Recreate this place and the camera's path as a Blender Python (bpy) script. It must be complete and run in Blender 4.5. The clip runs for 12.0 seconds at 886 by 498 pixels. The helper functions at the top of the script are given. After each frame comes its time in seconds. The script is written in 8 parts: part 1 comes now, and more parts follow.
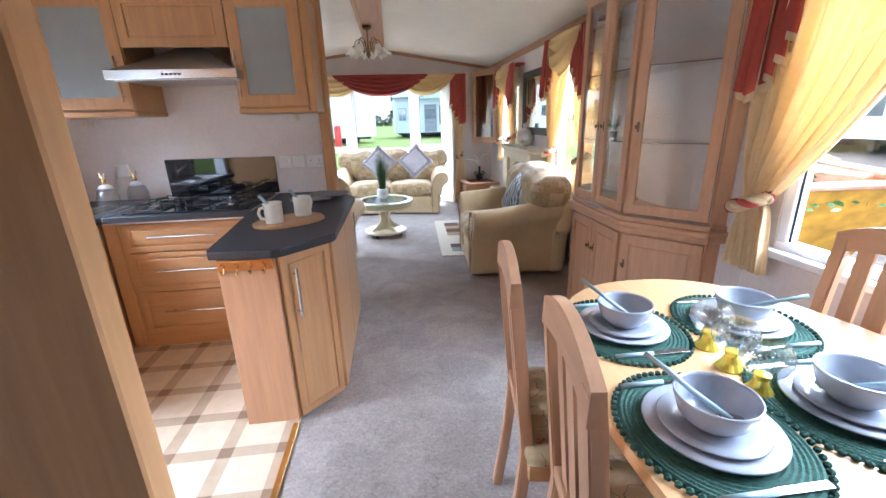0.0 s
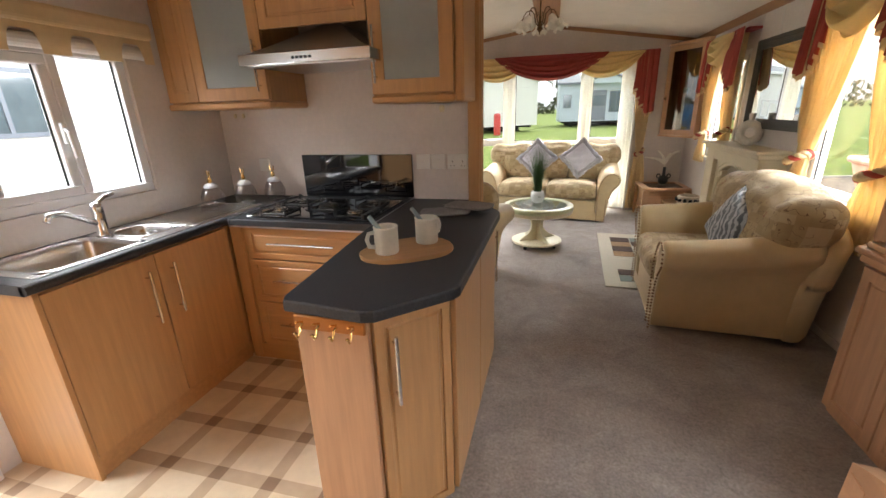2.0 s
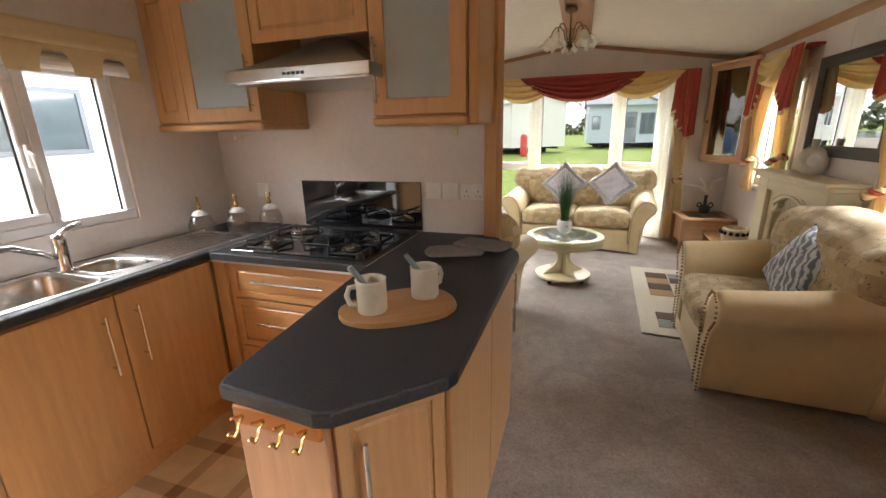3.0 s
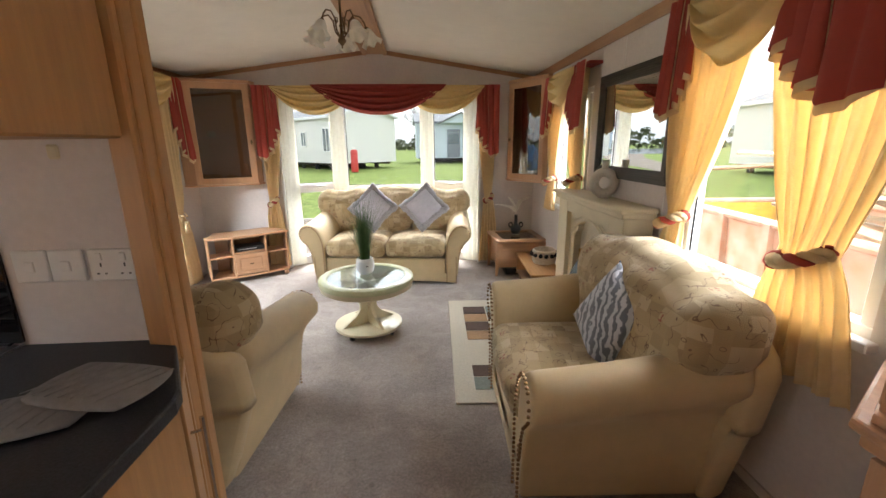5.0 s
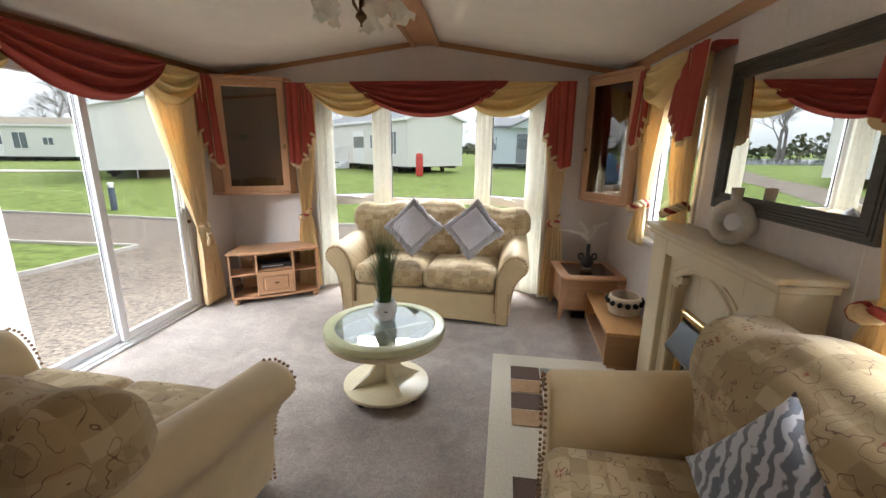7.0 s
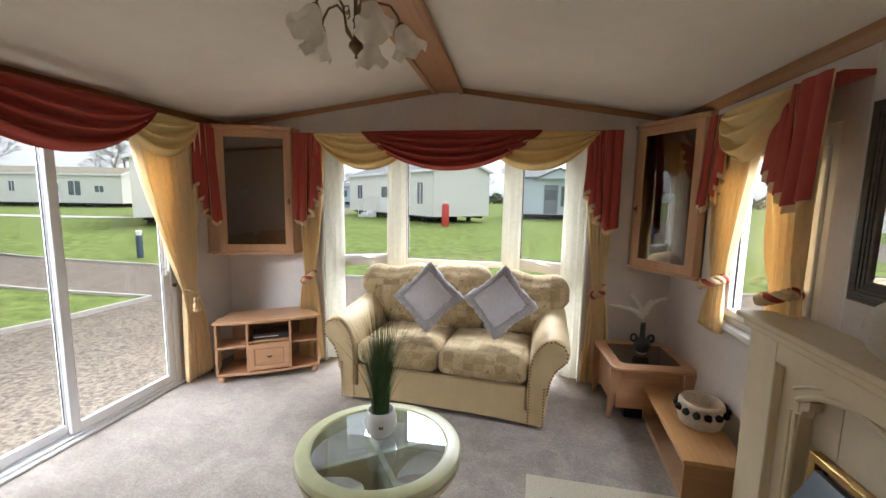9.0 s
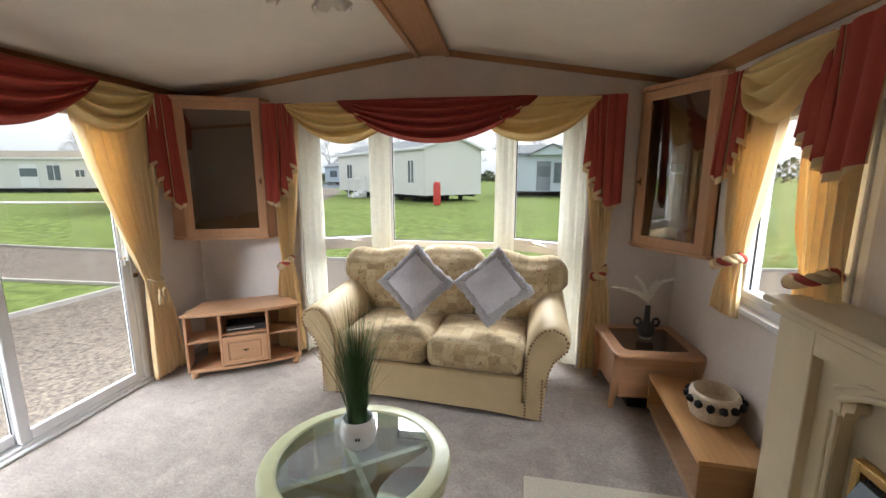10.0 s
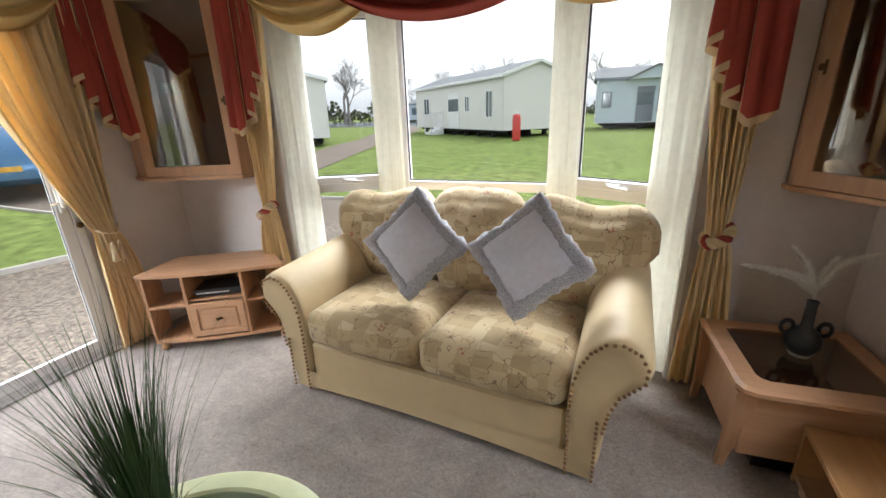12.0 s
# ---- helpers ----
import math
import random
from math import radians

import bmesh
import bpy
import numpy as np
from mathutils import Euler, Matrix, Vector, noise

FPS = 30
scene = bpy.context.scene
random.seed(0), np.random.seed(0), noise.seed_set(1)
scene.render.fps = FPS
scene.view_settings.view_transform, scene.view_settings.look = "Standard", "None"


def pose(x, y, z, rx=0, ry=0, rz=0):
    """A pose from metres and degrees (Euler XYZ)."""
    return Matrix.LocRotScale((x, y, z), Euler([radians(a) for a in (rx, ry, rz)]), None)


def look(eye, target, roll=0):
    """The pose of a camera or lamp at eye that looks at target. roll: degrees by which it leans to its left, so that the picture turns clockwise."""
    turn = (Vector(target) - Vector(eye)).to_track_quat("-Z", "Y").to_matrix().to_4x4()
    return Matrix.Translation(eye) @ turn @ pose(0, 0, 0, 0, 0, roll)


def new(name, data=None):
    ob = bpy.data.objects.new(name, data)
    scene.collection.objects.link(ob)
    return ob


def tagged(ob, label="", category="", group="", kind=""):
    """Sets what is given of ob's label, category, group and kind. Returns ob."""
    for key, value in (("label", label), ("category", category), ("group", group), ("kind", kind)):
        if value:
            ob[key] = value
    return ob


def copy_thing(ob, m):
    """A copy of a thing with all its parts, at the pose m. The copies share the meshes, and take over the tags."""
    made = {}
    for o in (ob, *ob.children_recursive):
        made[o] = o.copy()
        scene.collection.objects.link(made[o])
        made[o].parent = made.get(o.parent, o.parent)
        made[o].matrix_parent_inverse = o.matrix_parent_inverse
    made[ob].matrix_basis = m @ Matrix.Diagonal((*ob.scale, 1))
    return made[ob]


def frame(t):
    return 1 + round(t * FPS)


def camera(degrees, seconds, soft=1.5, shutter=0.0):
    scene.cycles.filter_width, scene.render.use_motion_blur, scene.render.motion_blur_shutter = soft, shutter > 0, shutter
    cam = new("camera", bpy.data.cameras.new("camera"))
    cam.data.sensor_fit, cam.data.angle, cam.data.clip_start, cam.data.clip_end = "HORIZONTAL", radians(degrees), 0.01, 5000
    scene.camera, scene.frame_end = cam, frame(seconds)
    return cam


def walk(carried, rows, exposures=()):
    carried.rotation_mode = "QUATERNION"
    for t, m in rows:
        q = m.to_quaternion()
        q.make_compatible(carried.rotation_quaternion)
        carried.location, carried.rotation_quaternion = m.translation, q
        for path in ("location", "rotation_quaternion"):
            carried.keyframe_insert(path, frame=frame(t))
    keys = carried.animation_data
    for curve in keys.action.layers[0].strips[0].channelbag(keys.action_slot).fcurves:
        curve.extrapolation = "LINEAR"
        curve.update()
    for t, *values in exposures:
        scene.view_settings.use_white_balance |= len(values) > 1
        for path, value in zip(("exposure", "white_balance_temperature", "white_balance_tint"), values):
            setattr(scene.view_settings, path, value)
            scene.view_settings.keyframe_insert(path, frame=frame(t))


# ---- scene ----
cam = camera(94.6, 12.0)
METRES, EYE, TILT, LEAN, TURN = 5.5, 1.52, 0.0, 0.0, -4.1
PATH = [
    (0, (0.22, 0.497, 1.328), (0.434, 2.391, 0.723), -1.6),
    (0.5, (0.299, 0.65, 1.332), (0.642, 2.524, 0.725), -1.9),
    (1, (0.286, 0.902, 1.313), (0.583, 2.783, 0.703), -1.7),
    (1.5, (0.199, 1.101, 1.338), (0.152, 3.002, 0.721), -1.7),
    (2, (0.179, 1.238, 1.345), (-0.308, 3.07, 0.707), -1.8),
    (2.5, (0.174, 1.363, 1.326), (-0.565, 3.107, 0.684), -1.6),
    (3, (0.164, 1.572, 1.359), (-0.442, 3.397, 0.81), -1.3),
    (3.5, (0.237, 1.8, 1.383), (-0.051, 3.706, 0.849), -2.1),
    (3.7, (0.3, 1.902, 1.358), (0.106, 3.818, 0.818), -2.1),
    (5.3, (0.514, 2.6, 1.377), (0.645, 4.534, 0.886), -0.5),
    (5.5, (0.558, 2.684, 1.392), (0.651, 4.619, 0.893), -0.4),
    (6, (0.626, 2.861, 1.395), (0.589, 4.794, 0.882), 0.1),
    (6.5, (0.628, 3.071, 1.396), (0.48, 5.0, 0.887), 0.3),
    (7, (0.619, 3.249, 1.412), (0.429, 5.182, 0.933), 0.6),
    (9, (0.595, 3.828, 1.471), (0.271, 5.785, 1.219), 1.0),
    (9.5, (0.549, 3.926, 1.498), (0.249, 5.887, 1.245), 0.5),
    (10, (0.592, 4.089, 1.45), (0.304, 6.037, 1.097), 0.0),
    (10.5, (0.668, 4.296, 1.414), (0.372, 6.216, 0.941), -0.6),
    (11, (0.65, 4.546, 1.388), (0.322, 6.426, 0.79), -1.3),
    (11.5, (0.627, 4.824, 1.374), (0.23, 6.67, 0.714), -2.3),
    (12, (0.764, 5.108, 1.3), (0.097, 6.886, 0.67), -2.0),
]
EXPOSURES = [(0, 2.72, 5150, 10), (0.5, 2.3, 6150, 10), (1.6, 2.12, 6500, 10), (3.5, 2.25, 6700, 10), (5.3, 2.04, 6250, 10), (6.0, 1.95, 6150, 10), (7.0, 1.76, 6300, 10), (9.0, 1.66, 6250, 10), (12.0, 1.53, 6250, 10)]
walk(cam, [(t, look(eye, target, roll)) for t, eye, target, roll in PATH], EXPOSURES)

# ---- world, sun, exposure ----
world = bpy.data.worlds.new("sky")
scene.world = world
world.use_nodes = True
_nt = world.node_tree
_sky = _nt.nodes.new("ShaderNodeTexSky")
_sky.sky_type = "NISHITA"
_sky.sun_disc = False
_sky.sun_elevation = radians(55)
_sky.sun_rotation = radians(15)
_sky.air_density, _sky.dust_density, _sky.ozone_density = 1.0, 6.0, 1.0
_hs = _nt.nodes.new("ShaderNodeHueSaturation")
_hs.inputs["Saturation"].default_value = 0.14
_hs.inputs["Value"].default_value = 1.2
_nt.links.new(_sky.outputs[0], _hs.inputs["Color"])
_cloud = _nt.nodes.new("ShaderNodeMixRGB")
_cloud.inputs[0].default_value = 0.5
_cloud.inputs[2].default_value = (4.2, 4.4, 4.6, 1)
_nt.links.new(_hs.outputs[0], _cloud.inputs[1])
_nt.links.new(_cloud.outputs[0], _nt.nodes["Background"].inputs["Color"])
_nt.nodes["Background"].inputs["Strength"].default_value = 0.115
sun = new("sun", bpy.data.lights.new("sun", "SUN"))
sun.data.energy, sun.data.angle, sun.data.color = 0.5, radians(30), (1.0, 0.97, 0.93)
sun.matrix_world = look((0, 0, 0), (-0.148, -0.554, -0.819))


def skylight(name, eye, target, w, h, watts):
    """A soft lamp above a window, outdoors, in place of the sky that the window sees."""
    ob = new(name, bpy.data.lights.new(name, "AREA"))
    ob.data.shape, ob.data.size, ob.data.size_y, ob.data.energy, ob.data.color = "RECTANGLE", w, h, watts, (0.93, 0.97, 1.0)
    ob.matrix_world = look(eye, target)


skylight("sky_patio", (-3.3, 5.6, 2.95), (-0.4, 5.3, 0.9), 2.6, 1.4, 100)
skylight("sky_kitchen", (-3.3, 2.4, 2.95), (-0.4, 2.5, 1.0), 2.4, 1.4, 125)
skylight("sky_door", (-3.3, 1.3, 2.6), (0.0, 1.7, 0.4), 1.2, 1.0, 14)
skylight("sky_bay", (0.1, 9.0, 3.1), (0.1, 6.0, 0.9), 3.0, 1.4, 165)
skylight("sky_lounge", (3.7, 4.7, 3.25), (0.3, 4.6, 0.9), 4.2, 2.2, 215)
skylight("sky_dining", (3.3, 1.3, 2.7), (-0.2, 2.0, 0.6), 2.2, 1.4, 100)


# ---- materials ----
def mat(name, color, rough=0.5, metal=0.0, noise_scale=0.0, amount=0.15, bump=0.0, bump_scale=200.0, stretch=(1, 1, 1), spec=0.5, big=0.0, sheen=0.0, dark=None):
    """A surface with grain at two scales and a fine relief."""
    m = bpy.data.materials.new(name)
    m.use_nodes = True
    nt = m.node_tree
    b = nt.nodes["Principled BSDF"]
    b.inputs["Roughness"].default_value = rough
    b.inputs["Metallic"].default_value = metal
    b.inputs["Specular IOR Level"].default_value = spec
    if sheen:
        b.inputs["Sheen Weight"].default_value = sheen
    b.inputs["Base Color"].default_value = (*color, 1)
    tc = nt.nodes.new("ShaderNodeTexCoord")
    mp = nt.nodes.new("ShaderNodeMapping")
    mp.inputs["Scale"].default_value = stretch
    nt.links.new(tc.outputs["Object"], mp.inputs["Vector"])
    last = None
    if noise_scale:
        n = nt.nodes.new("ShaderNodeTexNoise")
        n.inputs["Scale"].default_value = noise_scale
        n.inputs["Detail"].default_value = 6
        n.inputs["Roughness"].default_value = 0.6
        nt.links.new(mp.outputs[0], n.inputs["Vector"])
        r = nt.nodes.new("ShaderNodeValToRGB")
        r.color_ramp.elements[0].position, r.color_ramp.elements[1].position = 0.3, 0.7
        lo = dark if dark else [c * (1 - amount) for c in color]
        hi = [min(1, c * (1 + amount * 0.6)) for c in color]
        r.color_ramp.elements[0].color, r.color_ramp.elements[1].color = (*lo, 1), (*hi, 1)
        nt.links.new(n.outputs["Fac"], r.inputs[0])
        last = r.outputs[0]
        if big:
            n2 = nt.nodes.new("ShaderNodeTexNoise")
            n2.inputs["Scale"].default_value = noise_scale * 0.12
            n2.inputs["Detail"].default_value = 3
            nt.links.new(tc.outputs["Object"], n2.inputs["Vector"])
            mx = nt.nodes.new("ShaderNodeMixRGB")
            mx.blend_type = "MULTIPLY"
            mx.inputs["Fac"].default_value = big
            cr = nt.nodes.new("ShaderNodeValToRGB")
            cr.color_ramp.elements[0].position, cr.color_ramp.elements[1].position = 0.35, 0.65
            cr.color_ramp.elements[0].color = (0.6, 0.6, 0.6, 1)
            nt.links.new(n2.outputs["Fac"], cr.inputs[0])
            nt.links.new(last, mx.inputs[1])
            nt.links.new(cr.outputs[0], mx.inputs[2])
            last = mx.outputs[0]
        nt.links.new(last, b.inputs["Base Color"])
    if bump:
        n3 = nt.nodes.new("ShaderNodeTexNoise")
        n3.inputs["Scale"].default_value = bump_scale
        n3.inputs["Detail"].default_value = 4
        nt.links.new(mp.outputs[0], n3.inputs["Vector"])
        bp = nt.nodes.new("ShaderNodeBump")
        bp.inputs["Strength"].default_value = bump
        bp.inputs["Distance"].default_value = 0.004
        nt.links.new(n3.outputs["Fac"], bp.inputs["Height"])
        nt.links.new(bp.outputs[0], b.inputs["Normal"])
    return m


def wood_mat(name, color, axis=2, rough=0.38, amount=0.13):
    """Straight-grained veneer, with the grain along one axis."""
    s = [14.0, 14.0, 14.0]
    s[axis] = 0.9
    return mat(name, color, rough, 0, 3.2, amount, 0.08, 10, tuple(s), big=0.25)


def glass_mat(name, tint=(1, 1, 1), rough=0.0, mixed=0.12):
    """Thin pane: clear, with a mirror part that grows at a glancing angle."""
    m = bpy.data.materials.new(name)
    m.use_nodes = True
    nt = m.node_tree
    nt.nodes.remove(nt.nodes["Principled BSDF"])
    tr = nt.nodes.new("ShaderNodeBsdfTransparent")
    tr.inputs["Color"].default_value = (*tint, 1)
    gl = nt.nodes.new("ShaderNodeBsdfGlossy")
    gl.inputs["Roughness"].default_value = rough
    fr = nt.nodes.new("ShaderNodeLayerWeight")
    fr.inputs["Blend"].default_value = 0.5
    pw = nt.nodes.new("ShaderNodeMath")
    pw.operation = "POWER"
    pw.inputs[1].default_value = 4.0
    nt.links.new(fr.outputs["Facing"], pw.inputs[0])
    mt = nt.nodes.new("ShaderNodeMath")
    mt.operation = "MULTIPLY_ADD"
    mt.inputs[1].default_value = 0.7
    mt.inputs[2].default_value = mixed + 0.02
    nt.links.new(pw.outputs[0], mt.inputs[0])
    mx = nt.nodes.new("ShaderNodeMixShader")
    nt.links.new(mt.outputs[0], mx.inputs[0])
    nt.links.new(tr.outputs[0], mx.inputs[1])
    nt.links.new(gl.outputs[0], mx.inputs[2])
    nt.links.new(mx.outputs[0], nt.nodes["Material Output"].inputs["Surface"])
    return m


def sheer_mat(name, color, through_part):
    """Thin cloth that lets some light through."""
    m = bpy.data.materials.new(name)
    m.use_nodes = True
    nt = m.node_tree
    b = nt.nodes["Principled BSDF"]
    b.inputs["Base Color"].default_value = (*color, 1)
    b.inputs["Roughness"].default_value = 0.9
    tl = nt.nodes.new("ShaderNodeBsdfTranslucent")
    tl.inputs["Color"].default_value = (*color, 1)
    tc = nt.nodes.new("ShaderNodeTexCoord")
    n = nt.nodes.new("ShaderNodeTexNoise")
    n.inputs["Scale"].default_value = 30
    n.inputs["Detail"].default_value = 8
    nt.links.new(tc.outputs["Object"], n.inputs["Vector"])
    mp = nt.nodes.new("ShaderNodeMixRGB")
    mp.inputs[1].default_value = (*[c * 0.92 for c in color], 1)
    mp.inputs[2].default_value = (*[min(1, c * 1.1) for c in color], 1)
    nt.links.new(n.outputs["Fac"], mp.inputs[0])
    nt.links.new(mp.outputs[0], b.inputs["Base Color"])
    nt.links.new(mp.outputs[0], tl.inputs["Color"])
    n2 = nt.nodes.new("ShaderNodeTexNoise")
    n2.inputs["Scale"].default_value = 350
    nt.links.new(tc.outputs["Object"], n2.inputs["Vector"])
    bp = nt.nodes.new("ShaderNodeBump")
    bp.inputs["Strength"].default_value = 0.15
    bp.inputs["Distance"].default_value = 0.002
    nt.links.new(n2.outputs["Fac"], bp.inputs["Height"])
    nt.links.new(bp.outputs[0], b.inputs["Normal"])
    mx = nt.nodes.new("ShaderNodeMixShader")
    mx.inputs[0].default_value = through_part
    nt.links.new(b.outputs[0], mx.inputs[1])
    nt.links.new(tl.outputs[0], mx.inputs[2])
    nt.links.new(mx.outputs[0], nt.nodes["Material Output"].inputs["Surface"])
    return m


def ramp(nt, fac, stops):
    r = nt.nodes.new("ShaderNodeValToRGB")
    r.color_ramp.interpolation = "LINEAR"
    while len(r.color_ramp.elements) < len(stops):
        r.color_ramp.elements.new(0.5)
    for e, (p, c) in zip(r.color_ramp.elements, stops):
        e.position, e.color = p, (*c, 1)
    nt.links.new(fac, r.inputs[0])
    return r.outputs[0]


def floral_mat(name):
    """Cream and tan patchwork upholstery with brown twigs and rust flower heads."""
    m = mat(name, (0.62, 0.5, 0.3), 0.9, 0, 60, 0.1, 0.35, 260, sheen=0.2)
    nt = m.node_tree
    b = nt.nodes["Principled BSDF"]
    tc = nt.nodes["Texture Coordinate"]
    mp = nt.nodes.new("ShaderNodeMapping")
    mp.inputs["Rotation"].default_value = (0.08, 0.05, 0.1)
    nt.links.new(tc.outputs["Object"], mp.inputs["Vector"])
    snap = nt.nodes.new("ShaderNodeVectorMath")
    snap.operation = "SNAP"
    snap.inputs[1].default_value = (0.07, 0.055, 0.048)
    nt.links.new(mp.outputs[0], snap.inputs[0])
    patches = nt.nodes.new("ShaderNodeTexWhiteNoise")
    nt.links.new(snap.outputs[0], patches.inputs["Vector"])
    sep = nt.nodes.new("ShaderNodeSeparateColor")
    nt.links.new(patches.outputs["Color"], sep.inputs[0])
    base = ramp(nt, sep.outputs[0], [(0.0, (0.33, 0.235, 0.118)), (0.3, (0.39, 0.29, 0.148)), (0.5, (0.43, 0.32, 0.168)), (0.72, (0.47, 0.355, 0.195)), (1.0, (0.53, 0.42, 0.25))])
    warp = nt.nodes.new("ShaderNodeTexNoise")
    warp.inputs["Scale"].default_value = 11.0
    warp.inputs["Detail"].default_value = 2
    nt.links.new(tc.outputs["Object"], warp.inputs["Vector"])
    twig = nt.nodes.new("ShaderNodeMath")
    twig.operation = "PINGPONG"
    twig.inputs[1].default_value = 0.09
    nt.links.new(warp.outputs["Fac"], twig.inputs[0])
    tm = ramp(nt, twig.outputs[0], [(0.0, (1, 1, 1)), (0.003, (1, 1, 1)), (0.008, (0, 0, 0))])
    gate = nt.nodes.new("ShaderNodeTexNoise")
    gate.inputs["Scale"].default_value = 9
    nt.links.new(tc.outputs["Object"], gate.inputs["Vector"])
    gm = ramp(nt, gate.outputs["Fac"], [(0.4, (0, 0, 0)), (0.44, (1, 1, 1))])
    mul = nt.nodes.new("ShaderNodeMixRGB")
    mul.blend_type = "MULTIPLY"
    mul.inputs[0].default_value = 1
    nt.links.new(tm, mul.inputs[1])
    nt.links.new(gm, mul.inputs[2])
    m1 = nt.nodes.new("ShaderNodeMixRGB")
    m1.inputs[2].default_value = (0.17, 0.095, 0.05, 1)
    nt.links.new(mul.outputs[0], m1.inputs[0])
    nt.links.new(base, m1.inputs[1])
    fl = nt.nodes.new("ShaderNodeTexVoronoi")
    fl.inputs["Scale"].default_value = 9.5
    nt.links.new(mp.outputs[0], fl.inputs["Vector"])
    fm = ramp(nt, fl.outputs["Distance"], [(0.0, (1, 1, 1)), (0.17, (1, 1, 1)), (0.2, (0, 0, 0))])
    pt = nt.nodes.new("ShaderNodeTexVoronoi")
    pt.inputs["Scale"].default_value = 75
    nt.links.new(tc.outputs["Object"], pt.inputs["Vector"])
    pm = ramp(nt, pt.outputs["Distance"], [(0.0, (1, 1, 1)), (0.35, (1, 1, 1)), (0.5, (0, 0, 0))])
    sp = nt.nodes.new("ShaderNodeSeparateColor")
    nt.links.new(fl.outputs["Color"], sp.inputs[0])
    some = ramp(nt, sp.outputs[1], [(0.36, (0, 0, 0)), (0.4, (1, 1, 1))])
    mu2 = nt.nodes.new("ShaderNodeMixRGB")
    mu2.blend_type = "MULTIPLY"
    mu2.inputs[0].default_value = 1
    nt.links.new(fm, mu2.inputs[1])
    nt.links.new(pm, mu2.inputs[2])
    mu3 = nt.nodes.new("ShaderNodeMixRGB")
    mu3.blend_type = "MULTIPLY"
    mu3.inputs[0].default_value = 1
    nt.links.new(mu2.outputs[0], mu3.inputs[1])
    nt.links.new(some, mu3.inputs[2])
    m2 = nt.nodes.new("ShaderNodeMixRGB")
    m2.inputs[2].default_value = (0.3, 0.09, 0.05, 1)
    nt.links.new(mu3.outputs[0], m2.inputs[0])
    nt.links.new(m1.outputs[0], m2.inputs[1])
    nt.links.new(m2.outputs[0], b.inputs["Base Color"])
    return m


def carpet_mat(name):
    """Cut pile carpet with brushed patches and a few darker trodden marks."""
    m = mat(name, (0.44, 0.375, 0.336), 1.0, 0, 85, 0.3, 1.0, 420, spec=0.1, big=0.25, sheen=0.25)
    nt = m.node_tree
    b = nt.nodes["Principled BSDF"]
    tc = nt.nodes["Texture Coordinate"]
    last = b.inputs["Base Color"].links[0].from_socket
    for sc, warp, lo, hi, dark, fac in ((3.2, 1.2, 0.42, 0.56, (0.8, 0.79, 0.79), 0.75), (11.0, 2.5, 0.3, 0.37, (0.66, 0.64, 0.63), 0.6), (38.0, 0.5, 0.35, 0.65, (0.78, 0.78, 0.78), 0.7)):
        n = nt.nodes.new("ShaderNodeTexNoise")
        n.inputs["Scale"].default_value = sc
        n.inputs["Detail"].default_value = 5
        n.inputs["Distortion"].default_value = warp
        nt.links.new(tc.outputs["Object"], n.inputs["Vector"])
        mx = nt.nodes.new("ShaderNodeMixRGB")
        mx.blend_type = "MULTIPLY"
        mx.inputs[0].default_value = fac
        nt.links.new(last, mx.inputs[1])
        nt.links.new(ramp(nt, n.outputs["Fac"], [(lo, dark), (hi, (1, 1, 1))]), mx.inputs[2])
        last = mx.outputs[0]
    nt.links.new(last, b.inputs["Base Color"])
    return m


def zebra_mat(name):
    m = mat(name, (0.5, 0.52, 0.56), 0.6, 0, 20, 0.1, 0.3, 180, sheen=0.3)
    nt = m.node_tree
    b = nt.nodes["Principled BSDF"]
    tc = nt.nodes["Texture Coordinate"]
    w = nt.nodes.new("ShaderNodeTexWave")
    w.wave_type = "BANDS"
    w.bands_direction = "DIAGONAL"
    w.inputs["Scale"].default_value = 11
    w.inputs["Distortion"].default_value = 7
    w.inputs["Detail"].default_value = 2.5
    w.inputs["Detail Scale"].default_value = 1.6
    nt.links.new(tc.outputs["Object"], w.inputs["Vector"])
    nt.links.new(ramp(nt, w.outputs["Fac"], [(0.35, (0.13, 0.145, 0.18)), (0.5, (0.3, 0.32, 0.37)), (0.6, (0.5, 0.52, 0.57))]), b.inputs["Base Color"])
    return m


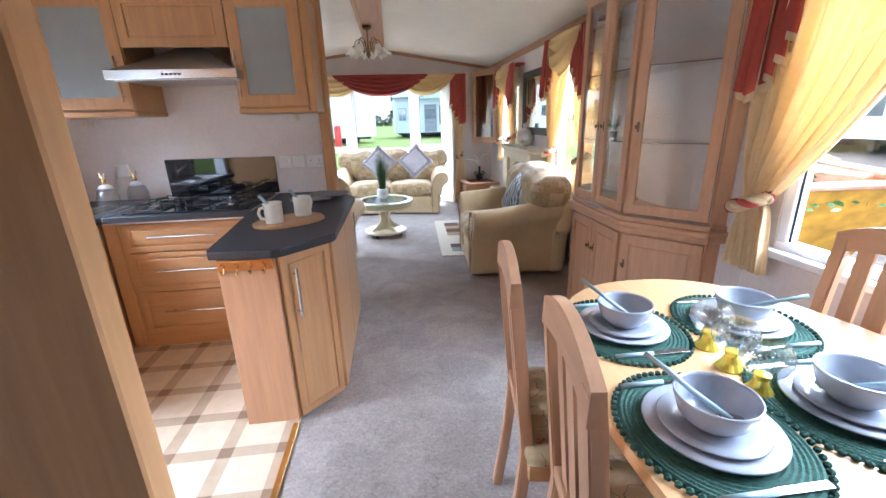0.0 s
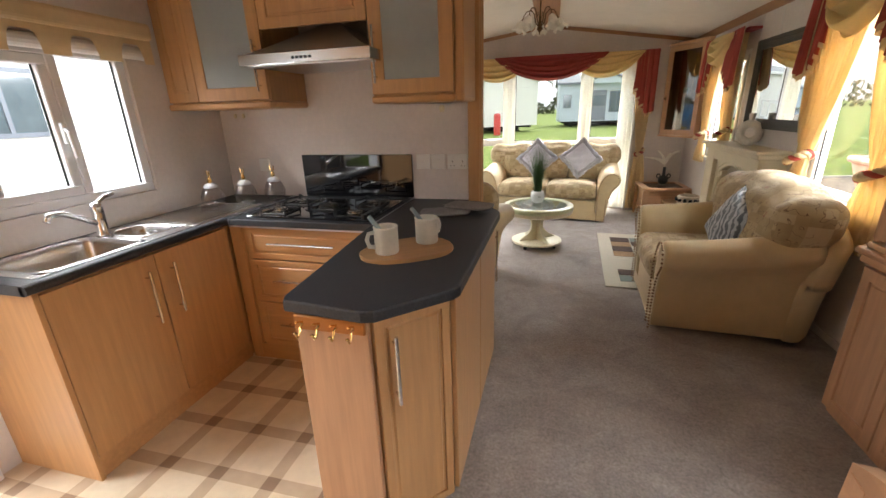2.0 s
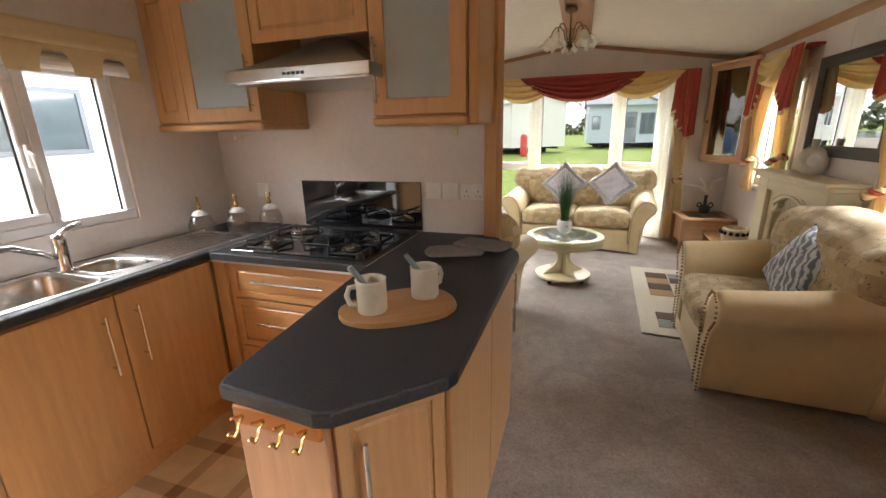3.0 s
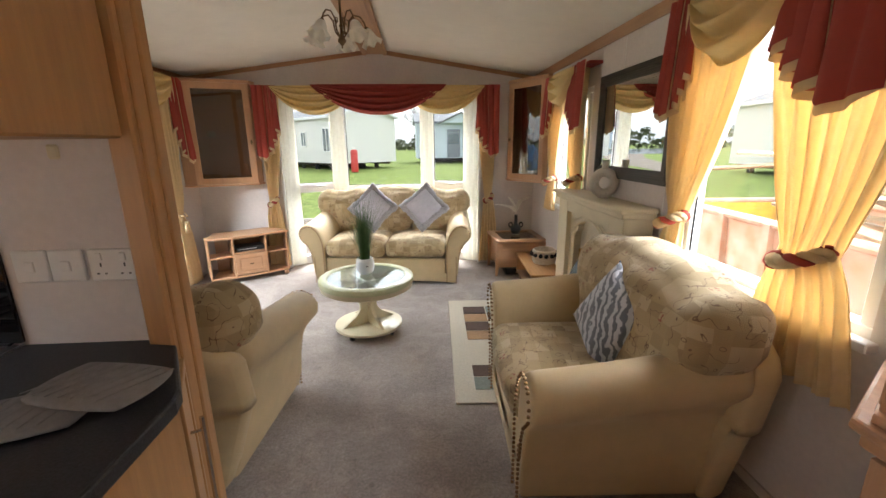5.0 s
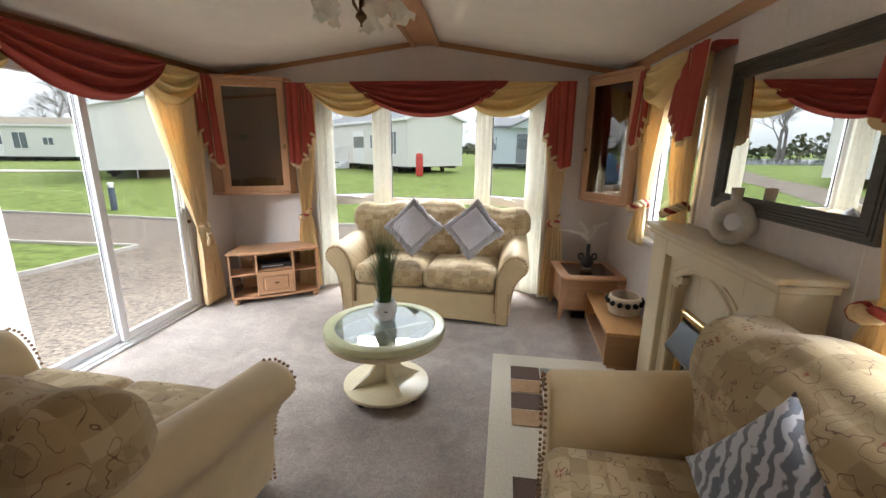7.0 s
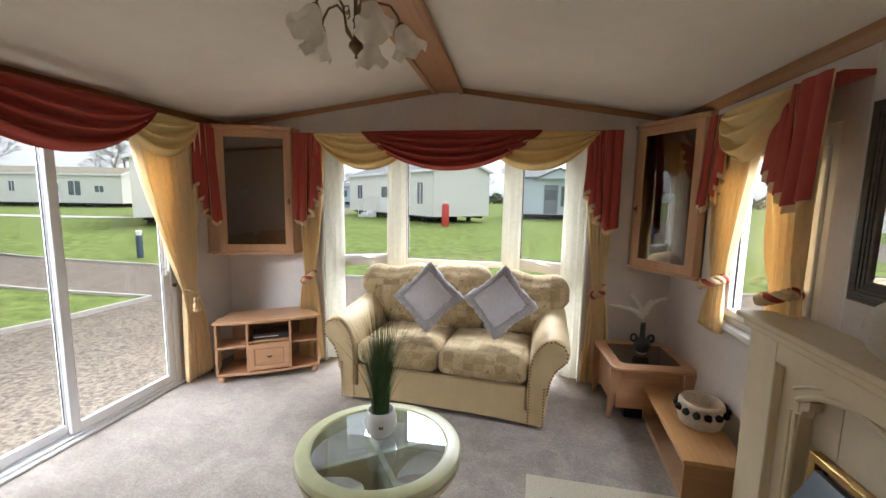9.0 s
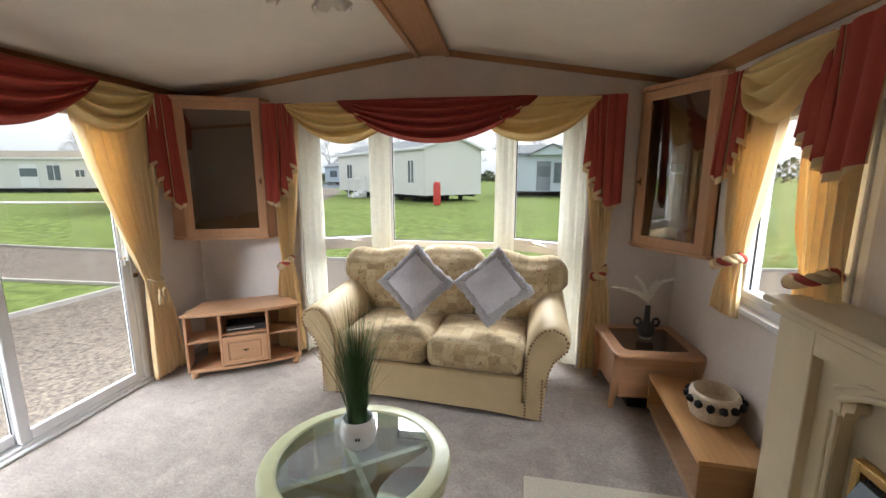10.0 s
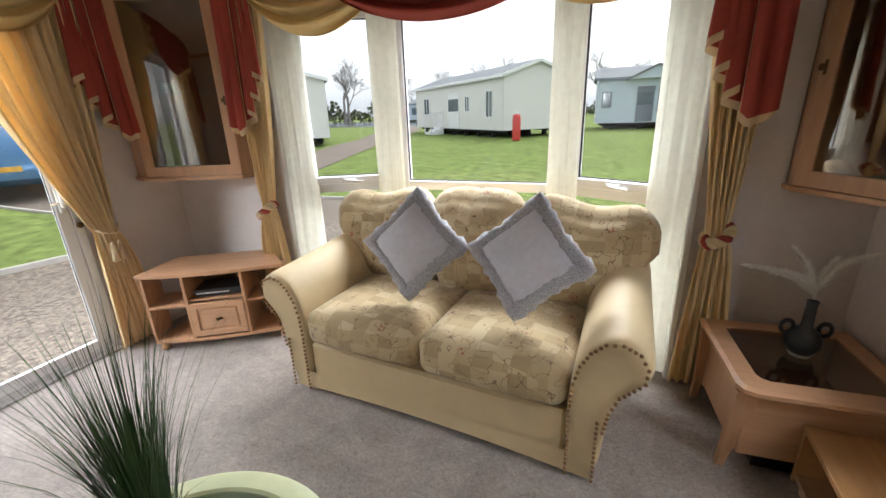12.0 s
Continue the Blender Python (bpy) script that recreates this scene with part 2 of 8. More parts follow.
def vinyl_mat(name):
    """Printed vinyl: cream squares, tan bands between them, dark squares where the bands cross."""
    m = mat(name, (0.66, 0.55, 0.42), 0.45, 0, 30, 0.1, 0.05, 90)
    nt = m.node_tree
    b = nt.nodes["Principled BSDF"]
    tc = nt.nodes["Texture Coordinate"]
    mp = nt.nodes.new("ShaderNodeMapping")
    mp.inputs["Location"].default_value = (VX, VY, 0)
    mp.inputs["Rotation"].default_value = (0, 0, radians(VR))
    mp.inputs["Scale"].default_value = (1 / VS, 1 / VS, 1)
    nt.links.new(tc.outputs["Object"], mp.inputs["Vector"])
    sep = nt.nodes.new("ShaderNodeSeparateXYZ")
    nt.links.new(mp.outputs[0], sep.inputs[0])
    bands = []
    for k in (0, 1):
        f = nt.nodes.new("ShaderNodeMath")
        f.operation = "FRACT"
        nt.links.new(sep.outputs[k], f.inputs[0])
        lt = nt.nodes.new("ShaderNodeMath")
        lt.operation = "LESS_THAN"
        lt.inputs[1].default_value = 0.24
        nt.links.new(f.outputs[0], lt.inputs[0])
        bands.append(lt.outputs[0])
    add = nt.nodes.new("ShaderNodeMath")
    add.operation = "ADD"
    nt.links.new(bands[0], add.inputs[0])
    nt.links.new(bands[1], add.inputs[1])
    half = nt.nodes.new("ShaderNodeMath")
    half.operation = "MULTIPLY"
    half.inputs[1].default_value = 0.5
    nt.links.new(add.outputs[0], half.inputs[0])
    col = ramp(nt, half.outputs[0], [(0.0, (0.66, 0.54, 0.39)), (0.5, (0.47, 0.35, 0.235)), (1.0, (0.25, 0.16, 0.1))])
    n = nt.nodes.new("ShaderNodeTexNoise")
    n.inputs["Scale"].default_value = 14
    n.inputs["Detail"].default_value = 6
    nt.links.new(tc.outputs["Object"], n.inputs["Vector"])
    mx = nt.nodes.new("ShaderNodeMixRGB")
    mx.blend_type = "MULTIPLY"
    mx.inputs[0].default_value = 0.5
    nt.links.new(col, mx.inputs[1])
    nt.links.new(ramp(nt, n.outputs["Fac"], [(0.3, (0.75, 0.72, 0.7)), (0.7, (1, 1, 1))]), mx.inputs[2])
    nt.links.new(mx.outputs[0], b.inputs["Base Color"])
    return m


def siding_mat(name, color):
    return mat(name, color, 0.5, 0, 3, 0.06, 0.05, 30)


VX, VY, VR, VS = 4.454, -9.17, 0.0, 0.24
BEECH = (0.56, 0.31, 0.135)
M = {
    "wall": mat("wall_vinyl_paper", (0.72, 0.66, 0.63), 0.75, 0, 40, 0.05, 0.12, 120, big=0.15),
    "ceiling": mat("ceiling_board", (0.74, 0.7, 0.63), 0.8, 0, 6, 0.04, 0.1, 160, big=0.1),
    "carpet": carpet_mat("carpet"),
    "vinyl": vinyl_mat("vinyl_floor"),
    "trim": wood_mat("trim_wood", (0.42, 0.22, 0.1), 1),
    "trimx": wood_mat("trim_wood_across", (0.42, 0.22, 0.1), 0),
    "beech": wood_mat("beech_veneer", BEECH, 2),
    "beechx": wood_mat("beech_veneer_across", BEECH, 0),
    "beechy": wood_mat("beech_veneer_along", BEECH, 1),
    "pink": wood_mat("pink_beech", (0.58, 0.33, 0.185), 2),
    "pinkx": wood_mat("pink_beech_across", (0.58, 0.33, 0.185), 0),
    "pinky": wood_mat("pink_beech_along", (0.58, 0.33, 0.185), 1),
    # veneer with the shade inside and under units put into its colour
    "shade_wood": wood_mat("shaded_inner_board", (0.42, 0.26, 0.15), 0),
    "oak": wood_mat("oiled_oak", (0.5, 0.27, 0.11), 1),
    "rack": wood_mat("orange_pine", (0.55, 0.2, 0.04), 0),
    "worktop": mat("slate_worktop", (0.035, 0.036, 0.042), 0.5, 0, 160, 0.5, 0.15, 240, spec=0.4, big=0.2),
    "upvc": mat("white_upvc", (0.8, 0.8, 0.82), 0.35, 0, 4, 0.03),
    "white": mat("white_plastic", (0.78, 0.77, 0.75), 0.4, 0, 8, 0.04),
    "alu": mat("brushed_aluminium", (0.6, 0.6, 0.62), 0.35, 1.0, 6, 0.1, 0.05, 60, (1, 30, 30)),
    "steel": mat("brushed_steel", (0.62, 0.6, 0.58), 0.25, 1.0, 8, 0.12, 0.05, 40, (1, 25, 25)),
    "chrome": mat("chrome", (0.75, 0.75, 0.76), 0.12, 1.0),
    "brass": mat("brass", (0.72, 0.5, 0.2), 0.25, 1.0, 30, 0.15),
    "bronze": mat("antique_bronze", (0.2, 0.13, 0.07), 0.35, 1.0, 30, 0.3),
    "iron": mat("black_iron", (0.02, 0.02, 0.02), 0.5, 0.3, 30, 0.2, 0.2, 100),
    "blackglass": mat("black_glass", (0.008, 0.008, 0.01), 0.04, 0, 3, 0.1, spec=0.8),
    "mirror": mat("mirror", (0.9, 0.92, 0.92), 0.0, 1.0),
    "mframe": wood_mat("dark_grey_wood", (0.075, 0.062, 0.05), 1, 0.5, 0.4),
    "cream_paint": mat("cream_surround", (0.66, 0.57, 0.4), 0.45, 0, 7, 0.06, 0.05, 50, big=0.1),
    "cream_top": mat("cream_table_paint", (0.68, 0.6, 0.42), 0.35, 0, 20, 0.06),
    "green_cream": mat("pale_green_cream_paint", (0.62, 0.64, 0.4), 0.3, 0, 20, 0.06),
    "leather": mat("cream_upholstery", (0.6, 0.46, 0.26), 0.55, 0, 9, 0.08, 0.2, 300, big=0.15, sheen=0.1),
    "floral": floral_mat("floral_upholstery"),
    "stud": mat("bronze_studs", (0.27, 0.155, 0.08), 0.35, 0.7),
    "zebra": zebra_mat("zebra_fabric"),
    "greyfab": mat("pale_grey_fabric", (0.64, 0.63, 0.7), 0.8, 0, 40, 0.08, 0.25, 300, sheen=0.3),
    "fur": mat("grey_faux_fur", (0.48, 0.47, 0.51), 1.0, 0, 160, 0.5, 1.0, 260, sheen=0.5),
    "red": sheer_mat("terracotta_cloth", (0.37, 0.06, 0.045), 0.1),
    "yellow": sheer_mat("gold_cloth", (0.86, 0.68, 0.33), 0.25),
    "curtain": sheer_mat("gold_curtain_cloth", (0.91, 0.74, 0.45), 0.38),
    "cream_cloth": sheer_mat("cream_cloth", (0.72, 0.56, 0.34), 0.2),
    "net": sheer_mat("net_curtain_cloth", (0.93, 0.91, 0.84), 0.7),
    "glass": glass_mat("window_glass", (0.97, 0.98, 0.98), 0.0, 0.0),
    "cabglass": glass_mat("smoked_cabinet_glass", (0.66, 0.56, 0.45), 0.0, 0.14),
    "doorglass": glass_mat("dresser_glass", (0.97, 0.97, 0.97), 0.0, 0.07),
    "clear": glass_mat("clear_glass", (0.9, 0.92, 0.92), 0.06, 0.2),
    "tableglass": glass_mat("table_glass", (0.72, 0.8, 0.82), 0.0, 0.12),
    "frost": mat("frosted_glass", (0.3, 0.33, 0.33), 0.28, 0, 5, 0.08, spec=0.7),
    "gold_glass": mat("gold_glass_foot", (0.75, 0.6, 0.08), 0.15, 0.6),
    "shade": sheer_mat("frosted_glass_shade", (0.8, 0.78, 0.72), 0.45),
    "plate": mat("grey_glazed_stoneware", (0.36, 0.38, 0.43), 0.22, 0, 30, 0.05, big=0.05),
    "mug": mat("cream_stoneware", (0.7, 0.67, 0.58), 0.3, 0, 40, 0.08),
    "spoon": mat("grey_blue_plastic", (0.28, 0.37, 0.4), 0.4, 0, 30, 0.1),
    "mat_green": mat("green_braided_cord", (0.03, 0.085, 0.062), 0.95, 0, 90, 0.4, 0.8, 200),
    "mitt": mat("grey_quilted_cloth", (0.26, 0.25, 0.25), 0.9, 0, 40, 0.15, 0.4, 90),
    "pot": mat("white_ceramic", (0.82, 0.82, 0.84), 0.2, 0, 20, 0.03),
    "leaf": mat("grass_leaf", (0.05, 0.125, 0.03), 0.5, 0, 30, 0.4),
    "vase_black": mat("black_ceramic", (0.02, 0.022, 0.026), 0.4, 0, 30, 0.2),
    "vase_white": mat("rough_white_ceramic", (0.66, 0.63, 0.58), 0.85, 0, 60, 0.1, 0.4, 120),
    "feather": sheer_mat("pampas", (0.88, 0.85, 0.78), 0.4),
    "rope": mat("cotton_rope", (0.6, 0.5, 0.38), 0.95, 0, 60, 0.2, 0.6, 150),
    "wool": mat("black_wool", (0.012, 0.012, 0.014), 1.0, 0, 200, 0.5, 1.0, 300),
    "rug_cream": mat("rug_cream", (0.6, 0.55, 0.45), 1.0, 0, 90, 0.15, 0.8, 300),
    "rug_brown": mat("rug_dark_brown", (0.11, 0.07, 0.055), 1.0, 0, 90, 0.2, 0.8, 300),
    "rug_tan": mat("rug_tan", (0.4, 0.25, 0.14), 1.0, 0, 90, 0.2, 0.8, 300),
    "rug_grey": mat("rug_grey_green", (0.24, 0.27, 0.25), 1.0, 0, 90, 0.2, 0.8, 300),
    "black": mat("black_plastic", (0.012, 0.012, 0.014), 0.3, 0, 10, 0.2),
    "firegrey": mat("grey_metal_hood", (0.12, 0.14, 0.16), 0.25, 0.7),
    "gravel": mat("gravel", (0.19, 0.152, 0.12), 0.95, 0, 22, 0.8, 1.0, 34, big=0.3),
    "grass": mat("lawn", (0.165, 0.215, 0.06), 1.0, 0, 4, 0.5, 1.0, 40, spec=0.1, big=0.3),
    "concrete": mat("pale_concrete", (0.45, 0.42, 0.38), 0.9, 0, 6, 0.15, 0.4, 60),
    "siding": siding_mat("white_siding", (0.72, 0.71, 0.68)),
    "siding_blue": siding_mat("blue_grey_siding", (0.5, 0.57, 0.63)),
    "roof": mat("grey_roof", (0.16, 0.17, 0.18), 0.8, 0, 8, 0.2, 0.3, 30),
    "roof_brown": mat("brown_roof", (0.22, 0.19, 0.14), 0.8, 0, 8, 0.2, 0.3, 30),
    "greyframe": mat("grey_window_frame", (0.16, 0.18, 0.22), 0.4),
    "dark": mat("dark_underside", (0.02, 0.02, 0.02), 0.9),
    "pane": mat("far_window_pane", (0.1, 0.13, 0.15), 0.08, 0, 3, 0.3, spec=0.8),
    "redpaint": mat("red_gas_bottle_paint", (0.55, 0.05, 0.04), 0.4, 0, 20, 0.2),
    "yellowpaint": mat("yellow_skip_paint", (0.62, 0.33, 0.03), 0.6, 0, 6, 0.4, 0.3, 30),
    "rust": mat("rusty_steel", (0.34, 0.15, 0.08), 0.9, 0, 5, 0.6, 0.6, 30, dark=(0.5, 0.36, 0.28)),
    "timber": mat("weathered_timber", (0.36, 0.27, 0.18), 0.9, 0, 20, 0.3, 0.4, 60),
    "bluecar": mat("blue_car_paint", (0.04, 0.13, 0.26), 0.25, 0.3),
    "tyre": mat("tyre_rubber", (0.015, 0.015, 0.015), 0.85),
    "bark": mat("bark", (0.2, 0.18, 0.16), 0.95, 0, 20, 0.4),
    "water": mat("lake_water", (0.12, 0.14, 0.16), 0.1, 0, 2, 0.2, 0.2, 3, spec=0.8),
}


# ---- helpers for shapes ----
def thing(name, label, category, at=(0, 0, 0), rz=0.0, group=""):
    ob = new(name)
    ob.empty_display_size = 0.1
    ob.matrix_basis = pose(*at, 0, 0, rz)
    return tagged(ob, label, category, group)


def part(name, bm, material, parent=None, label="", smooth=False):
    """One bmesh as one mesh object, under a thing or a part."""
    me = bpy.data.meshes.new(name)
    bmesh.ops.recalc_face_normals(bm, faces=bm.faces)
    bm.to_mesh(me)
    bm.free()
    for mm in (material if isinstance(material, (list, tuple)) else [material]):
        me.materials.append(mm)
    if smooth:
        for p in me.polygons:
            p.use_smooth = True
        if smooth != "all":
            me.set_sharp_from_angle(angle=radians(40))
    ob = new(name, me)
    ob.parent = parent
    if label:
        ob["label"] = label
    return ob


def box(bm, lo, hi, bevel=0.0, m=None, mi=0, seg=1):
    """A box between two corners, with its edges taken off."""
    n0 = len(bm.verts)
    vs = [bm.verts.new((x, y, z)) for x in (lo[0], hi[0]) for y in (lo[1], hi[1]) for z in (lo[2], hi[2])]
    fs = [bm.faces.new([vs[i] for i in q]) for q in ((0, 1, 3, 2), (4, 6, 7, 5), (0, 4, 5, 1), (2, 3, 7, 6), (0, 2, 6, 4), (1, 5, 7, 3))]
    for f in fs:
        f.material_index = mi
    if bevel:
        es = list({e for f in fs for e in f.edges})
        r = bmesh.ops.bevel(bm, geom=es, offset=bevel, segments=seg, affect="EDGES", profile=0.5)
        vs = list({v for f in r["faces"] for v in f.verts} | {v for v in vs if v.is_valid})
    if m is not None:
        bmesh.ops.transform(bm, matrix=m, verts=[v for v in vs if v.is_valid])
    return bm


def boxes(*rows, bevel=0.0):
    bm = bmesh.new()
    for r in rows:
        box(bm, r[0], r[1], r[2] if len(r) > 2 else bevel)
    return bm


def prism(bm, pts, z0, z1, bevel=0.0):
    """An outline in plan, raised from z0 to z1."""
    lo = [bm.verts.new((x, y, z0)) for x, y in pts]
    hi = [bm.verts.new((x, y, z1)) for x, y in pts]
    n = len(pts)
    fs = [bm.faces.new(lo[::-1]), bm.faces.new(hi)]
    fs += [bm.faces.new((lo[i], lo[(i + 1) % n], hi[(i + 1) % n], hi[i])) for i in range(n)]
    if bevel:
        es = list({e for f in fs[:2] for e in f.edges})
        bmesh.ops.bevel(bm, geom=es, offset=bevel, segments=2, affect="EDGES", profile=0.5)
    return bm


def extrude_profile(bm, pts, axis, a, b):
    """An outline in the plane across an axis, drawn out from a to b. pts are (u, v): for axis x (y, z), for y (x, z), for z (x, y)."""
    def place(u, v, w):
        return {0: (w, u, v), 1: (u, w, v), 2: (u, v, w)}[axis]
    p = [bm.verts.new(place(u, v, a)) for u, v in pts]
    q = [bm.verts.new(place(u, v, b)) for u, v in pts]
    n = len(pts)
    bm.faces.new(p[::-1])
    bm.faces.new(q)
    for i in range(n):
        bm.faces.new((p[i], p[(i + 1) % n], q[(i + 1) % n], q[i]))
    return bm


def lathe(bm, prof, n=24, at=(0, 0, 0), m=None, closed=False):
    """A turned shape: prof is (radius, height)."""
    rings = []
    made = []
    for r, z in prof:
        if r < 1e-5:
            v = bm.verts.new((at[0], at[1], at[2] + z))
            rings.append([v] * n)
            made.append(v)
        else:
            ring = [bm.verts.new((at[0] + r * math.cos(2 * math.pi * i / n), at[1] + r * math.sin(2 * math.pi * i / n), at[2] + z)) for i in range(n)]
            rings.append(ring)
            made += ring
    for a, b in zip(rings, rings[1:]):
        for i in range(n):
            q = [a[i], a[(i + 1) % n], b[(i + 1) % n], b[i]]
            u = list(dict.fromkeys(q))
            if len(u) > 2:
                bm.faces.new(u)
    if m is not None:
        bmesh.ops.transform(bm, matrix=m, verts=made)
    return bm


def tube(bm, pts, r, n=8, cap=True, taper=None):
    """A round bar along a line of points."""
    pts = [Vector(p) for p in pts]
    rings = []
    for i, p in enumerate(pts):
        d = (pts[min(i + 1, len(pts) - 1)] - pts[max(i - 1, 0)]).normalized()
        a = d.orthogonal().normalized() if i == 0 else (a - d * a.dot(d)).normalized()
        b = d.cross(a)
        rr = r * (taper[i] if taper else 1)
        rings.append([bm.verts.new(p + (a * math.cos(2 * math.pi * k / n) + b * math.sin(2 * math.pi * k / n)) * rr) for k in range(n)])
    for u, v in zip(rings, rings[1:]):
        for k in range(n):
            bm.faces.new((u[k], u[(k + 1) % n], v[(k + 1) % n], v[k]))
    if cap:
        bm.faces.new(rings[0][::-1])
        bm.faces.new(rings[-1])
    return bm


def soft_box(bm, c, size, r, puff=(0, 0, 0), n=10, m=None):
    """A cushion: a box with edges rounded by r, its faces swollen by puff."""
    hx, hy, hz = [s / 2 for s in size]
    made = {}
    def vert(i, j, k):
        key = (i, j, k)
        if key not in made:
            u = Vector((2 * i / n - 1, 2 * j / n - 1, 2 * k / n - 1))
            p = Vector((u.x * hx, u.y * hy, u.z * hz))
            q = Vector([max(-h + r, min(h - r, a)) for a, h in zip(p, (hx, hy, hz))])
            d = p - q
            if d.length > 1e-9:
                mx = max(abs(a) for a in d)
                p = q + d.normalized() * min(r, d.length)
            bx = (1 - u.y ** 2) * (1 - u.z ** 2) * u.x
            by = (1 - u.x ** 2) * (1 - u.z ** 2) * u.y
            bz = (1 - u.x ** 2) * (1 - u.y ** 2) * u.z
            p += Vector((bx * puff[0], by * puff[1], bz * puff[2]))
            p += Vector(c)
            if m is not None:
                p = m @ p
            made[key] = bm.verts.new(p)
        return made[key]
    for a in range(n):
        for b in range(n):
            for s in (0, n):
                for f in (lambda p, q: (s, p, q), lambda p, q: (p, s, q), lambda p, q: (p, q, s)):
                    bm.faces.new([vert(*f(a, b)), vert(*f(a + 1, b)), vert(*f(a + 1, b + 1)), vert(*f(a, b + 1))])
    return bm


def sheet(bm, nu, nv, f, mi=0):
    """A grid of points f(u, v), u and v from 0 to 1."""
    g = [[bm.verts.new(f(i / nu, j / nv)) for j in range(nv + 1)] for i in range(nu + 1)]
    for i in range(nu):
        for j in range(nv):
            bm.faces.new((g[i][j], g[i + 1][j], g[i + 1][j + 1], g[i][j + 1])).material_index = mi
    return bm


def rect_frame(bm, x0, x1, z0, z1, y0, y1, w, bevel=0.003, wb=None):
    """Four bars round an opening, in the plane across y."""
    wb = wb or w
    box(bm, (x0, y0, z0), (x0 + w, y1, z1), bevel)
    box(bm, (x1 - w, y0, z0), (x1, y1, z1), bevel)
    box(bm, (x0 + w, y0, z1 - w), (x1 - w, y1, z1), bevel)
    box(bm, (x0 + w, y0, z0), (x1 - w, y1, z0 + wb), bevel)
    return bm


# ---- the building ----
XL, XR, YB, YE = -1.9, 1.8, -1.6, 7.12
EAVE, RIDGE, RX = 2.06, 2.33, 0.07
PY = 3.57


def structure(name, label, bm, material, smooth=False):
    return tagged(part(name, bm, material, None, "", smooth), label, "", "", "structure")


def wall_x(name, label, x0, x1, y0, y1, top, holes):
    """A wall along y with rectangular holes (y0, y1, z0, z1)."""
    bm = bmesh.new()
    y = y0
    for a, b, c, d in sorted(holes):
        box(bm, (x0, y, 0), (x1, a, top))
        if c > 0:
            box(bm, (x0, a, 0), (x1, b, c))
        box(bm, (x0, a, d), (x1, b, top))
        y = b
    box(bm, (x0, y, 0), (x1, y1, top))
    bmesh.ops.remove_doubles(bm, verts=bm.verts, dist=1e-5)
    return structure(name, label, bm, M["wall"])


T = 0.09
KW = (2.28, 3.01, 0.985, 1.67)
DOOR = (1.1, 2.0, 0.0, 1.95)
PATIO = (4.72, 6.5, 0.0, 1.9)
DW = (0.25, 1.98, 0.76, 1.85)
W2 = (3.5, 4.42, 0.78, 1.85)
W3 = (5.62, 6.36, 0.8, 1.78)
wall_x("wall_west", "pale pinkish grey vinyl wall panels", XL - T, XL, YB, YE + T, EAVE, [KW, DOOR, PATIO])
wall_x("wall_east", "pale pinkish grey vinyl wall panels", XR, XR + T, YB, YE + T, EAVE, [DW, W2, W3])


def gable(bm, y0, y1, xa, xb, z0=0.0):
    """The part of a cross wall between xa and xb, up to the sloped ceiling."""
    def top(x):
        return RIDGE - (RX - x) / (RX - XL) * (RIDGE - EAVE) if x < RX else RIDGE - (x - RX) / (XR - RX) * (RIDGE - EAVE)
    pts = [(xa, z0), (xb, z0), (xb, top(xb))] + ([(RX, RIDGE)] if xa < RX < xb else []) + [(xa, top(xa))]
    extrude_profile(bm, pts, 1, y0, y1)


BX0, BX1, BTOP = -1.0, 1.18, 1.93
bm = bmesh.new()
gable(bm, YE, YE + T, XL, BX0)
gable(bm, YE, YE + T, BX1, XR)
gable(bm, YE, YE + T, BX0, BX1, BTOP)
structure("wall_north", "pale pinkish grey end wall with a bay window opening", bm, M["wall"])
bm = bmesh.new()
gable(bm, YB - T, YB, XL - T + 0.001, XR + T - 0.001)
structure("wall_south", "plain pale wall behind the dining end", bm, M["wall"])
bm = bmesh.new()
gable(bm, PY, PY + 0.06, XL, -0.265)
structure("partition_wall", "pale textured kitchen partition wall", bm, M["wall"])
for s, (xa, za, xb, zb) in enumerate(((XL - T, EAVE - 0.012, RX, RIDGE), (RX, RIDGE, XR + T, EAVE - 0.012))):
    bm = bmesh.new()
    extrude_profile(bm, [(xa, za + 0.0), (xb, zb + 0.0), (xb, zb + 0.08), (xa, za + 0.08)], 1, YB - T, YE + T)
    structure("ceiling", "off-white sloped ceiling board", bm, M["ceiling"])
structure("bay_ceiling", "white bay window soffit", boxes(((BX0 - 0.05, YE + T, BTOP), (BX1 + 0.05, 7.72, BTOP + 0.08))), M["upvc"])
structure("floor", "taupe cut pile carpet floor, slightly marked", boxes(((XL - T, YB - T, -0.12), (XR + T, YE + T, 0.0)), ((BX0, YE + T, -0.12), (BX1, 7.72, 0.0))), M["carpet"])
bm = bmesh.new()
prism(bm, [(XL, 1.07), (-0.3, 1.07), (-0.28, 2.6), (-0.55, PY), (XL, PY)], 0.0, 0.006)
structure("kitchen_floor", "cream and tan check printed vinyl floor", bm, M["vinyl"])
structure("threshold_trim", "brass strip between vinyl and carpet", boxes(((-0.312, 1.072, 0.0), (-0.285, 2.13, 0.012)), bevel=0.003), M["brass"])
structure("trim", "beech ridge beam under the ceiling", boxes(((RX - 0.11, YB, RIDGE - 0.05), (RX + 0.11, YE, RIDGE + 0.02)), ((RX - 0.125, YB, RIDGE - 0.062), (RX - 0.085, YE, RIDGE - 0.03)), ((RX + 0.085, YB, RIDGE - 0.062), (RX + 0.125, YE, RIDGE - 0.03)), bevel=0.006), M["trim"])
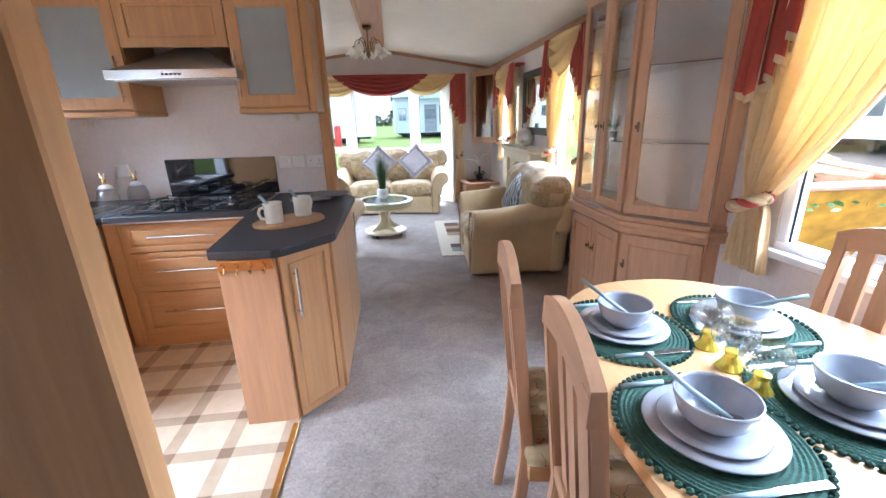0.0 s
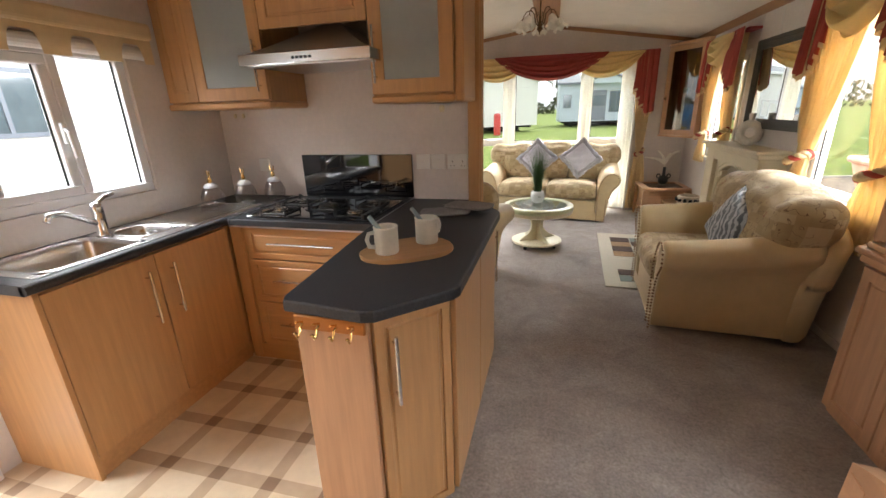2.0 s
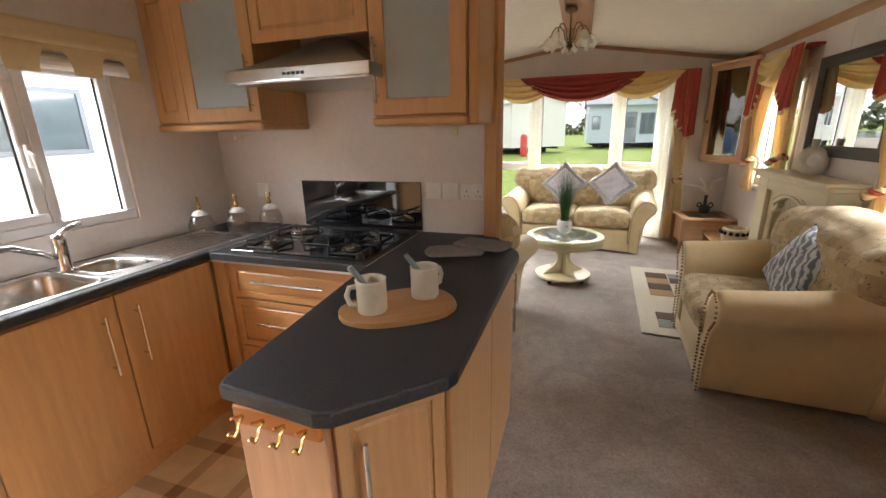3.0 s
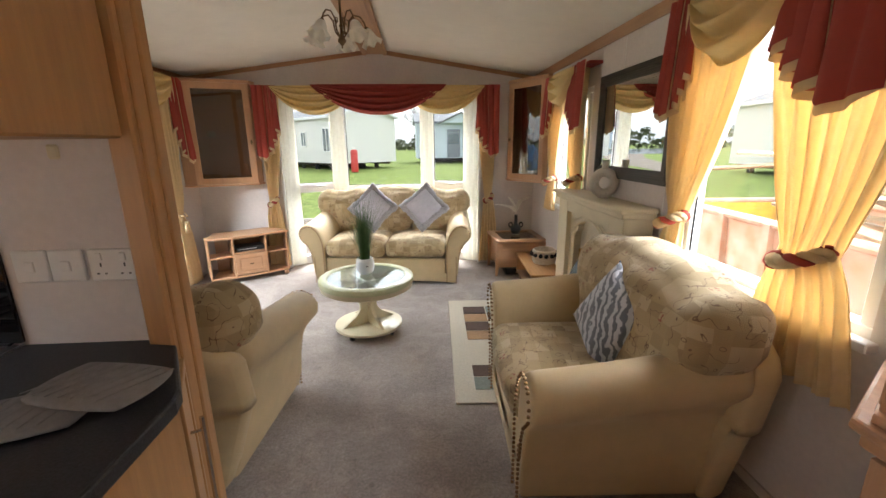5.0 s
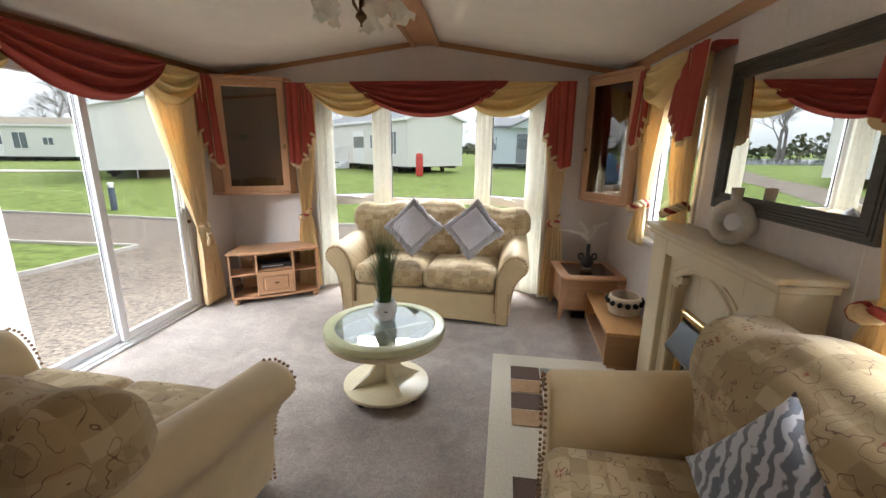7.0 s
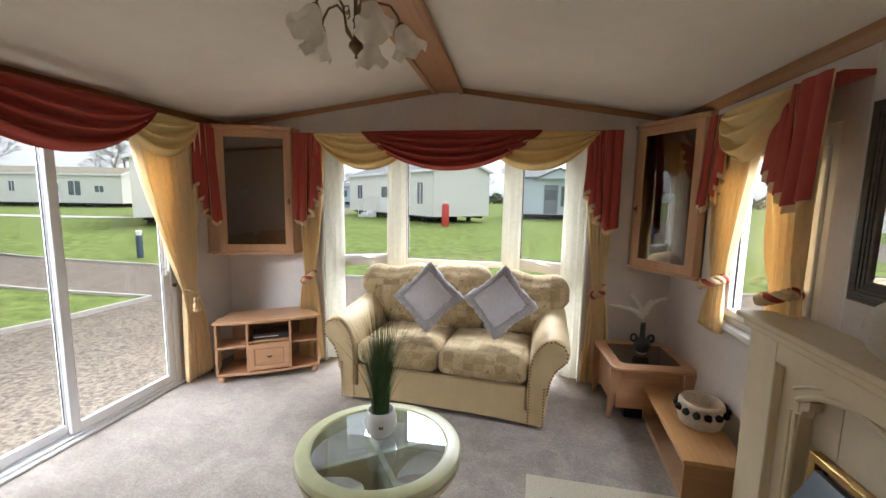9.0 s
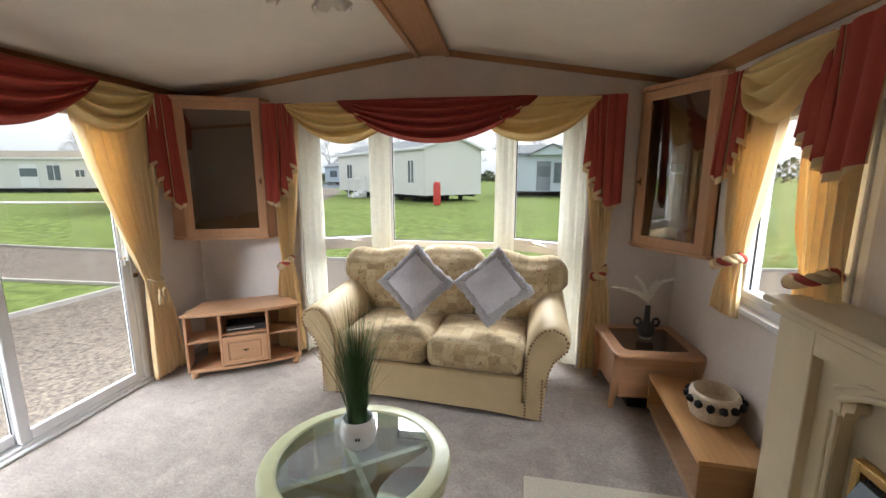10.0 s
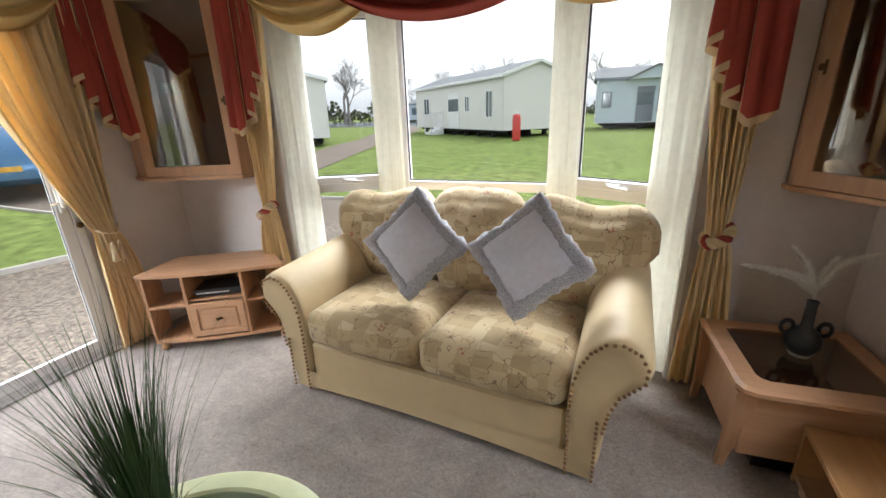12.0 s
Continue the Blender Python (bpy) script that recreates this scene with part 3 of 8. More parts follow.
for x, s in ((XL, 1), (XR, -1)):
    bm = bmesh.new()
    extrude_profile(bm, [(x, EAVE - 0.045), (x + s * 0.012, EAVE - 0.045), (x + s * 0.03, EAVE - 0.012), (x + s * 0.05, EAVE + 0.008), (x, EAVE + 0.008)], 1, YB, YE)
    structure("trim", "slim beech cornice strip", bm, M["trim"])
for y, s in ((YE, -1), (PY + 0.06, 1)):
    for xa, xb in ((XL, RX - 0.11), (RX + 0.11, XR)):
        if s == 1:
            xa, xb = XL, -0.27
            if not xa < RX:
                continue
        za = RIDGE - abs(RX - xa) / (RX - XL if xa < RX else XR - RX) * (RIDGE - EAVE)
        zb = RIDGE - abs(RX - xb) / (RX - XL if xb < RX else XR - RX) * (RIDGE - EAVE)
        bm = bmesh.new()
        extrude_profile(bm, [(xa, za - 0.04), (xb, zb - 0.04), (xb, zb), (xa, za)], 1, min(y, y + s * 0.018), max(y, y + s * 0.018))
        structure("trim", "slim beech strip under the ceiling", bm, M["trimx"])
        if s == 1:
            break
bm = bmesh.new()
box(bm, (-0.27, PY - 0.035, 0), (-0.205, PY + 0.095, RIDGE - 0.05), 0.006)
box(bm, (-0.213, PY - 0.015, 0), (-0.198, PY + 0.01, RIDGE - 0.05), 0.004)
box(bm, (-0.213, PY + 0.04, 0), (-0.198, PY + 0.065, RIDGE - 0.05), 0.004)
structure("post_trim", "moulded beech end post of the partition", bm, M["beech"])
bm = bmesh.new()
for x in (XL, XR):
    s = 1 if x < 0 else -1
    for a, b in (((YB, 1.05), (3.7, 4.65), (6.56, YE)) if x < 0 else ((YB, YE),)):
        box(bm, (min(x, x + s * 0.012), a, 0), (max(x, x + s * 0.012), b, 0.05), 0.003)
structure("baseboard", "slim pale skirting strip", bm, M["wall"])
bm = bmesh.new()
for y in (5.18, 4.6, 5.5, 2.1):
    box(bm, (XR - 0.002, y, 0.05), (XR, y + 0.004, EAVE - 0.05))
structure("panel_joints", "thin cover strips over the wall panel joints", bm, M["white"])
structure("hall_panel", "pale beech veneer panel beside the doorway", boxes(((XL, 1.02, 0), (-0.17, 1.07, EAVE)), bevel=0.004), M["beech"])


# ---- windows and doors ----
def pane(parent, bm, label="clear glass pane", name="pane"):
    g = part(name, bm, M["glass"], parent, label)
    g.visible_shadow = False
    return g


def side_window(name, x, y0, y1, z0, z1, out, splits, sill=True):
    """A white window in a side wall. out: +1 or -1, the way outdoors. splits: list of (ya, yb, sash)."""
    ob = tagged(new(name), "white upvc window with clear glass", "window", "", "structure")
    ob.matrix_basis = pose(x + out * 0.03, (y0 + y1) / 2, z0)
    yc = (y0 + y1) / 2
    bm = bmesh.new()
    a, b = -0.025, 0.035
    h = z1 - z0
    w = 0.045
    box(bm, (a, y0 - yc, 0), (b, y1 - yc, w), 0.004)
    box(bm, (a, y0 - yc, h - w), (b, y1 - yc, h), 0.004)
    box(bm, (a, y0 - yc, w), (b, y0 - yc + w, h - w), 0.004)
    box(bm, (a, y1 - yc - w, w), (b, y1 - yc, h - w), 0.004)
    for sa, sb, sash in splits[:-1]:
        box(bm, (a, sb - yc - 0.02, w), (b, sb - yc + 0.02, h - w), 0.004)
    part("window_frame", bm, M["upvc"], ob)
    for sa, sb, sash in splits:
        pa, pb = sa - yc + (w if sa == y0 else 0.02), sb - yc - (w if sb == y1 else 0.02)
        lo, hi = w, h - w
        if sash:
            bm = bmesh.new()
            f = 0.042
            box(bm, (a - out * 0.012, pa, lo), (b, pb, lo + f), 0.005)
            box(bm, (a - out * 0.012, pa, hi - f), (b, pb, hi), 0.005)
            box(bm, (a - out * 0.012, pa, lo + f), (b, pa + f, hi - f), 0.005)
            box(bm, (a - out * 0.012, pb - f, lo + f), (b, pb, hi - f), 0.005)
            s_ob = part("sash", bm, M["upvc"], ob)
            hb = bmesh.new()
            xs = -out * 0.045
            box(hb, (xs - 0.01, pb - 0.03, h / 2 - 0.07), (xs + 0.012, pb - 0.01, h / 2 + 0.02), 0.004)
            tube(hb, [(xs, pb - 0.02, h / 2), (xs - out * 0.025, pb - 0.02, h / 2 - 0.02), (xs - out * 0.03, pb - 0.015, h / 2 - 0.13)], 0.008)
            part("handle", hb, M["white"], s_ob, "white lever handle")
            pa, pb, lo, hi = pa + f, pb - f, lo + f, hi - f
        pane(ob, boxes(((0.0, pa, lo), (0.005, pb, hi))))
        gb = bmesh.new()
        for q in ((pa, pa + 0.006, lo, hi), (pb - 0.006, pb, lo, hi)):
            box(gb, (-out * 0.006 - 0.003, q[0], q[2]), (-out * 0.006 + 0.003, q[1], q[3]))
        part("gasket", gb, M["iron"], ob, "thin black rubber gasket")
    if sill:
        part("window_sill", boxes(((min(-out * 0.03, -out * 0.075), y0 - yc - 0.03, -0.02), (max(-out * 0.03, -out * 0.075), y1 - yc + 0.03, 0.012)), bevel=0.004), M["upvc"], ob)
    return ob


side_window("window_1", XL - 0.02, *KW, -1, [(KW[0], 2.68, True), (2.68, KW[1], False)], False)
side_window("window_2", XR, *DW, 1, [(DW[0], 1.2, False), (1.2, DW[1], False)])
side_window("window_3", XR, *W2, 1, [(W2[0], W2[1], False)])
side_window("window_4", XR, *W3, 1, [(W3[0], W3[1], True)])

# sliding patio door
pd = tagged(new("door_1"), "white framed sliding patio door, shut", "sliding door", "", "structure")
pd.matrix_basis = pose(XL - 0.03, 0, 0)
part("frame", boxes(((-0.05, PATIO[0], 0), (0.035, PATIO[1], 0.035)), ((-0.05, PATIO[0], PATIO[3] - 0.04), (0.035, PATIO[1], PATIO[3])),
                    ((-0.05, PATIO[0], 0.035), (0.035, PATIO[0] + 0.04, PATIO[3] - 0.04)), ((-0.05, PATIO[1] - 0.045, 0.035), (0.035, PATIO[1], PATIO[3] - 0.04)),
                    ((0.035, PATIO[0], 0.0), (0.06, PATIO[1], 0.018)), bevel=0.004), M["upvc"], pd)
YM = 5.72
for nm, a, b, x in (("fixed_leaf", PATIO[0] + 0.04, YM + 0.03, -0.025), ("sliding_leaf", YM - 0.03, PATIO[1] - 0.045, 0.012)):
    bm = bmesh.new()
    for q in (((x - 0.014, a, 0.04), (x + 0.014, a + 0.055, 1.855)), ((x - 0.014, b - 0.06, 0.04), (x + 0.014, b, 1.855)),
              ((x - 0.014, a + 0.055, 0.04), (x + 0.014, b - 0.06, 0.1)), ((x - 0.014, a + 0.055, 1.8), (x + 0.014, b - 0.06, 1.855))):
        box(bm, *q, 0.004)
    leaf = part(nm, bm, M["upvc"], pd)
    pane(leaf, boxes(((x - 0.003, a + 0.055, 0.1), (x + 0.003, b - 0.06, 1.8))))
    gb = bmesh.new()
    for q in ((a + 0.055, a + 0.059), (b - 0.064, b - 0.06)):
        box(gb, (x + 0.0035, q[0], 0.1), (x + 0.006, q[1], 1.8))
    part("gasket", gb, M["iron"], leaf, "thin black rubber gasket")
bm = bmesh.new()
box(bm, (0.026, 6.41, 0.86), (0.04, 6.44, 1.08), 0.004)
box(bm, (0.04, 6.415, 0.89), (0.065, 6.435, 1.05), 0.006)
part("handle", bm, M["white"], pd, "white pull handle")
bm = bmesh.new()
tube(bm, [(0.03, 6.42, 0.92), (0.06, 6.40, 0.92), (0.065, 6.36, 0.915)], 0.006)
part("latch", bm, M["chrome"], pd, "small chrome latch lever")
bm = bmesh.new()
lathe(bm, [(0.0, 0), (0.016, 0), (0.016, 0.012), (0, 0.014)], 14, m=Matrix.Translation((0.035, 6.475, 0.78)) @ pose(0, 0, 0, 0, 90, 0))
part("lock", bm, M["bronze"], pd, "small dark lock cylinder")

# entrance door, open to the outside
ed = tagged(new("door_2"), "white framed entrance doorway, door folded back", "door", "", "structure")
ed.matrix_basis = pose(XL, 0, 0)
part("frame", boxes(((-0.09, DOOR[0], 0), (0.03, DOOR[0] + 0.04, 1.95)), ((-0.09, DOOR[1] - 0.04, 0), (0.03, DOOR[1] + 0.015, 1.95)), ((-0.09, DOOR[0] + 0.04, 1.91), (0.03, DOOR[1] - 0.04, 1.95)),
                    ((-0.09, DOOR[0] + 0.04, -0.02), (0.0, DOOR[1] - 0.04, 0.02)), bevel=0.005), M["upvc"], ed)
part("threshold", boxes(((-0.02, DOOR[0] + 0.04, 0.018), (0.01, DOOR[1] - 0.04, 0.03)), bevel=0.003), M["brass"], ed, "worn brass threshold strip")

# bay window: three facets
bay = tagged(new("window_5"), "white upvc bay window of three facets", "bay window", "", "structure")
bay.matrix_basis = pose(0, 0, 0)
BAY = [(BX0 + 0.01, YE + T + 0.02), (-0.40, 7.52), (0.60, 7.52), (BX1 - 0.01, YE + T + 0.02)]


def facet(p, q, sash):
    L = math.hypot(q[0] - p[0], q[1] - p[1])
    ang = math.degrees(math.atan2(q[1] - p[1], q[0] - p[0]))
    f = new("facet")
    f.parent = bay
    f.matrix_basis = pose(p[0], p[1], 0, 0, 0, ang)
    f["label"] = "window facet with a low fixed pane"
    bm = bmesh.new()
    TZ = 0.9
    rect_frame(bm, 0.0, L, 0.0, BTOP, -0.03, 0.03, 0.055, 0.004, 0.1)
    box(bm, (0.055, -0.03, TZ - 0.055), (L - 0.055, 0.03, TZ), 0.004)
    part("window_frame", bm, M["upvc"], f)
    lo, hi, a, b = TZ, BTOP - 0.055, 0.055, L - 0.055
    if sash:
        bm = bmesh.new()
        rect_frame(bm, a, b, lo, hi, -0.045, 0.02, 0.045, 0.005)
        part("sash", bm, M["upvc"], f)
        hb = bmesh.new()
        xm = (a + b) / 2
        box(hb, (xm - 0.05, -0.058, lo + 0.012), (xm + 0.03, -0.045, lo + 0.034), 0.004)
        tube(hb, [(xm - 0.03, -0.06, lo + 0.023), (xm, -0.075, lo + 0.02), (xm + 0.08, -0.08, lo + 0.012)], 0.008)
        part("handle", hb, M["white"], f, "white lever handle")
        a, b, lo, hi = a + 0.045, b - 0.045, lo + 0.045, hi - 0.045
    g = part("pane", boxes(((a, -0.003, lo), (b, 0.003, hi))), M["glass"], f)
    g.visible_shadow = False
    g = part("pane", boxes(((0.055, -0.003, 0.1), (L - 0.055, 0.003, TZ - 0.055))), M["glass"], f)
    g.visible_shadow = False
    gb = bmesh.new()
    rect_frame(gb, a, b, lo, hi, -0.012, -0.004, 0.006, 0)
    part("gasket", gb, M["iron"], f, "thin black rubber gasket")


facet(BAY[0], BAY[1], True)
facet(BAY[1], BAY[2], False)
facet(BAY[2], BAY[3], True)
structure("bay_reveal", "white painted lining round the bay opening", boxes(((BX0 - 0.012, YE - 0.01, 0), (BX0 + 0.012, YE + T, BTOP)), ((BX1 - 0.012, YE - 0.01, 0), (BX1 + 0.012, YE + T, BTOP)), bevel=0.003), M["upvc"])


# ---- curtains ----
def swag(parent, name, material, w, drop, x, z, y, dy, folds=5, flat=0.15, label=""):
    """A cloth hung in a half-moon between two points of the pelmet, its folds fanning out of both ends; parent's local x runs along the wall."""
    bm = bmesh.new()
    folds = max(3, folds - 1)
    def f(u, v):
        e = 2 * u - 1
        s = max(0.0, 1 - abs(e) ** 2.1) ** 0.95
        sag = drop * (0.03 + 0.97 * s)
        gather = 1
        px = x + w * (0.5 + 0.5 * e * gather)
        ph = folds * v ** 0.9 + 0.35 * (1 - v) * math.sin(2.2 * u + x * 3) + 0.1 * math.sin(6 * u + 9 * x)
        r = ph % 1.0
        ridge = 0.5 - 0.5 * math.cos(math.pi * (1 - (r - 0.22) / 0.78)) if r > 0.22 else 0.5 - 0.5 * math.cos(math.pi * r / 0.22)
        bulge = dy * math.sin(math.pi * min(1, v * 0.8 + 0.12)) * (0.15 + 0.85 * s)
        deep = 0.06 * ridge * s ** 0.8 * min(1, v * 3 + 0.25)
        return Vector((px, y - 0.012 - bulge * 0.8 - deep, z - sag * v - 0.016 * ridge * s * min(1, (1 - v) * 8) * min(1, v * 2)))
    sheet(bm, 48, 96, f)
    ob = part(name, bm, material, parent, label, "all")
    so = ob.modifiers.new("thickness", "SOLIDIFY")
    so.thickness = 0.003
    return ob


def jabot(parent, name, w, long, short, x, z, y, side, dy=0.045):
    """A tail: flat and long on its outer side, folded to and fro on its inner side, where the hem climbs in steps and shows the lining."""
    n = 3.5
    for k, (mt, off, add, lab) in enumerate(((M["red"], 0.0, 0.0, "terracotta folded cloth tail"), (M["cream_cloth"], 0.007, 0.03, "cream lining edge of the tail"))):
        bm = bmesh.new()
        def f(u, v):
            s = u if side > 0 else 1 - u
            q = min(1.0, s / 0.68)
            c = 0.5 - 0.5 * math.cos(2 * math.pi * q * n)
            fall = min(1, 0.35 + 0.65 * v)
            spread = 0.5 * q + max(0.0, s - 0.68) / 0.32 * 0.5
            xs = spread + 0.2 * math.sin(2 * math.pi * q * n) * fall * (1 - q * 0.35)
            L = short + (long - short) * min(1.0, s / 0.74) ** 0.85 + add * min(1, (1 - s) * 8)
            if s > 0.74:
                L -= 0.03 * (s - 0.74) / 0.26
            px = x + w * xs if side > 0 else x + w * (1 - xs)
            flat_ = -0.05 * abs(math.sin(math.pi * (s - 0.68) / 0.16)) * fall if q >= 1 else 0
            yy = y - 0.014 - dy * (1 - q * 0.3) * c * fall + flat_ * 0.5 + off + 0.015 * (1 - q)
            return Vector((px, yy, z - L * v))
        sheet(bm, 88, 12, f)
        part(name if not k else "lining", bm, mt, parent, lab, "all")


def drape(parent, name, material, top, tie, foot, zt, ztie, zb, y, pleats=7, depth=0.05, label="", blowout=0.0):
    """A curtain gathered at a tie. top, tie, foot: (from, to) along the wall."""
    bm = bmesh.new()
    def mix(a, b, t):
        return (a[0] + (b[0] - a[0]) * t, a[1] + (b[1] - a[1]) * t)
    def f(u, v):
        z = zt + (zb - zt) * v
        if z > ztie:
            t = (zt - z) / (zt - ztie)
            q = t ** 1.35
            a = top[0] + (tie[0] - top[0]) * (t ** 1.6 if abs(tie[0] - top[0]) > abs(tie[1] - top[1]) else t ** 0.9)
            b = top[1] + (tie[1] - top[1]) * (t ** 1.6 if abs(tie[1] - top[1]) > abs(tie[0] - top[0]) else t ** 0.9)
        else:
            t = (ztie - z) / (ztie - zb)
            a, b = mix(tie, foot, t ** 0.55)
        near = math.exp(-((z - ztie) / 0.1) ** 2)
        wave = math.sin(2 * math.pi * pleats * u + 1.2 * math.sin(2.3 * z + 4 * u)) * 0.7 + 0.3 * math.sin(2 * math.pi * pleats * 2.3 * u + z * 3)
        d = depth * (0.55 + 0.45 * abs(b - a) / max(0.05, abs(foot[1] - foot[0]))) * (1 - 0.55 * near)
        round_ = 0.03 * near * math.sin(math.pi * u)
        return Vector((a + (b - a) * u, y - 0.02 - d * 0.5 * (1 + wave) - round_, z))
    sheet(bm, 96, 44, f)
    ob = part(name, bm, material, parent, label, "all")
    so = ob.modifiers.new("thickness", "SOLIDIFY")
    so.thickness = 0.002
    return ob


def tieback(parent, x, z, y, w=0.13):
    """A plaited cloth band round a curtain."""
    w = min(w, 0.17)
    for k, mt in enumerate((M["cream_cloth"], M["red"], M["cream_cloth"])):
        bm = bmesh.new()
        pts = []
        for i in range(33):
            a = 2 * math.pi * i / 32
            ph = a * 4 + k * 2 * math.pi / 3
            pts.append((x + (w / 2 + 0.012 * math.cos(ph)) * math.cos(a), y - 0.045 - (0.05 + 0.012 * math.cos(ph)) * math.sin(a), z + 0.014 * math.sin(ph) + 0.028 * math.cos(a) - 0.02 * max(0.0, math.sin(a))))
        tube(bm, pts, 0.0145, 7)
        part("tieback", bm, mt, parent, ("cream", "terracotta", "cream")[k] + " plaited tieback strand", "all")


def tassel(parent, x, z, y):
    bm = bmesh.new()
    for dx in (-0.018, 0.02):
        lathe(bm, [(0.0, 0.03), (0.006, 0.028), (0.012, 0.015), (0.013, 0.0), (0.009, -0.006), (0.014, -0.02), (0.02, -0.085), (0.0, -0.088)], 12, (x + dx, y - 0.1, z - 0.06 - abs(dx)))
    tube(bm, [(x - 0.06, y - 0.03, z + 0.03), (x - 0.03, y - 0.1, z + 0.0), (x + 0.02, y - 0.105, z - 0.01), (x + 0.07, y - 0.05, z + 0.03)], 0.006)
    part("tassel", bm, M["cream_cloth"], parent, "cream cord with two tassels", "all")


def net_bundle(x, y, z0, z1, w, rz, y2=None):
    ob = thing("net_curtain", "gathered cream net curtain hanging in the bay window", "net curtain", (x, y, z0), rz, "net curtains in the bay")
    bm = bmesh.new()
    h = z1 - z0
    def f(u, v):
        a = 2 * math.pi * u
        r = 1 + 0.05 * math.sin(9 * a + 0.5 * math.sin(3 * v * h)) + 0.02 * math.sin(21 * a)
        return Vector((w / 2 * r * math.cos(a), w * 0.33 * r * math.sin(a), h * v))
    sheet(bm, 96, 10, f)
    part("cloth", bm, M["net"], ob, "", "all")


# bay valance, local x along the wall, y towards the room is negative
def bay_set():
    z, y = 1.96, YE - 0.02
    v = thing("valance", "terracotta and gold swagged valance over the bay window", "valance", (0, y, 0))
    part("pelmet_board", boxes(((-1.17, -0.1, z - 0.02), (1.37, 0.02, z)), bevel=0.003), M["red"], v)
    swag(v, "swag", M["yellow"], 0.9, 0.285, -1.0, z, -0.105, 0.05, 5, label="gold swagged cloth")
    swag(v, "swag", M["yellow"], 0.9, 0.285, 0.3, z, -0.105, 0.05, 5, label="gold swagged cloth")
    swag(v, "swag", M["red"], 1.36, 0.295, -0.57, z + 0.003, -0.165, 0.06, 6, label="terracotta swagged cloth")
    jabot(v, "tail", 0.235, 0.72, 0.36, -1.175, z + 0.005, -0.105, -1)
    jabot(v, "tail", 0.235, 0.72, 0.36, 1.125, z + 0.005, -0.105, 1)
    c = thing("curtain", "gold curtain gathered by a plaited tieback beside the bay window", "curtain", (0, y, 0), 0, "curtains at the bay")
    drape(c, "cloth", M["curtain"], (-1.16, -0.93), (-1.14, -1.055), (-1.2, -0.98), 1.93, 0.78, 0.05, -0.01, 6, 0.06)
    tieback(c, -1.098, 0.78, -0.015, 0.085)
    c = thing("curtain", "gold curtain gathered by a plaited tieback beside the bay window", "curtain", (0, y, 0), 0, "curtains at the bay")
    drape(c, "cloth", M["curtain"], (1.13, 1.36), (1.225, 1.31), (1.17, 1.4), 1.93, 0.78, 0.05, -0.01, 6, 0.06)
    tieback(c, 1.268, 0.78, -0.015, 0.085)
    net_bundle(-0.93, 7.2, 0.03, 1.92, 0.17, 35)
    net_bundle(-0.43, 7.42, 0.03, 1.92, 0.16, 20)
    net_bundle(0.60, 7.42, 0.03, 1.92, 0.16, -20)
    net_bundle(1.1, 7.2, 0.03, 1.92, 0.2, -35)


bay_set()


def side_set(name, side, jl, jr, swags, z, long, short, dy=0.1, group=""):
    """A valance on a side wall. Local x runs away from the near end: for the east wall towards -y, so that local -y faces the room."""
    x = XR if side > 0 else XL
    v = thing("valance", name, "valance", (x, 0, 0), -90 if side > 0 else 90)
    def loc(yy):
        return -yy if side > 0 else yy
    a, b = sorted((loc(jl[0]), loc(jr[1])))
    part("pelmet_board", boxes(((a, -dy, z - 0.02), (b, 0.0, z)), bevel=0.003), M["red"], v)
    for (ya, yb, mt, drop, off) in swags:
        p, q = sorted((loc(ya), loc(yb)))
        swag(v, "swag", M[mt], q - p, drop, p, z + 0.002 * off, -dy - 0.006 - 0.06 * off, 0.05, 5, label=("gold" if mt == "yellow" else "terracotta") + " swagged cloth")
    for ya, yb, sd, ln, sh in (jl + (), jr + ()):
        p, q = sorted((loc(ya), loc(yb)))
        jabot(v, "tail", q - p, ln, sh, p, z + 0.005, -dy - 0.004, sd)
    return v, loc


def side_curtain(side, top, tie, foot, zt, ztie, zb, y=-0.02, pleats=7, label="", plait=True, depth=0.05):
    x = XR if side > 0 else XL
    c = thing("curtain", label, "curtain", (x, 0, 0), -90 if side > 0 else 90)
    def s(p):
        return tuple(sorted((-p[0], -p[1]) if side > 0 else p))
    drape(c, "cloth", M["curtain"], s(top), s(tie), s(foot), zt, ztie, zb, y, pleats, depth)
    m_ = sum(s(tie)) / 2
    if plait:
        tieback(c, m_, ztie, y - 0.01, abs(tie[1] - tie[0]) + 0.03)
    else:
        tassel(c, m_, ztie, y)
    return c


# patio door (west wall; local x = y)
side_set("terracotta and gold swagged valance over the patio door", -1, (4.47, 4.7, -1, 0.72, 0.36), (6.6, 6.87, 1, 0.77, 0.38),
         [(4.64, 5.36, "yellow", 0.29, 0), (5.96, 6.68, "yellow", 0.29, 0), (5.0, 6.25, "red", 0.33, 1)], 2.0, 0, 0)
side_curtain(-1, (6.14, 6.68), (6.5, 6.62), (6.46, 6.74), 1.97, 0.72, 0.02, -0.02, 8, "gold curtain with a tasselled cord beside the patio door", False, 0.07)
side_curtain(-1, (4.55, 5.05), (4.58, 4.72), (4.5, 4.75), 1.97, 0.72, 0.02, -0.02, 8, "gold curtain with a tasselled cord beside the patio door", False, 0.07)
nc = thing("net_curtain", "cream net curtain drawn to the edge of the patio door", "net curtain", (XL + 0.06, 4.9, 0.03), 90)
bm = bmesh.new()
sheet(bm, 60, 8, lambda u, v: Vector((0.34 * u - 0.15, 0.025 * math.sin(2 * math.pi * 7 * u + v), 1.9 * v)))
part("cloth", bm, M["net"], nc, "", "all")

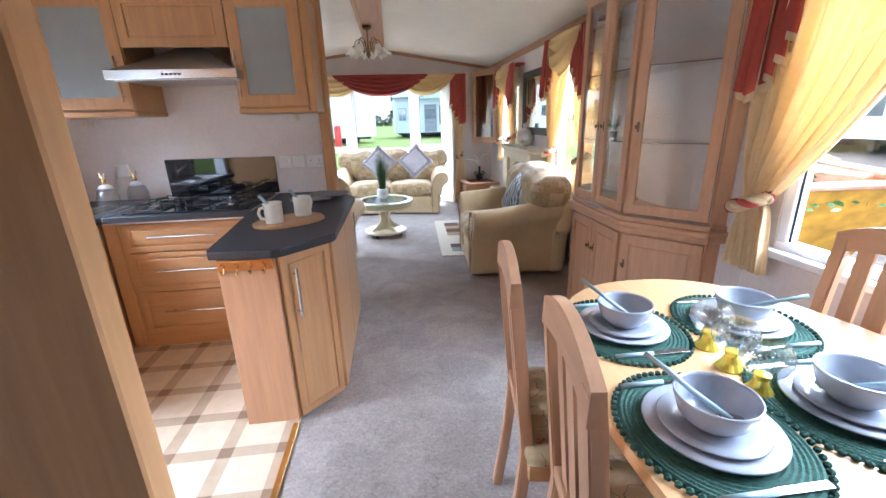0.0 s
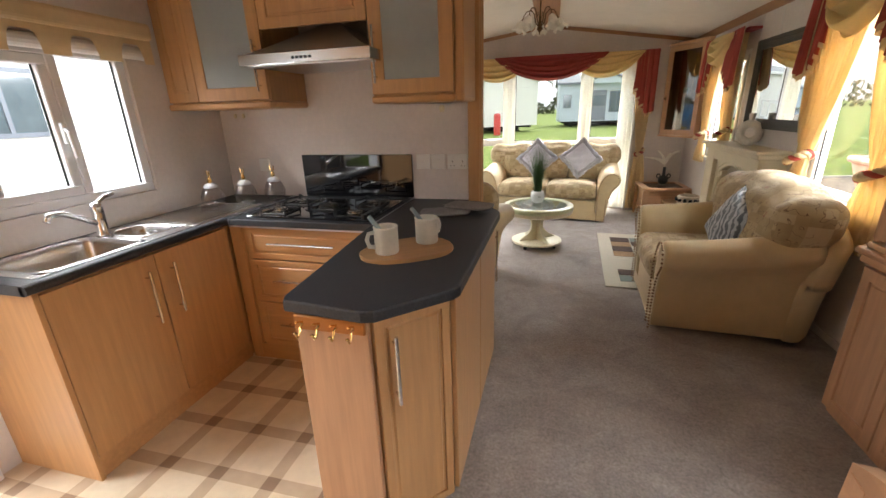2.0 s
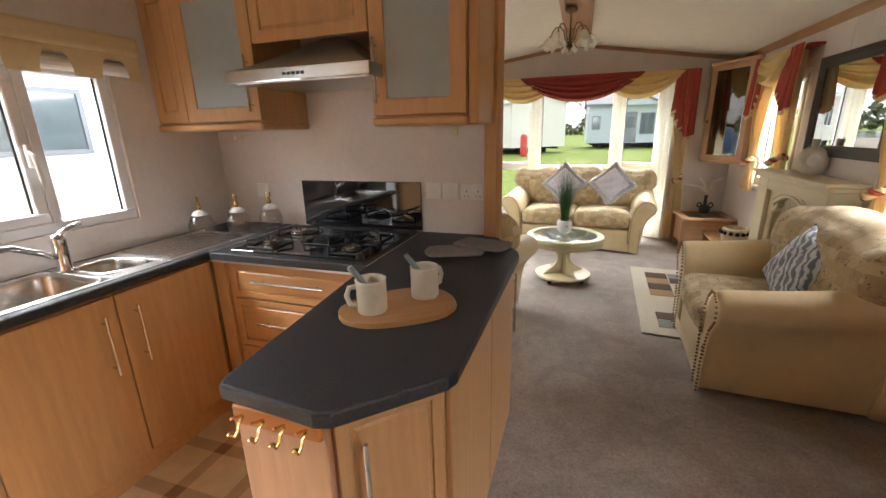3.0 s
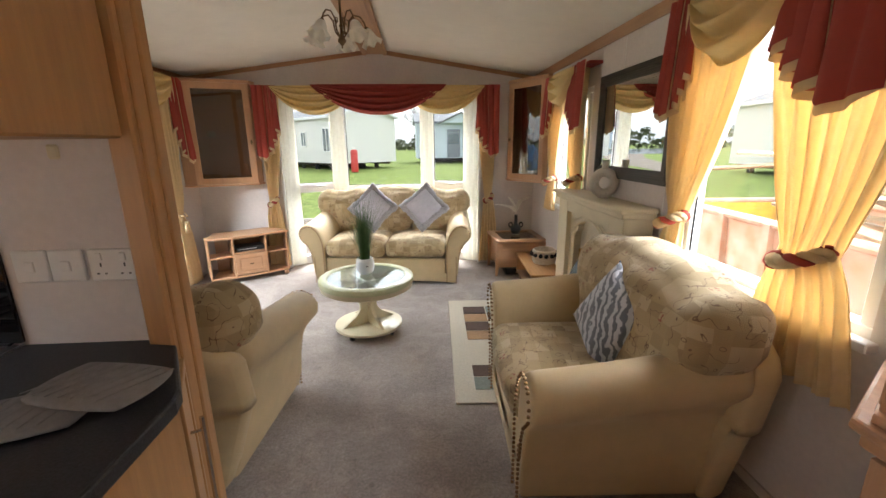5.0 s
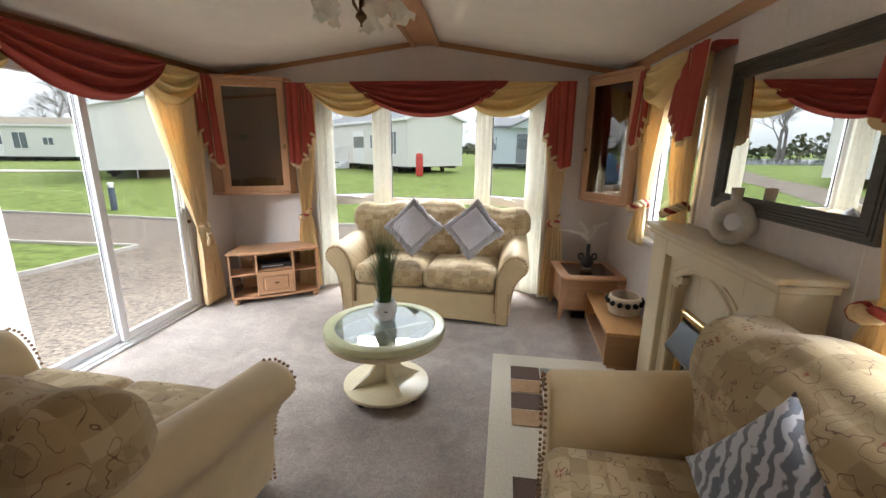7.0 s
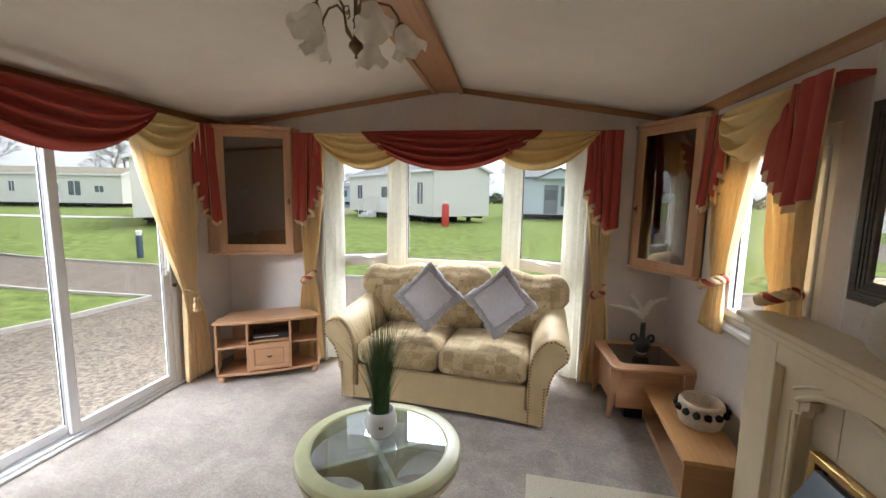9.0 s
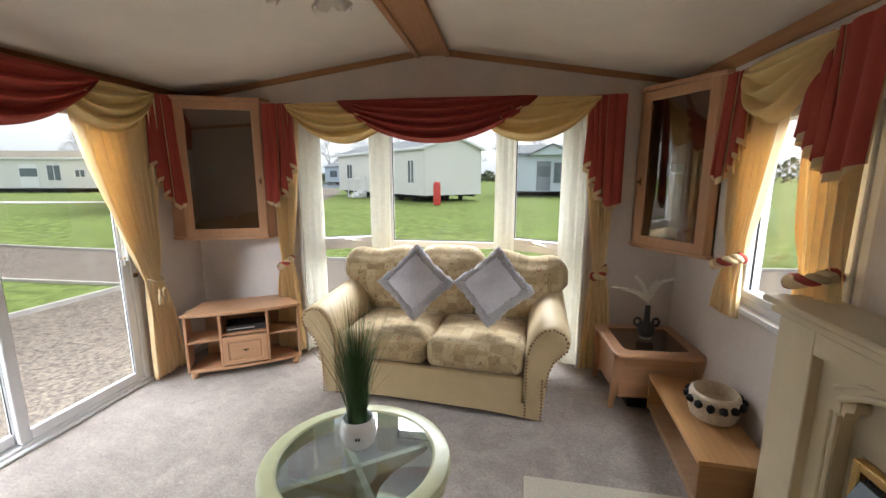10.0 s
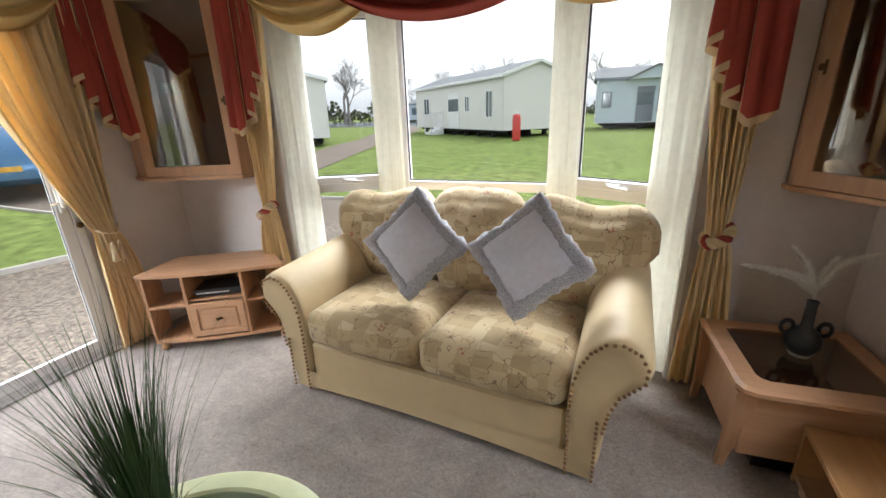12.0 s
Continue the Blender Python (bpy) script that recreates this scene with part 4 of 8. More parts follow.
# small east window
side_set("small terracotta and gold swagged valance over a side window", 1, (6.4, 6.22, -1, 0.5, 0.26), (5.83, 5.5, 1, 0.48, 0.3),
         [(6.26, 5.72, "yellow", 0.27, 0)], 1.93, 0, 0, 0.1)
side_curtain(1, (6.38, 6.0), (6.37, 6.24), (6.42, 6.22), 1.9, 1.03, 0.75, -0.02, 6, "gold curtain gathered by a plaited tieback at a side window")
side_curtain(1, (5.9, 5.6), (5.84, 5.64), (5.84, 5.62), 1.9, 1.08, 0.8, -0.02, 5, "gold curtain gathered by a plaited tieback at a side window")
# lounge east window
side_set("terracotta and gold swagged valance over the lounge side window", 1, (4.52, 4.33, -1, 0.5, 0.28), (3.88, 3.5, 1, 0.52, 0.26),
         [(4.38, 3.78, "yellow", 0.33, 0)], 1.98, 0, 0)
side_curtain(1, (4.5, 3.98), (4.46, 4.34), (4.5, 4.32), 1.95, 1.0, 0.62, -0.02, 7, "gold curtain gathered by a plaited tieback at the lounge side window")
side_curtain(1, (4.03, 3.36), (3.8, 3.6), (3.86, 3.46), 1.95, 1.0, 0.58, -0.02, 7, "gold curtain gathered by a plaited tieback at the lounge side window")
# dining window
side_set("terracotta and gold swagged valance over the dining window", 1, (2.16, 1.96, -1, 0.6, 0.34), (0.25, 0.05, 1, 0.6, 0.34),
         [(2.0, 1.4, "yellow", 0.26, 0), (0.8, 0.2, "yellow", 0.26, 0), (1.6, 0.6, "red", 0.3, 1)], 1.98, 0, 0)
side_curtain(1, (2.12, 1.4), (2.12, 2.0), (2.13, 1.94), 1.95, 0.96, 0.66, -0.02, 8, "gold curtain gathered by a plaited tieback at the dining window")

# kitchen pelmet
kp = thing("kitchen_blind", "cream scalloped roller blind pulled up over the kitchen window", "blind", (XL, 2.66, 1.665))
bm = bmesh.new()
box(bm, (0.0, -0.46, 0.06), (0.09, 0.46, 0.14), 0.02, seg=3)
part("head_box", bm, M["cream_cloth"], kp, "cream padded head box")
bm = bmesh.new()
def _scallop(u, v):
    yy = -0.45 + 0.9 * u
    r = (u * 4) % 1.0
    k = 0.0
    if 0.24 < r < 0.76:
        k = min(1.0, math.sqrt(max(0.0, 1 - ((r - 0.5) / 0.26) ** 2)) * 1.25)
    low = -0.05 + 0.085 * k
    return Vector((0.07, yy, 0.07 + (low - 0.07) * v))
sheet(bm, 320, 6, _scallop)
part("scalloped_edge", bm, M["cream_cloth"], kp, "cream scalloped cloth edge")
bm = bmesh.new()
tube(bm, [(0.035, -0.43, 0.0), (0.035, 0.43, 0.0)], 0.03, 14)
part("roller", bm, M["white"], kp, "white rolled blind")


# ---- furniture makers ----
def knob(bm, p, d, r=0.012):
    """A small turned knob standing out from p along d."""
    q = Vector(d).to_track_quat("Z", "Y").to_matrix().to_4x4()
    lathe(bm, [(0.0, 0), (r * 0.5, 0), (r * 0.4, 0.008), (r, 0.014), (r, 0.02), (0, 0.025)], 12, m=Matrix.Translation(p) @ q)


def bar_handle(bm, p, q, out, r=0.005):
    """A round bar on two posts, from p to q, standing off along out."""
    p, q, o = Vector(p), Vector(q), Vector(out)
    tube(bm, [p + o * 0.028, q + o * 0.028], r * 1.15)
    for t in (0.12, 0.88):
        c = p.lerp(q, t)
        tube(bm, [c, c + o * 0.028], r * 0.8)


def mitred_frame(bm, x0, x1, z0, z1, y0, y1, w, bevel=0.003):
    """Four mitred rails round an opening as one joined shape."""
    loops = []
    for y, g in ((y0, 0), (y0, w), (y1, w), (y1, 0)):
        loops.append([bm.verts.new((x, y, z)) for x, z in ((x0 + g, z0 + g), (x1 - g, z0 + g), (x1 - g, z1 - g), (x0 + g, z1 - g))])
    for a, b in zip(loops, loops[1:] + loops[:1]):
        for k in range(4):
            bm.faces.new((a[k], a[(k + 1) % 4], b[(k + 1) % 4], b[k]))
    es = [e for e in bm.edges if any(e.verts[0] in l and e.verts[1] in l for l in loops[:2])]
    bmesh.ops.bevel(bm, geom=es, offset=bevel, segments=2, affect="EDGES", profile=0.5)


def panel_door(parent, w, h, material, at, rz, name="door", glazed=None, handle=None, t=0.018, label="", fr=0.055, flat=False):
    """A framed door: local x along its width from 0, its front face at local y 0, looking to -y. handle: ('bar', x, z0, z1), ('hbar', z, x0, x1) or ('knob', x, z)."""
    bm = bmesh.new()
    if flat:
        box(bm, (0.0015, 0, 0.0015), (w - 0.0015, t, h - 0.0015), 0.004, seg=2)
    else:
        mitred_frame(bm, 0.0015, w - 0.0015, 0.0015, h - 0.0015, 0, t, fr)
    d = part(name, bm, material, parent, label)
    d.matrix_basis = pose(*at, 0, 0, rz)
    if not glazed and not flat:
        bm = bmesh.new()
        ring = [[bm.verts.new((x, y, z)) for x, z in ((fr + g, fr + g), (w - fr - g, fr + g), (w - fr - g, h - fr - g), (fr + g, h - fr - g))] for y, g in ((t - 0.002, 0), (0.008, 0), (0.008, 0.01), (0.003, 0.016))]
        for a, b in zip(ring, ring[1:]):
            for k in range(4):
                bm.faces.new((a[k], a[(k + 1) % 4], b[(k + 1) % 4], b[k]))
        bm.faces.new(ring[0][::-1])
        bm.faces.new(ring[-1])
        part("panel", bm, material, d)
    if glazed:
        g = part("glass", boxes(((fr - 0.004, 0.007, fr - 0.004), (w - fr + 0.004, 0.011, h - fr + 0.004))), M[glazed], d, {"frost": "frosted glass", "cabglass": "smoked glass", "clear": "clear glass", "doorglass": "clear glass"}[glazed])
        g.visible_shadow = False
    if handle:
        hb = bmesh.new()
        if handle[0] == "bar":
            bar_handle(hb, (handle[1], 0, handle[2]), (handle[1], 0, handle[3]), (0, -1, 0))
            part("handle", hb, M["steel"], d, "brushed steel bar handle", True)
        elif handle[0] == "hbar":
            bar_handle(hb, (handle[2], 0, handle[1]), (handle[3], 0, handle[1]), (0, -1, 0))
            part("handle", hb, M["steel"], d, "brushed steel bar handle", True)
        else:
            box(hb, (handle[1] - 0.006, -0.003, handle[2] - 0.025), (handle[1] + 0.006, 0, handle[2] + 0.025), 0.002)
            knob(hb, (handle[1], 0, handle[2]), (0, -1, 0))
            part("handle", hb, M["bronze"], d, "small bronze knob on a plate", True)
    return d


# ---- kitchen ----
WT = 0.85
cab = thing("sink_cabinet", "beech veneer kitchen base unit with two doors under the sink", "kitchen cabinet", (XL + 0.002, 2.09, 0))
part("carcass", boxes(((0, 0.018, 0.0), (0.415, 1.47, 0.66)), bevel=0.001), M["beech"], cab)
part("front_rail", boxes(((0.4, 0.018, 0.66), (0.415, 1.47, 0.81)), bevel=0.001), M["beech"], cab)
part("end_panel", boxes(((0.0, 0.0, 0.0), (0.437, 0.018, 0.812)), bevel=0.001), M["beech"], cab)
for i in range(2):
    panel_door(cab, 0.43, 0.7, M["beech"], (0.435, 0.02 + 0.432 * i, 0.1), 90, handle=("bar", 0.37 if i == 0 else 0.06, 0.4, 0.64), flat=True)
part("plinth", boxes(((0.415, 0.018, 0.0), (0.425, 0.9, 0.098))), M["beechx"], cab)
cab = thing("hob_cabinet", "beech veneer kitchen drawer unit under the gas hob", "kitchen cabinet", (-1.46, 2.985, 0))
part("carcass", boxes(((0.0, 0.02, 0.0), (0.905, 0.58, 0.81)), bevel=0.001), M["beech"], cab)
part("corner_post", boxes(((0.0, 0.0, 0.0), (0.07, 0.02, 0.81)), bevel=0.002), M["beech"], cab)
z = 0.1
for h in (0.27, 0.245, 0.17):
    panel_door(cab, 0.68, h, M["beechx"], (0.1, 0.0, z), 0, "drawer", handle=("hbar", h * 0.55, 0.14, 0.52), fr=0.03)
    z += h + 0.006
part("plinth", boxes(((0.07, 0.005, 0.0), (0.8, 0.019, 0.098))), M["beechx"], cab)

isl = thing("peninsula_cabinet", "beech veneer kitchen peninsula unit with angled end door", "kitchen cabinet", (-0.01, 0.03, 0))
bm = bmesh.new()
prism(bm, [(-0.505, 2.145), (-0.28, 2.145), (-0.095, 2.33), (-0.095, 3.3), (-0.205, 3.5), (-0.56, 3.5), (-0.56, 2.9), (-0.505, 2.3)], 0.0, 0.81)
part("carcass", bm, M["beech"], isl)
part("end_panel", boxes(((-0.508, 2.125, 0.0), (-0.28, 2.145, 0.812)), bevel=0.002), M["pink"], isl)
ang = math.degrees(math.atan2(0.185, 0.18))
w_ = math.hypot(0.185, 0.18)
panel_door(isl, w_ - 0.004, 0.79, M["beech"], (-0.2645, 2.132, 0.015), ang, handle=("bar", 0.055, 0.5, 0.73), fr=0.03, label="narrow angled door")
for i in range(2):
    panel_door(isl, 0.48, 0.79, M["beech"], (-0.0765, 2.335 + 0.484 * i, 0.015), 90, "side_panel", flat=True)
ang = math.degrees(math.atan2(0.21, -0.105))
panel_door(isl, 0.225, 0.79, M["beech"], (-0.077, 3.31, 0.015), ang, handle=("bar", 0.05, 0.4, 0.7), fr=0.03, label="narrow angled door at the lounge end")

wt = thing("worktop", "dark slate grey laminate kitchen worktop with rounded edges", "worktop", (0, 0, WT))
bm = bmesh.new()
YI = 2.955
SK = [(XL + 0.045, 2.16, XL + 0.4, 2.56), (XL + 0.1, 2.6, XL + 0.34, 2.78)]
for q in ((XL + 0.001, 2.07, SK[0][0], YI), (SK[0][2], 2.07, -1.455, YI), (SK[0][0], 2.07, SK[0][2], SK[0][1]), (SK[0][0], SK[0][3], SK[0][2], SK[1][1]),
          (SK[0][0], SK[1][3], SK[0][2], YI), (SK[0][0], SK[1][1], SK[1][0], SK[1][3]), (SK[1][2], SK[1][1], SK[0][2], SK[1][3])):
    box(bm, (q[0], q[1], -0.038), (q[2], q[3], 0))
box(bm, (XL + 0.001, YI, -0.038), (-1.43, PY - 0.001, 0))
bmesh.ops.remove_doubles(bm, verts=bm.verts, dist=1e-4)
part("sink_run", bm, M["worktop"], wt)
tbm = bmesh.new()
tube(tbm, [(-1.457, 2.07, -0.019), (-1.457, YI + 0.01, -0.019)], 0.019, 12)
part("edge", tbm, M["worktop"], wt, "rounded front edge", True)
bm = bmesh.new()
prism(bm, [(-1.426, YI, ), (-0.62, YI), (-0.62, PY - 0.001), (-1.426, PY - 0.001)], -0.038, 0.0, 0.006)
part("hob_run", bm, M["worktop"], wt)
bm = bmesh.new()
prism(bm, [(-0.555, 2.175), (-0.54, 2.145), (-0.29, 2.12), (-0.255, 2.13), (-0.075, 2.31), (-0.063, 2.34), (-0.055, 3.27), (-0.065, 3.31), (-0.195, 3.53), (-0.272, 3.53), (-0.272, PY - 0.001), (-0.616, PY - 0.001), (-0.616, 2.9)], -0.038, 0.0, 0.007)
part("peninsula_top", bm, M["worktop"], wt)
for x in (-1.43, -0.62):
    part("joint_strip", boxes(((x, YI, -0.03), (x + 0.004, PY - 0.002, 0.002))), M["alu"], wt, "aluminium joint strip")
part("front_strip", boxes(((-1.43, YI - 0.005, -0.042), (-0.64, YI - 0.001, -0.034))), M["alu"], wt, "aluminium strip under the edge")

sink = thing("kitchen_sink", "stainless steel sink with a half bowl and ribbed drainer", "sink", (XL, 2.06, WT))
def bowl(bm, x0, y0, x1, y1, depth, lip=0.012, r=0.06, n=6):
    def loop(g, z, rr):
        out = []
        for cx, cy, a0 in ((x1 - rr - g, y1 - rr - g, 0), (x0 + rr + g, y1 - rr - g, 90), (x0 + rr + g, y0 + rr + g, 180), (x1 - rr - g, y0 + rr + g, 270)):
            for k in range(n + 1):
                a = radians(a0 + 90 * k / n)
                out.append(bm.verts.new((cx + rr * math.cos(a), cy + rr * math.sin(a), z)))
        return out
    loops = [loop(-lip, 0.002, r + lip), loop(-lip * 0.5, 0.006, r + lip * 0.5), loop(0, 0.002, r), loop(0.006, -0.02, r), loop(0.018, -depth + 0.02, r), loop(0.045, -depth, r * 0.6)]
    for a, b in zip(loops, loops[1:]):
        for k in range(len(a)):
            bm.faces.new((a[k], a[(k + 1) % len(a)], b[(k + 1) % len(a)], b[k]))
    bm.faces.new(loops[-1])
for nm, q, d in (("bowl", (0.05, 0.105, 0.395, 0.495), 0.16), ("half_bowl", (0.105, 0.545, 0.335, 0.715), 0.1)):
    bm = bmesh.new()
    bowl(bm, *q, d)
    part(nm, bm, M["steel"], sink, "", "all")
bm = bmesh.new()
box(bm, (0.03, 0.74, -0.002), (0.42, 1.24, 0.003), 0.002)
part("drainer", bm, M["steel"], sink, "flat steel drainer")
for i in range(11):
    bm = bmesh.new()
    tube(bm, [(0.07 + 0.03 * i, 0.78, 0.004), (0.07 + 0.03 * i, 1.2, 0.004)], 0.005, 6)
    part("rib", bm, M["steel"], sink, "raised drainer rib")
bm = bmesh.new()
box(bm, (0.03, 0.06, -0.002), (0.038, 0.74, 0.003))
box(bm, (0.407, 0.06, -0.002), (0.42, 0.74, 0.003))
box(bm, (0.038, 0.06, -0.002), (0.407, 0.093, 0.003))
box(bm, (0.038, 0.508, -0.002), (0.407, 0.532, 0.003))
box(bm, (0.038, 0.532, -0.002), (0.093, 0.74, 0.003))
box(bm, (0.348, 0.532, -0.002), (0.407, 0.74, 0.003))
part("rim", bm, M["steel"], sink, "steel rim round the bowls")
tap = thing("mixer_tap", "chrome kitchen mixer tap with one lever", "tap", (XL + 0.13, 2.583, WT + 0.004))
bm = bmesh.new()
lathe(bm, [(0, 0), (0.03, 0), (0.03, 0.01), (0.024, 0.02), (0.024, 0.1), (0.026, 0.13), (0.02, 0.15), (0, 0.155)], 18)
part("body", bm, M["chrome"], tap, "", "all")
bm = bmesh.new()
tube(bm, [(0, -0.01, 0.06), (0.02, -0.08, 0.1), (0.05, -0.17, 0.145), (0.07, -0.23, 0.15), (0.075, -0.245, 0.13)], 0.012, 10)
part("spout", bm, M["chrome"], tap, "", "all")
bm = bmesh.new()
tube(bm, [(0, 0.0, 0.145), (-0.01, 0.05, 0.17), (-0.02, 0.1, 0.175)], 0.009, 8)
part("lever", bm, M["chrome"], tap, "", "all")

hob = thing("gas_hob", "black gas hob with five burners and iron grates", "hob", (-1.0, 3.235, WT))
part("plate", boxes(((-0.35, -0.235, 0.0), (0.35, 0.235, 0.008)), bevel=0.003), M["blackglass"], hob)
for i, (x, y, r) in enumerate(((-0.22, 0.1, 0.045), (-0.22, -0.12, 0.036), (0.0, 0.0, 0.055), (0.22, 0.1, 0.036), (0.22, -0.12, 0.045))):
    bm = bmesh.new()
    lathe(bm, [(0, 0.008), (r, 0.008), (r, 0.018), (r * 0.85, 0.02), (r * 0.85, 0.028), (r * 0.5, 0.03), (0, 0.03)], 20, (x, y, 0))
    b = part("burner", bm, M["steel"] if i != 2 else M["iron"], hob, "round gas burner", True)
    bm = bmesh.new()
    for k in range(4):
        a = radians(45 + 90 * k)
        d = Vector((math.cos(a), math.sin(a), 0))
        c = Vector((x, y, 0))
        tube(bm, [c + d * 0.1 + Vector((0, 0, 0.008)), c + d * 0.098 + Vector((0, 0, 0.042)), c + d * 0.03 + Vector((0, 0, 0.046))], 0.005, 6)
    for k in range(4):
        a, a2 = radians(45 + 90 * k), radians(135 + 90 * k)
        tube(bm, [(x + 0.1 * math.cos(a), y + 0.1 * math.sin(a), 0.012), (x + 0.1 * math.cos(a2), y + 0.1 * math.sin(a2), 0.012)], 0.004, 5)
    part("grate", bm, M["iron"], hob, "black iron pan support")
for i in range(5):
    bm = bmesh.new()
    lathe(bm, [(0, 0.008), (0.016, 0.008), (0.014, 0.028), (0, 0.03)], 14, (0.31, -0.16 + 0.04 * i - 0.05, 0))
    part("knob", bm, M["black"], hob, "black control knob", True)
sp = thing("splashback", "glossy black glass splashback behind the hob", "splashback", (-0.975, PY - 0.008, WT))
part("glass", boxes(((-0.365, -0.004, 0.006), (0.365, 0.008, 0.262)), bevel=0.003), M["blackglass"], sp)
part("hinge_bar", boxes(((-0.33, -0.008, 0.0), (0.33, 0.006, 0.006))), M["black"], sp, "black hinge bar at the foot")

hood = thing("cooker_hood", "stainless steel pyramid cooker hood", "cooker hood", (-0.965, PY, 1.58))
bm = bmesh.new()
a = [(-0.335, -0.47), (0.335, -0.47), (0.335, 0), (-0.335, 0)]
b = [(-0.05, -0.16), (0.05, -0.16), (0.05, -0.04), (-0.05, -0.04)]
mids = [[(c[0] + (d[0] - c[0]) * t, c[1] + (d[1] - c[1]) * t, 0.05 + 0.165 * (t ** 1.15)) for c, d in zip(a, b)] for t in (0.0, 0.2, 0.4, 0.6, 0.8, 1.0)]
levels = [[bm.verts.new(p) for p in ring] for ring in mids]
for lo, hi in zip(levels, levels[1:]):
    for i in range(4):
        bm.faces.new((lo[i], lo[(i + 1) % 4], hi[(i + 1) % 4], hi[i]))
bm.faces.new(hi)
part("canopy", bm, mat("hood_steel", (0.5, 0.46, 0.42), 0.4, 0.6, 6, 0.1), hood, "brownish steel sloping canopy")
part("rim", boxes(((-0.345, -0.48, 0.0), (0.345, -0.001, 0.05)), bevel=0.003), M["steel"], hood)
bm = bmesh.new()
for i in range(5):
    box(bm, (-0.05 + 0.022 * i, -0.484, 0.018), (-0.036 + 0.022 * i, -0.48, 0.03), 0.001)
part("button_row", bm, M["black"], hood, "row of small black buttons")
part("filter", boxes(((-0.32, -0.45, -0.004), (0.32, -0.03, 0.0))), M["alu"], hood)


def upper_cab(name, label, x0, x1, y0, z0, z1, doors, tall=True):
    c = thing(name, label, "wall cabinet", (x0, y0, z0), 0)
    w, d, h = x1 - x0, PY - y0 - 0.002, z1 - z0
    part("carcass", boxes(((0, 0.02, 0.0 if tall else 0.17), (w, d, h)), bevel=0.001), M["beech"], c)
    for a, b, gl, hd in doors:
        panel_door(c, b - a, h - 0.01, M["beech"], (a, 0, 0.005), 0, glazed=gl, handle=hd, fr=0.065 if gl else 0.05)
    if tall:
        part("light_rail", boxes(((-0.002, -0.012, -0.035), (w + 0.008, d, -0.001)), bevel=0.008), M["beechx"], c)
    return c


UZ, UT = 1.425, 2.03
upper_cab("wall_cabinet", "beech wall cabinet with a frosted glass door", XL + 0.002, -1.255, 3.21, UZ, UT, [(0.0, 0.2, None, None), (0.2, 0.643, "frost", ("bar", 0.41, 0.04, 0.28))])
upper_cab("wall_cabinet", "beech wall cabinet with a frosted glass door beside the post", -0.675, -0.27, 3.21, UZ, UT, [(0.0, 0.405, "frost", ("bar", 0.03, 0.05, 0.3))])
upper_cab("wall_cabinet", "short beech cabinet above the cooker hood", -1.253, -0.677, 3.21, 1.75, UT, [(0.0, 0.576, None, None)], False)
c = thing("corner_shelf_end", "moulded beech end piece of the wall cabinets", "wall cabinet", (-0.27, 3.21, UZ))
part("panel", boxes(((0.0, 0.02, -0.035), (0.045, 0.32, UT - UZ)), bevel=0.006), M["beech"], c)

for i, (x, w) in enumerate(((-0.54, 0.086), (-0.45, 0.086), (-0.335, 0.12))):
    s = thing("wall_switch" if w < 0.1 else "double_socket", "white plastic " + ("fused switch" if w < 0.1 else "double socket") + " on the kitchen wall", "switch" if w < 0.1 else "socket", (x, PY, 1.07), 0, "switches over the worktop" if w < 0.1 else "")
    part("plate", boxes(((-w / 2, -0.011, -0.043), (w / 2, 0, 0.043)), bevel=0.003), M["white"], s)
    if w < 0.1:
        part("rocker", boxes(((-0.012, -0.016, -0.014), (0.012, -0.011, 0.014)), bevel=0.002), M["white"], s)
    else:
        for dx in (-0.03, 0.03):
            part("rocker", boxes(((dx - 0.008, -0.016, 0.012), (dx + 0.008, -0.011, 0.034)), bevel=0.002), M["white"], s)
            part("pin_holes", boxes(((dx - 0.002, -0.0115, -0.004), (dx + 0.002, -0.0108, 0.006)), ((dx - 0.013, -0.0115, -0.025), (dx - 0.007, -0.0108, -0.021)), ((dx + 0.007, -0.0115, -0.025), (dx + 0.013, -0.0108, -0.021))), M["black"], s, "dark pin holes")
s = thing("socket", "pale plastic socket by the jars", "socket", (-1.62, PY, 1.05))
part("plate", boxes(((-0.04, -0.011, -0.04), (0.04, 0, 0.04)), bevel=0.003), M["white"], s)
s = thing("adhesive_hook", "small cream plastic hook on the wall", "hook", (-0.42, PY, 1.36))
part("hook", boxes(((-0.014, -0.012, -0.018), (0.014, 0, 0.018)), bevel=0.005), M["cream_top"], s)
for x in (-1.78, -1.72):
    s = thing("adhesive_hook", "small cream plastic hook under the cabinet", "hook", (x, PY, 1.355))
    part("hook", boxes(((-0.01, -0.012, -0.014), (0.01, 0, 0.014)), bevel=0.004), M["cream_top"], s)

rack = thing("key_rack", "orange pine hook rack with four brass hooks", "hook rack", (-0.402, 2.154, 0.783))
part("board", boxes(((-0.11, -0.014, -0.022), (0.11, 0, 0.026)), bevel=0.004), M["rack"], rack)
for i in range(4):
    bm = bmesh.new()
    x = -0.08 + 0.053 * i
    tube(bm, [(x, -0.014, 0.002), (x, -0.03, -0.004), (x, -0.034, -0.02), (x, -0.045, -0.026), (x, -0.052, -0.012)], 0.0035, 7)
    lathe(bm, [(0, 0), (0.007, 0.003), (0, 0.008)], 8, (x, -0.052, -0.014))
    tube(bm, [(x, -0.014, 0.006), (x, -0.045, 0.02)], 0.003, 6)
    part("hook", bm, M["brass"], rack, "brass double hook", True)

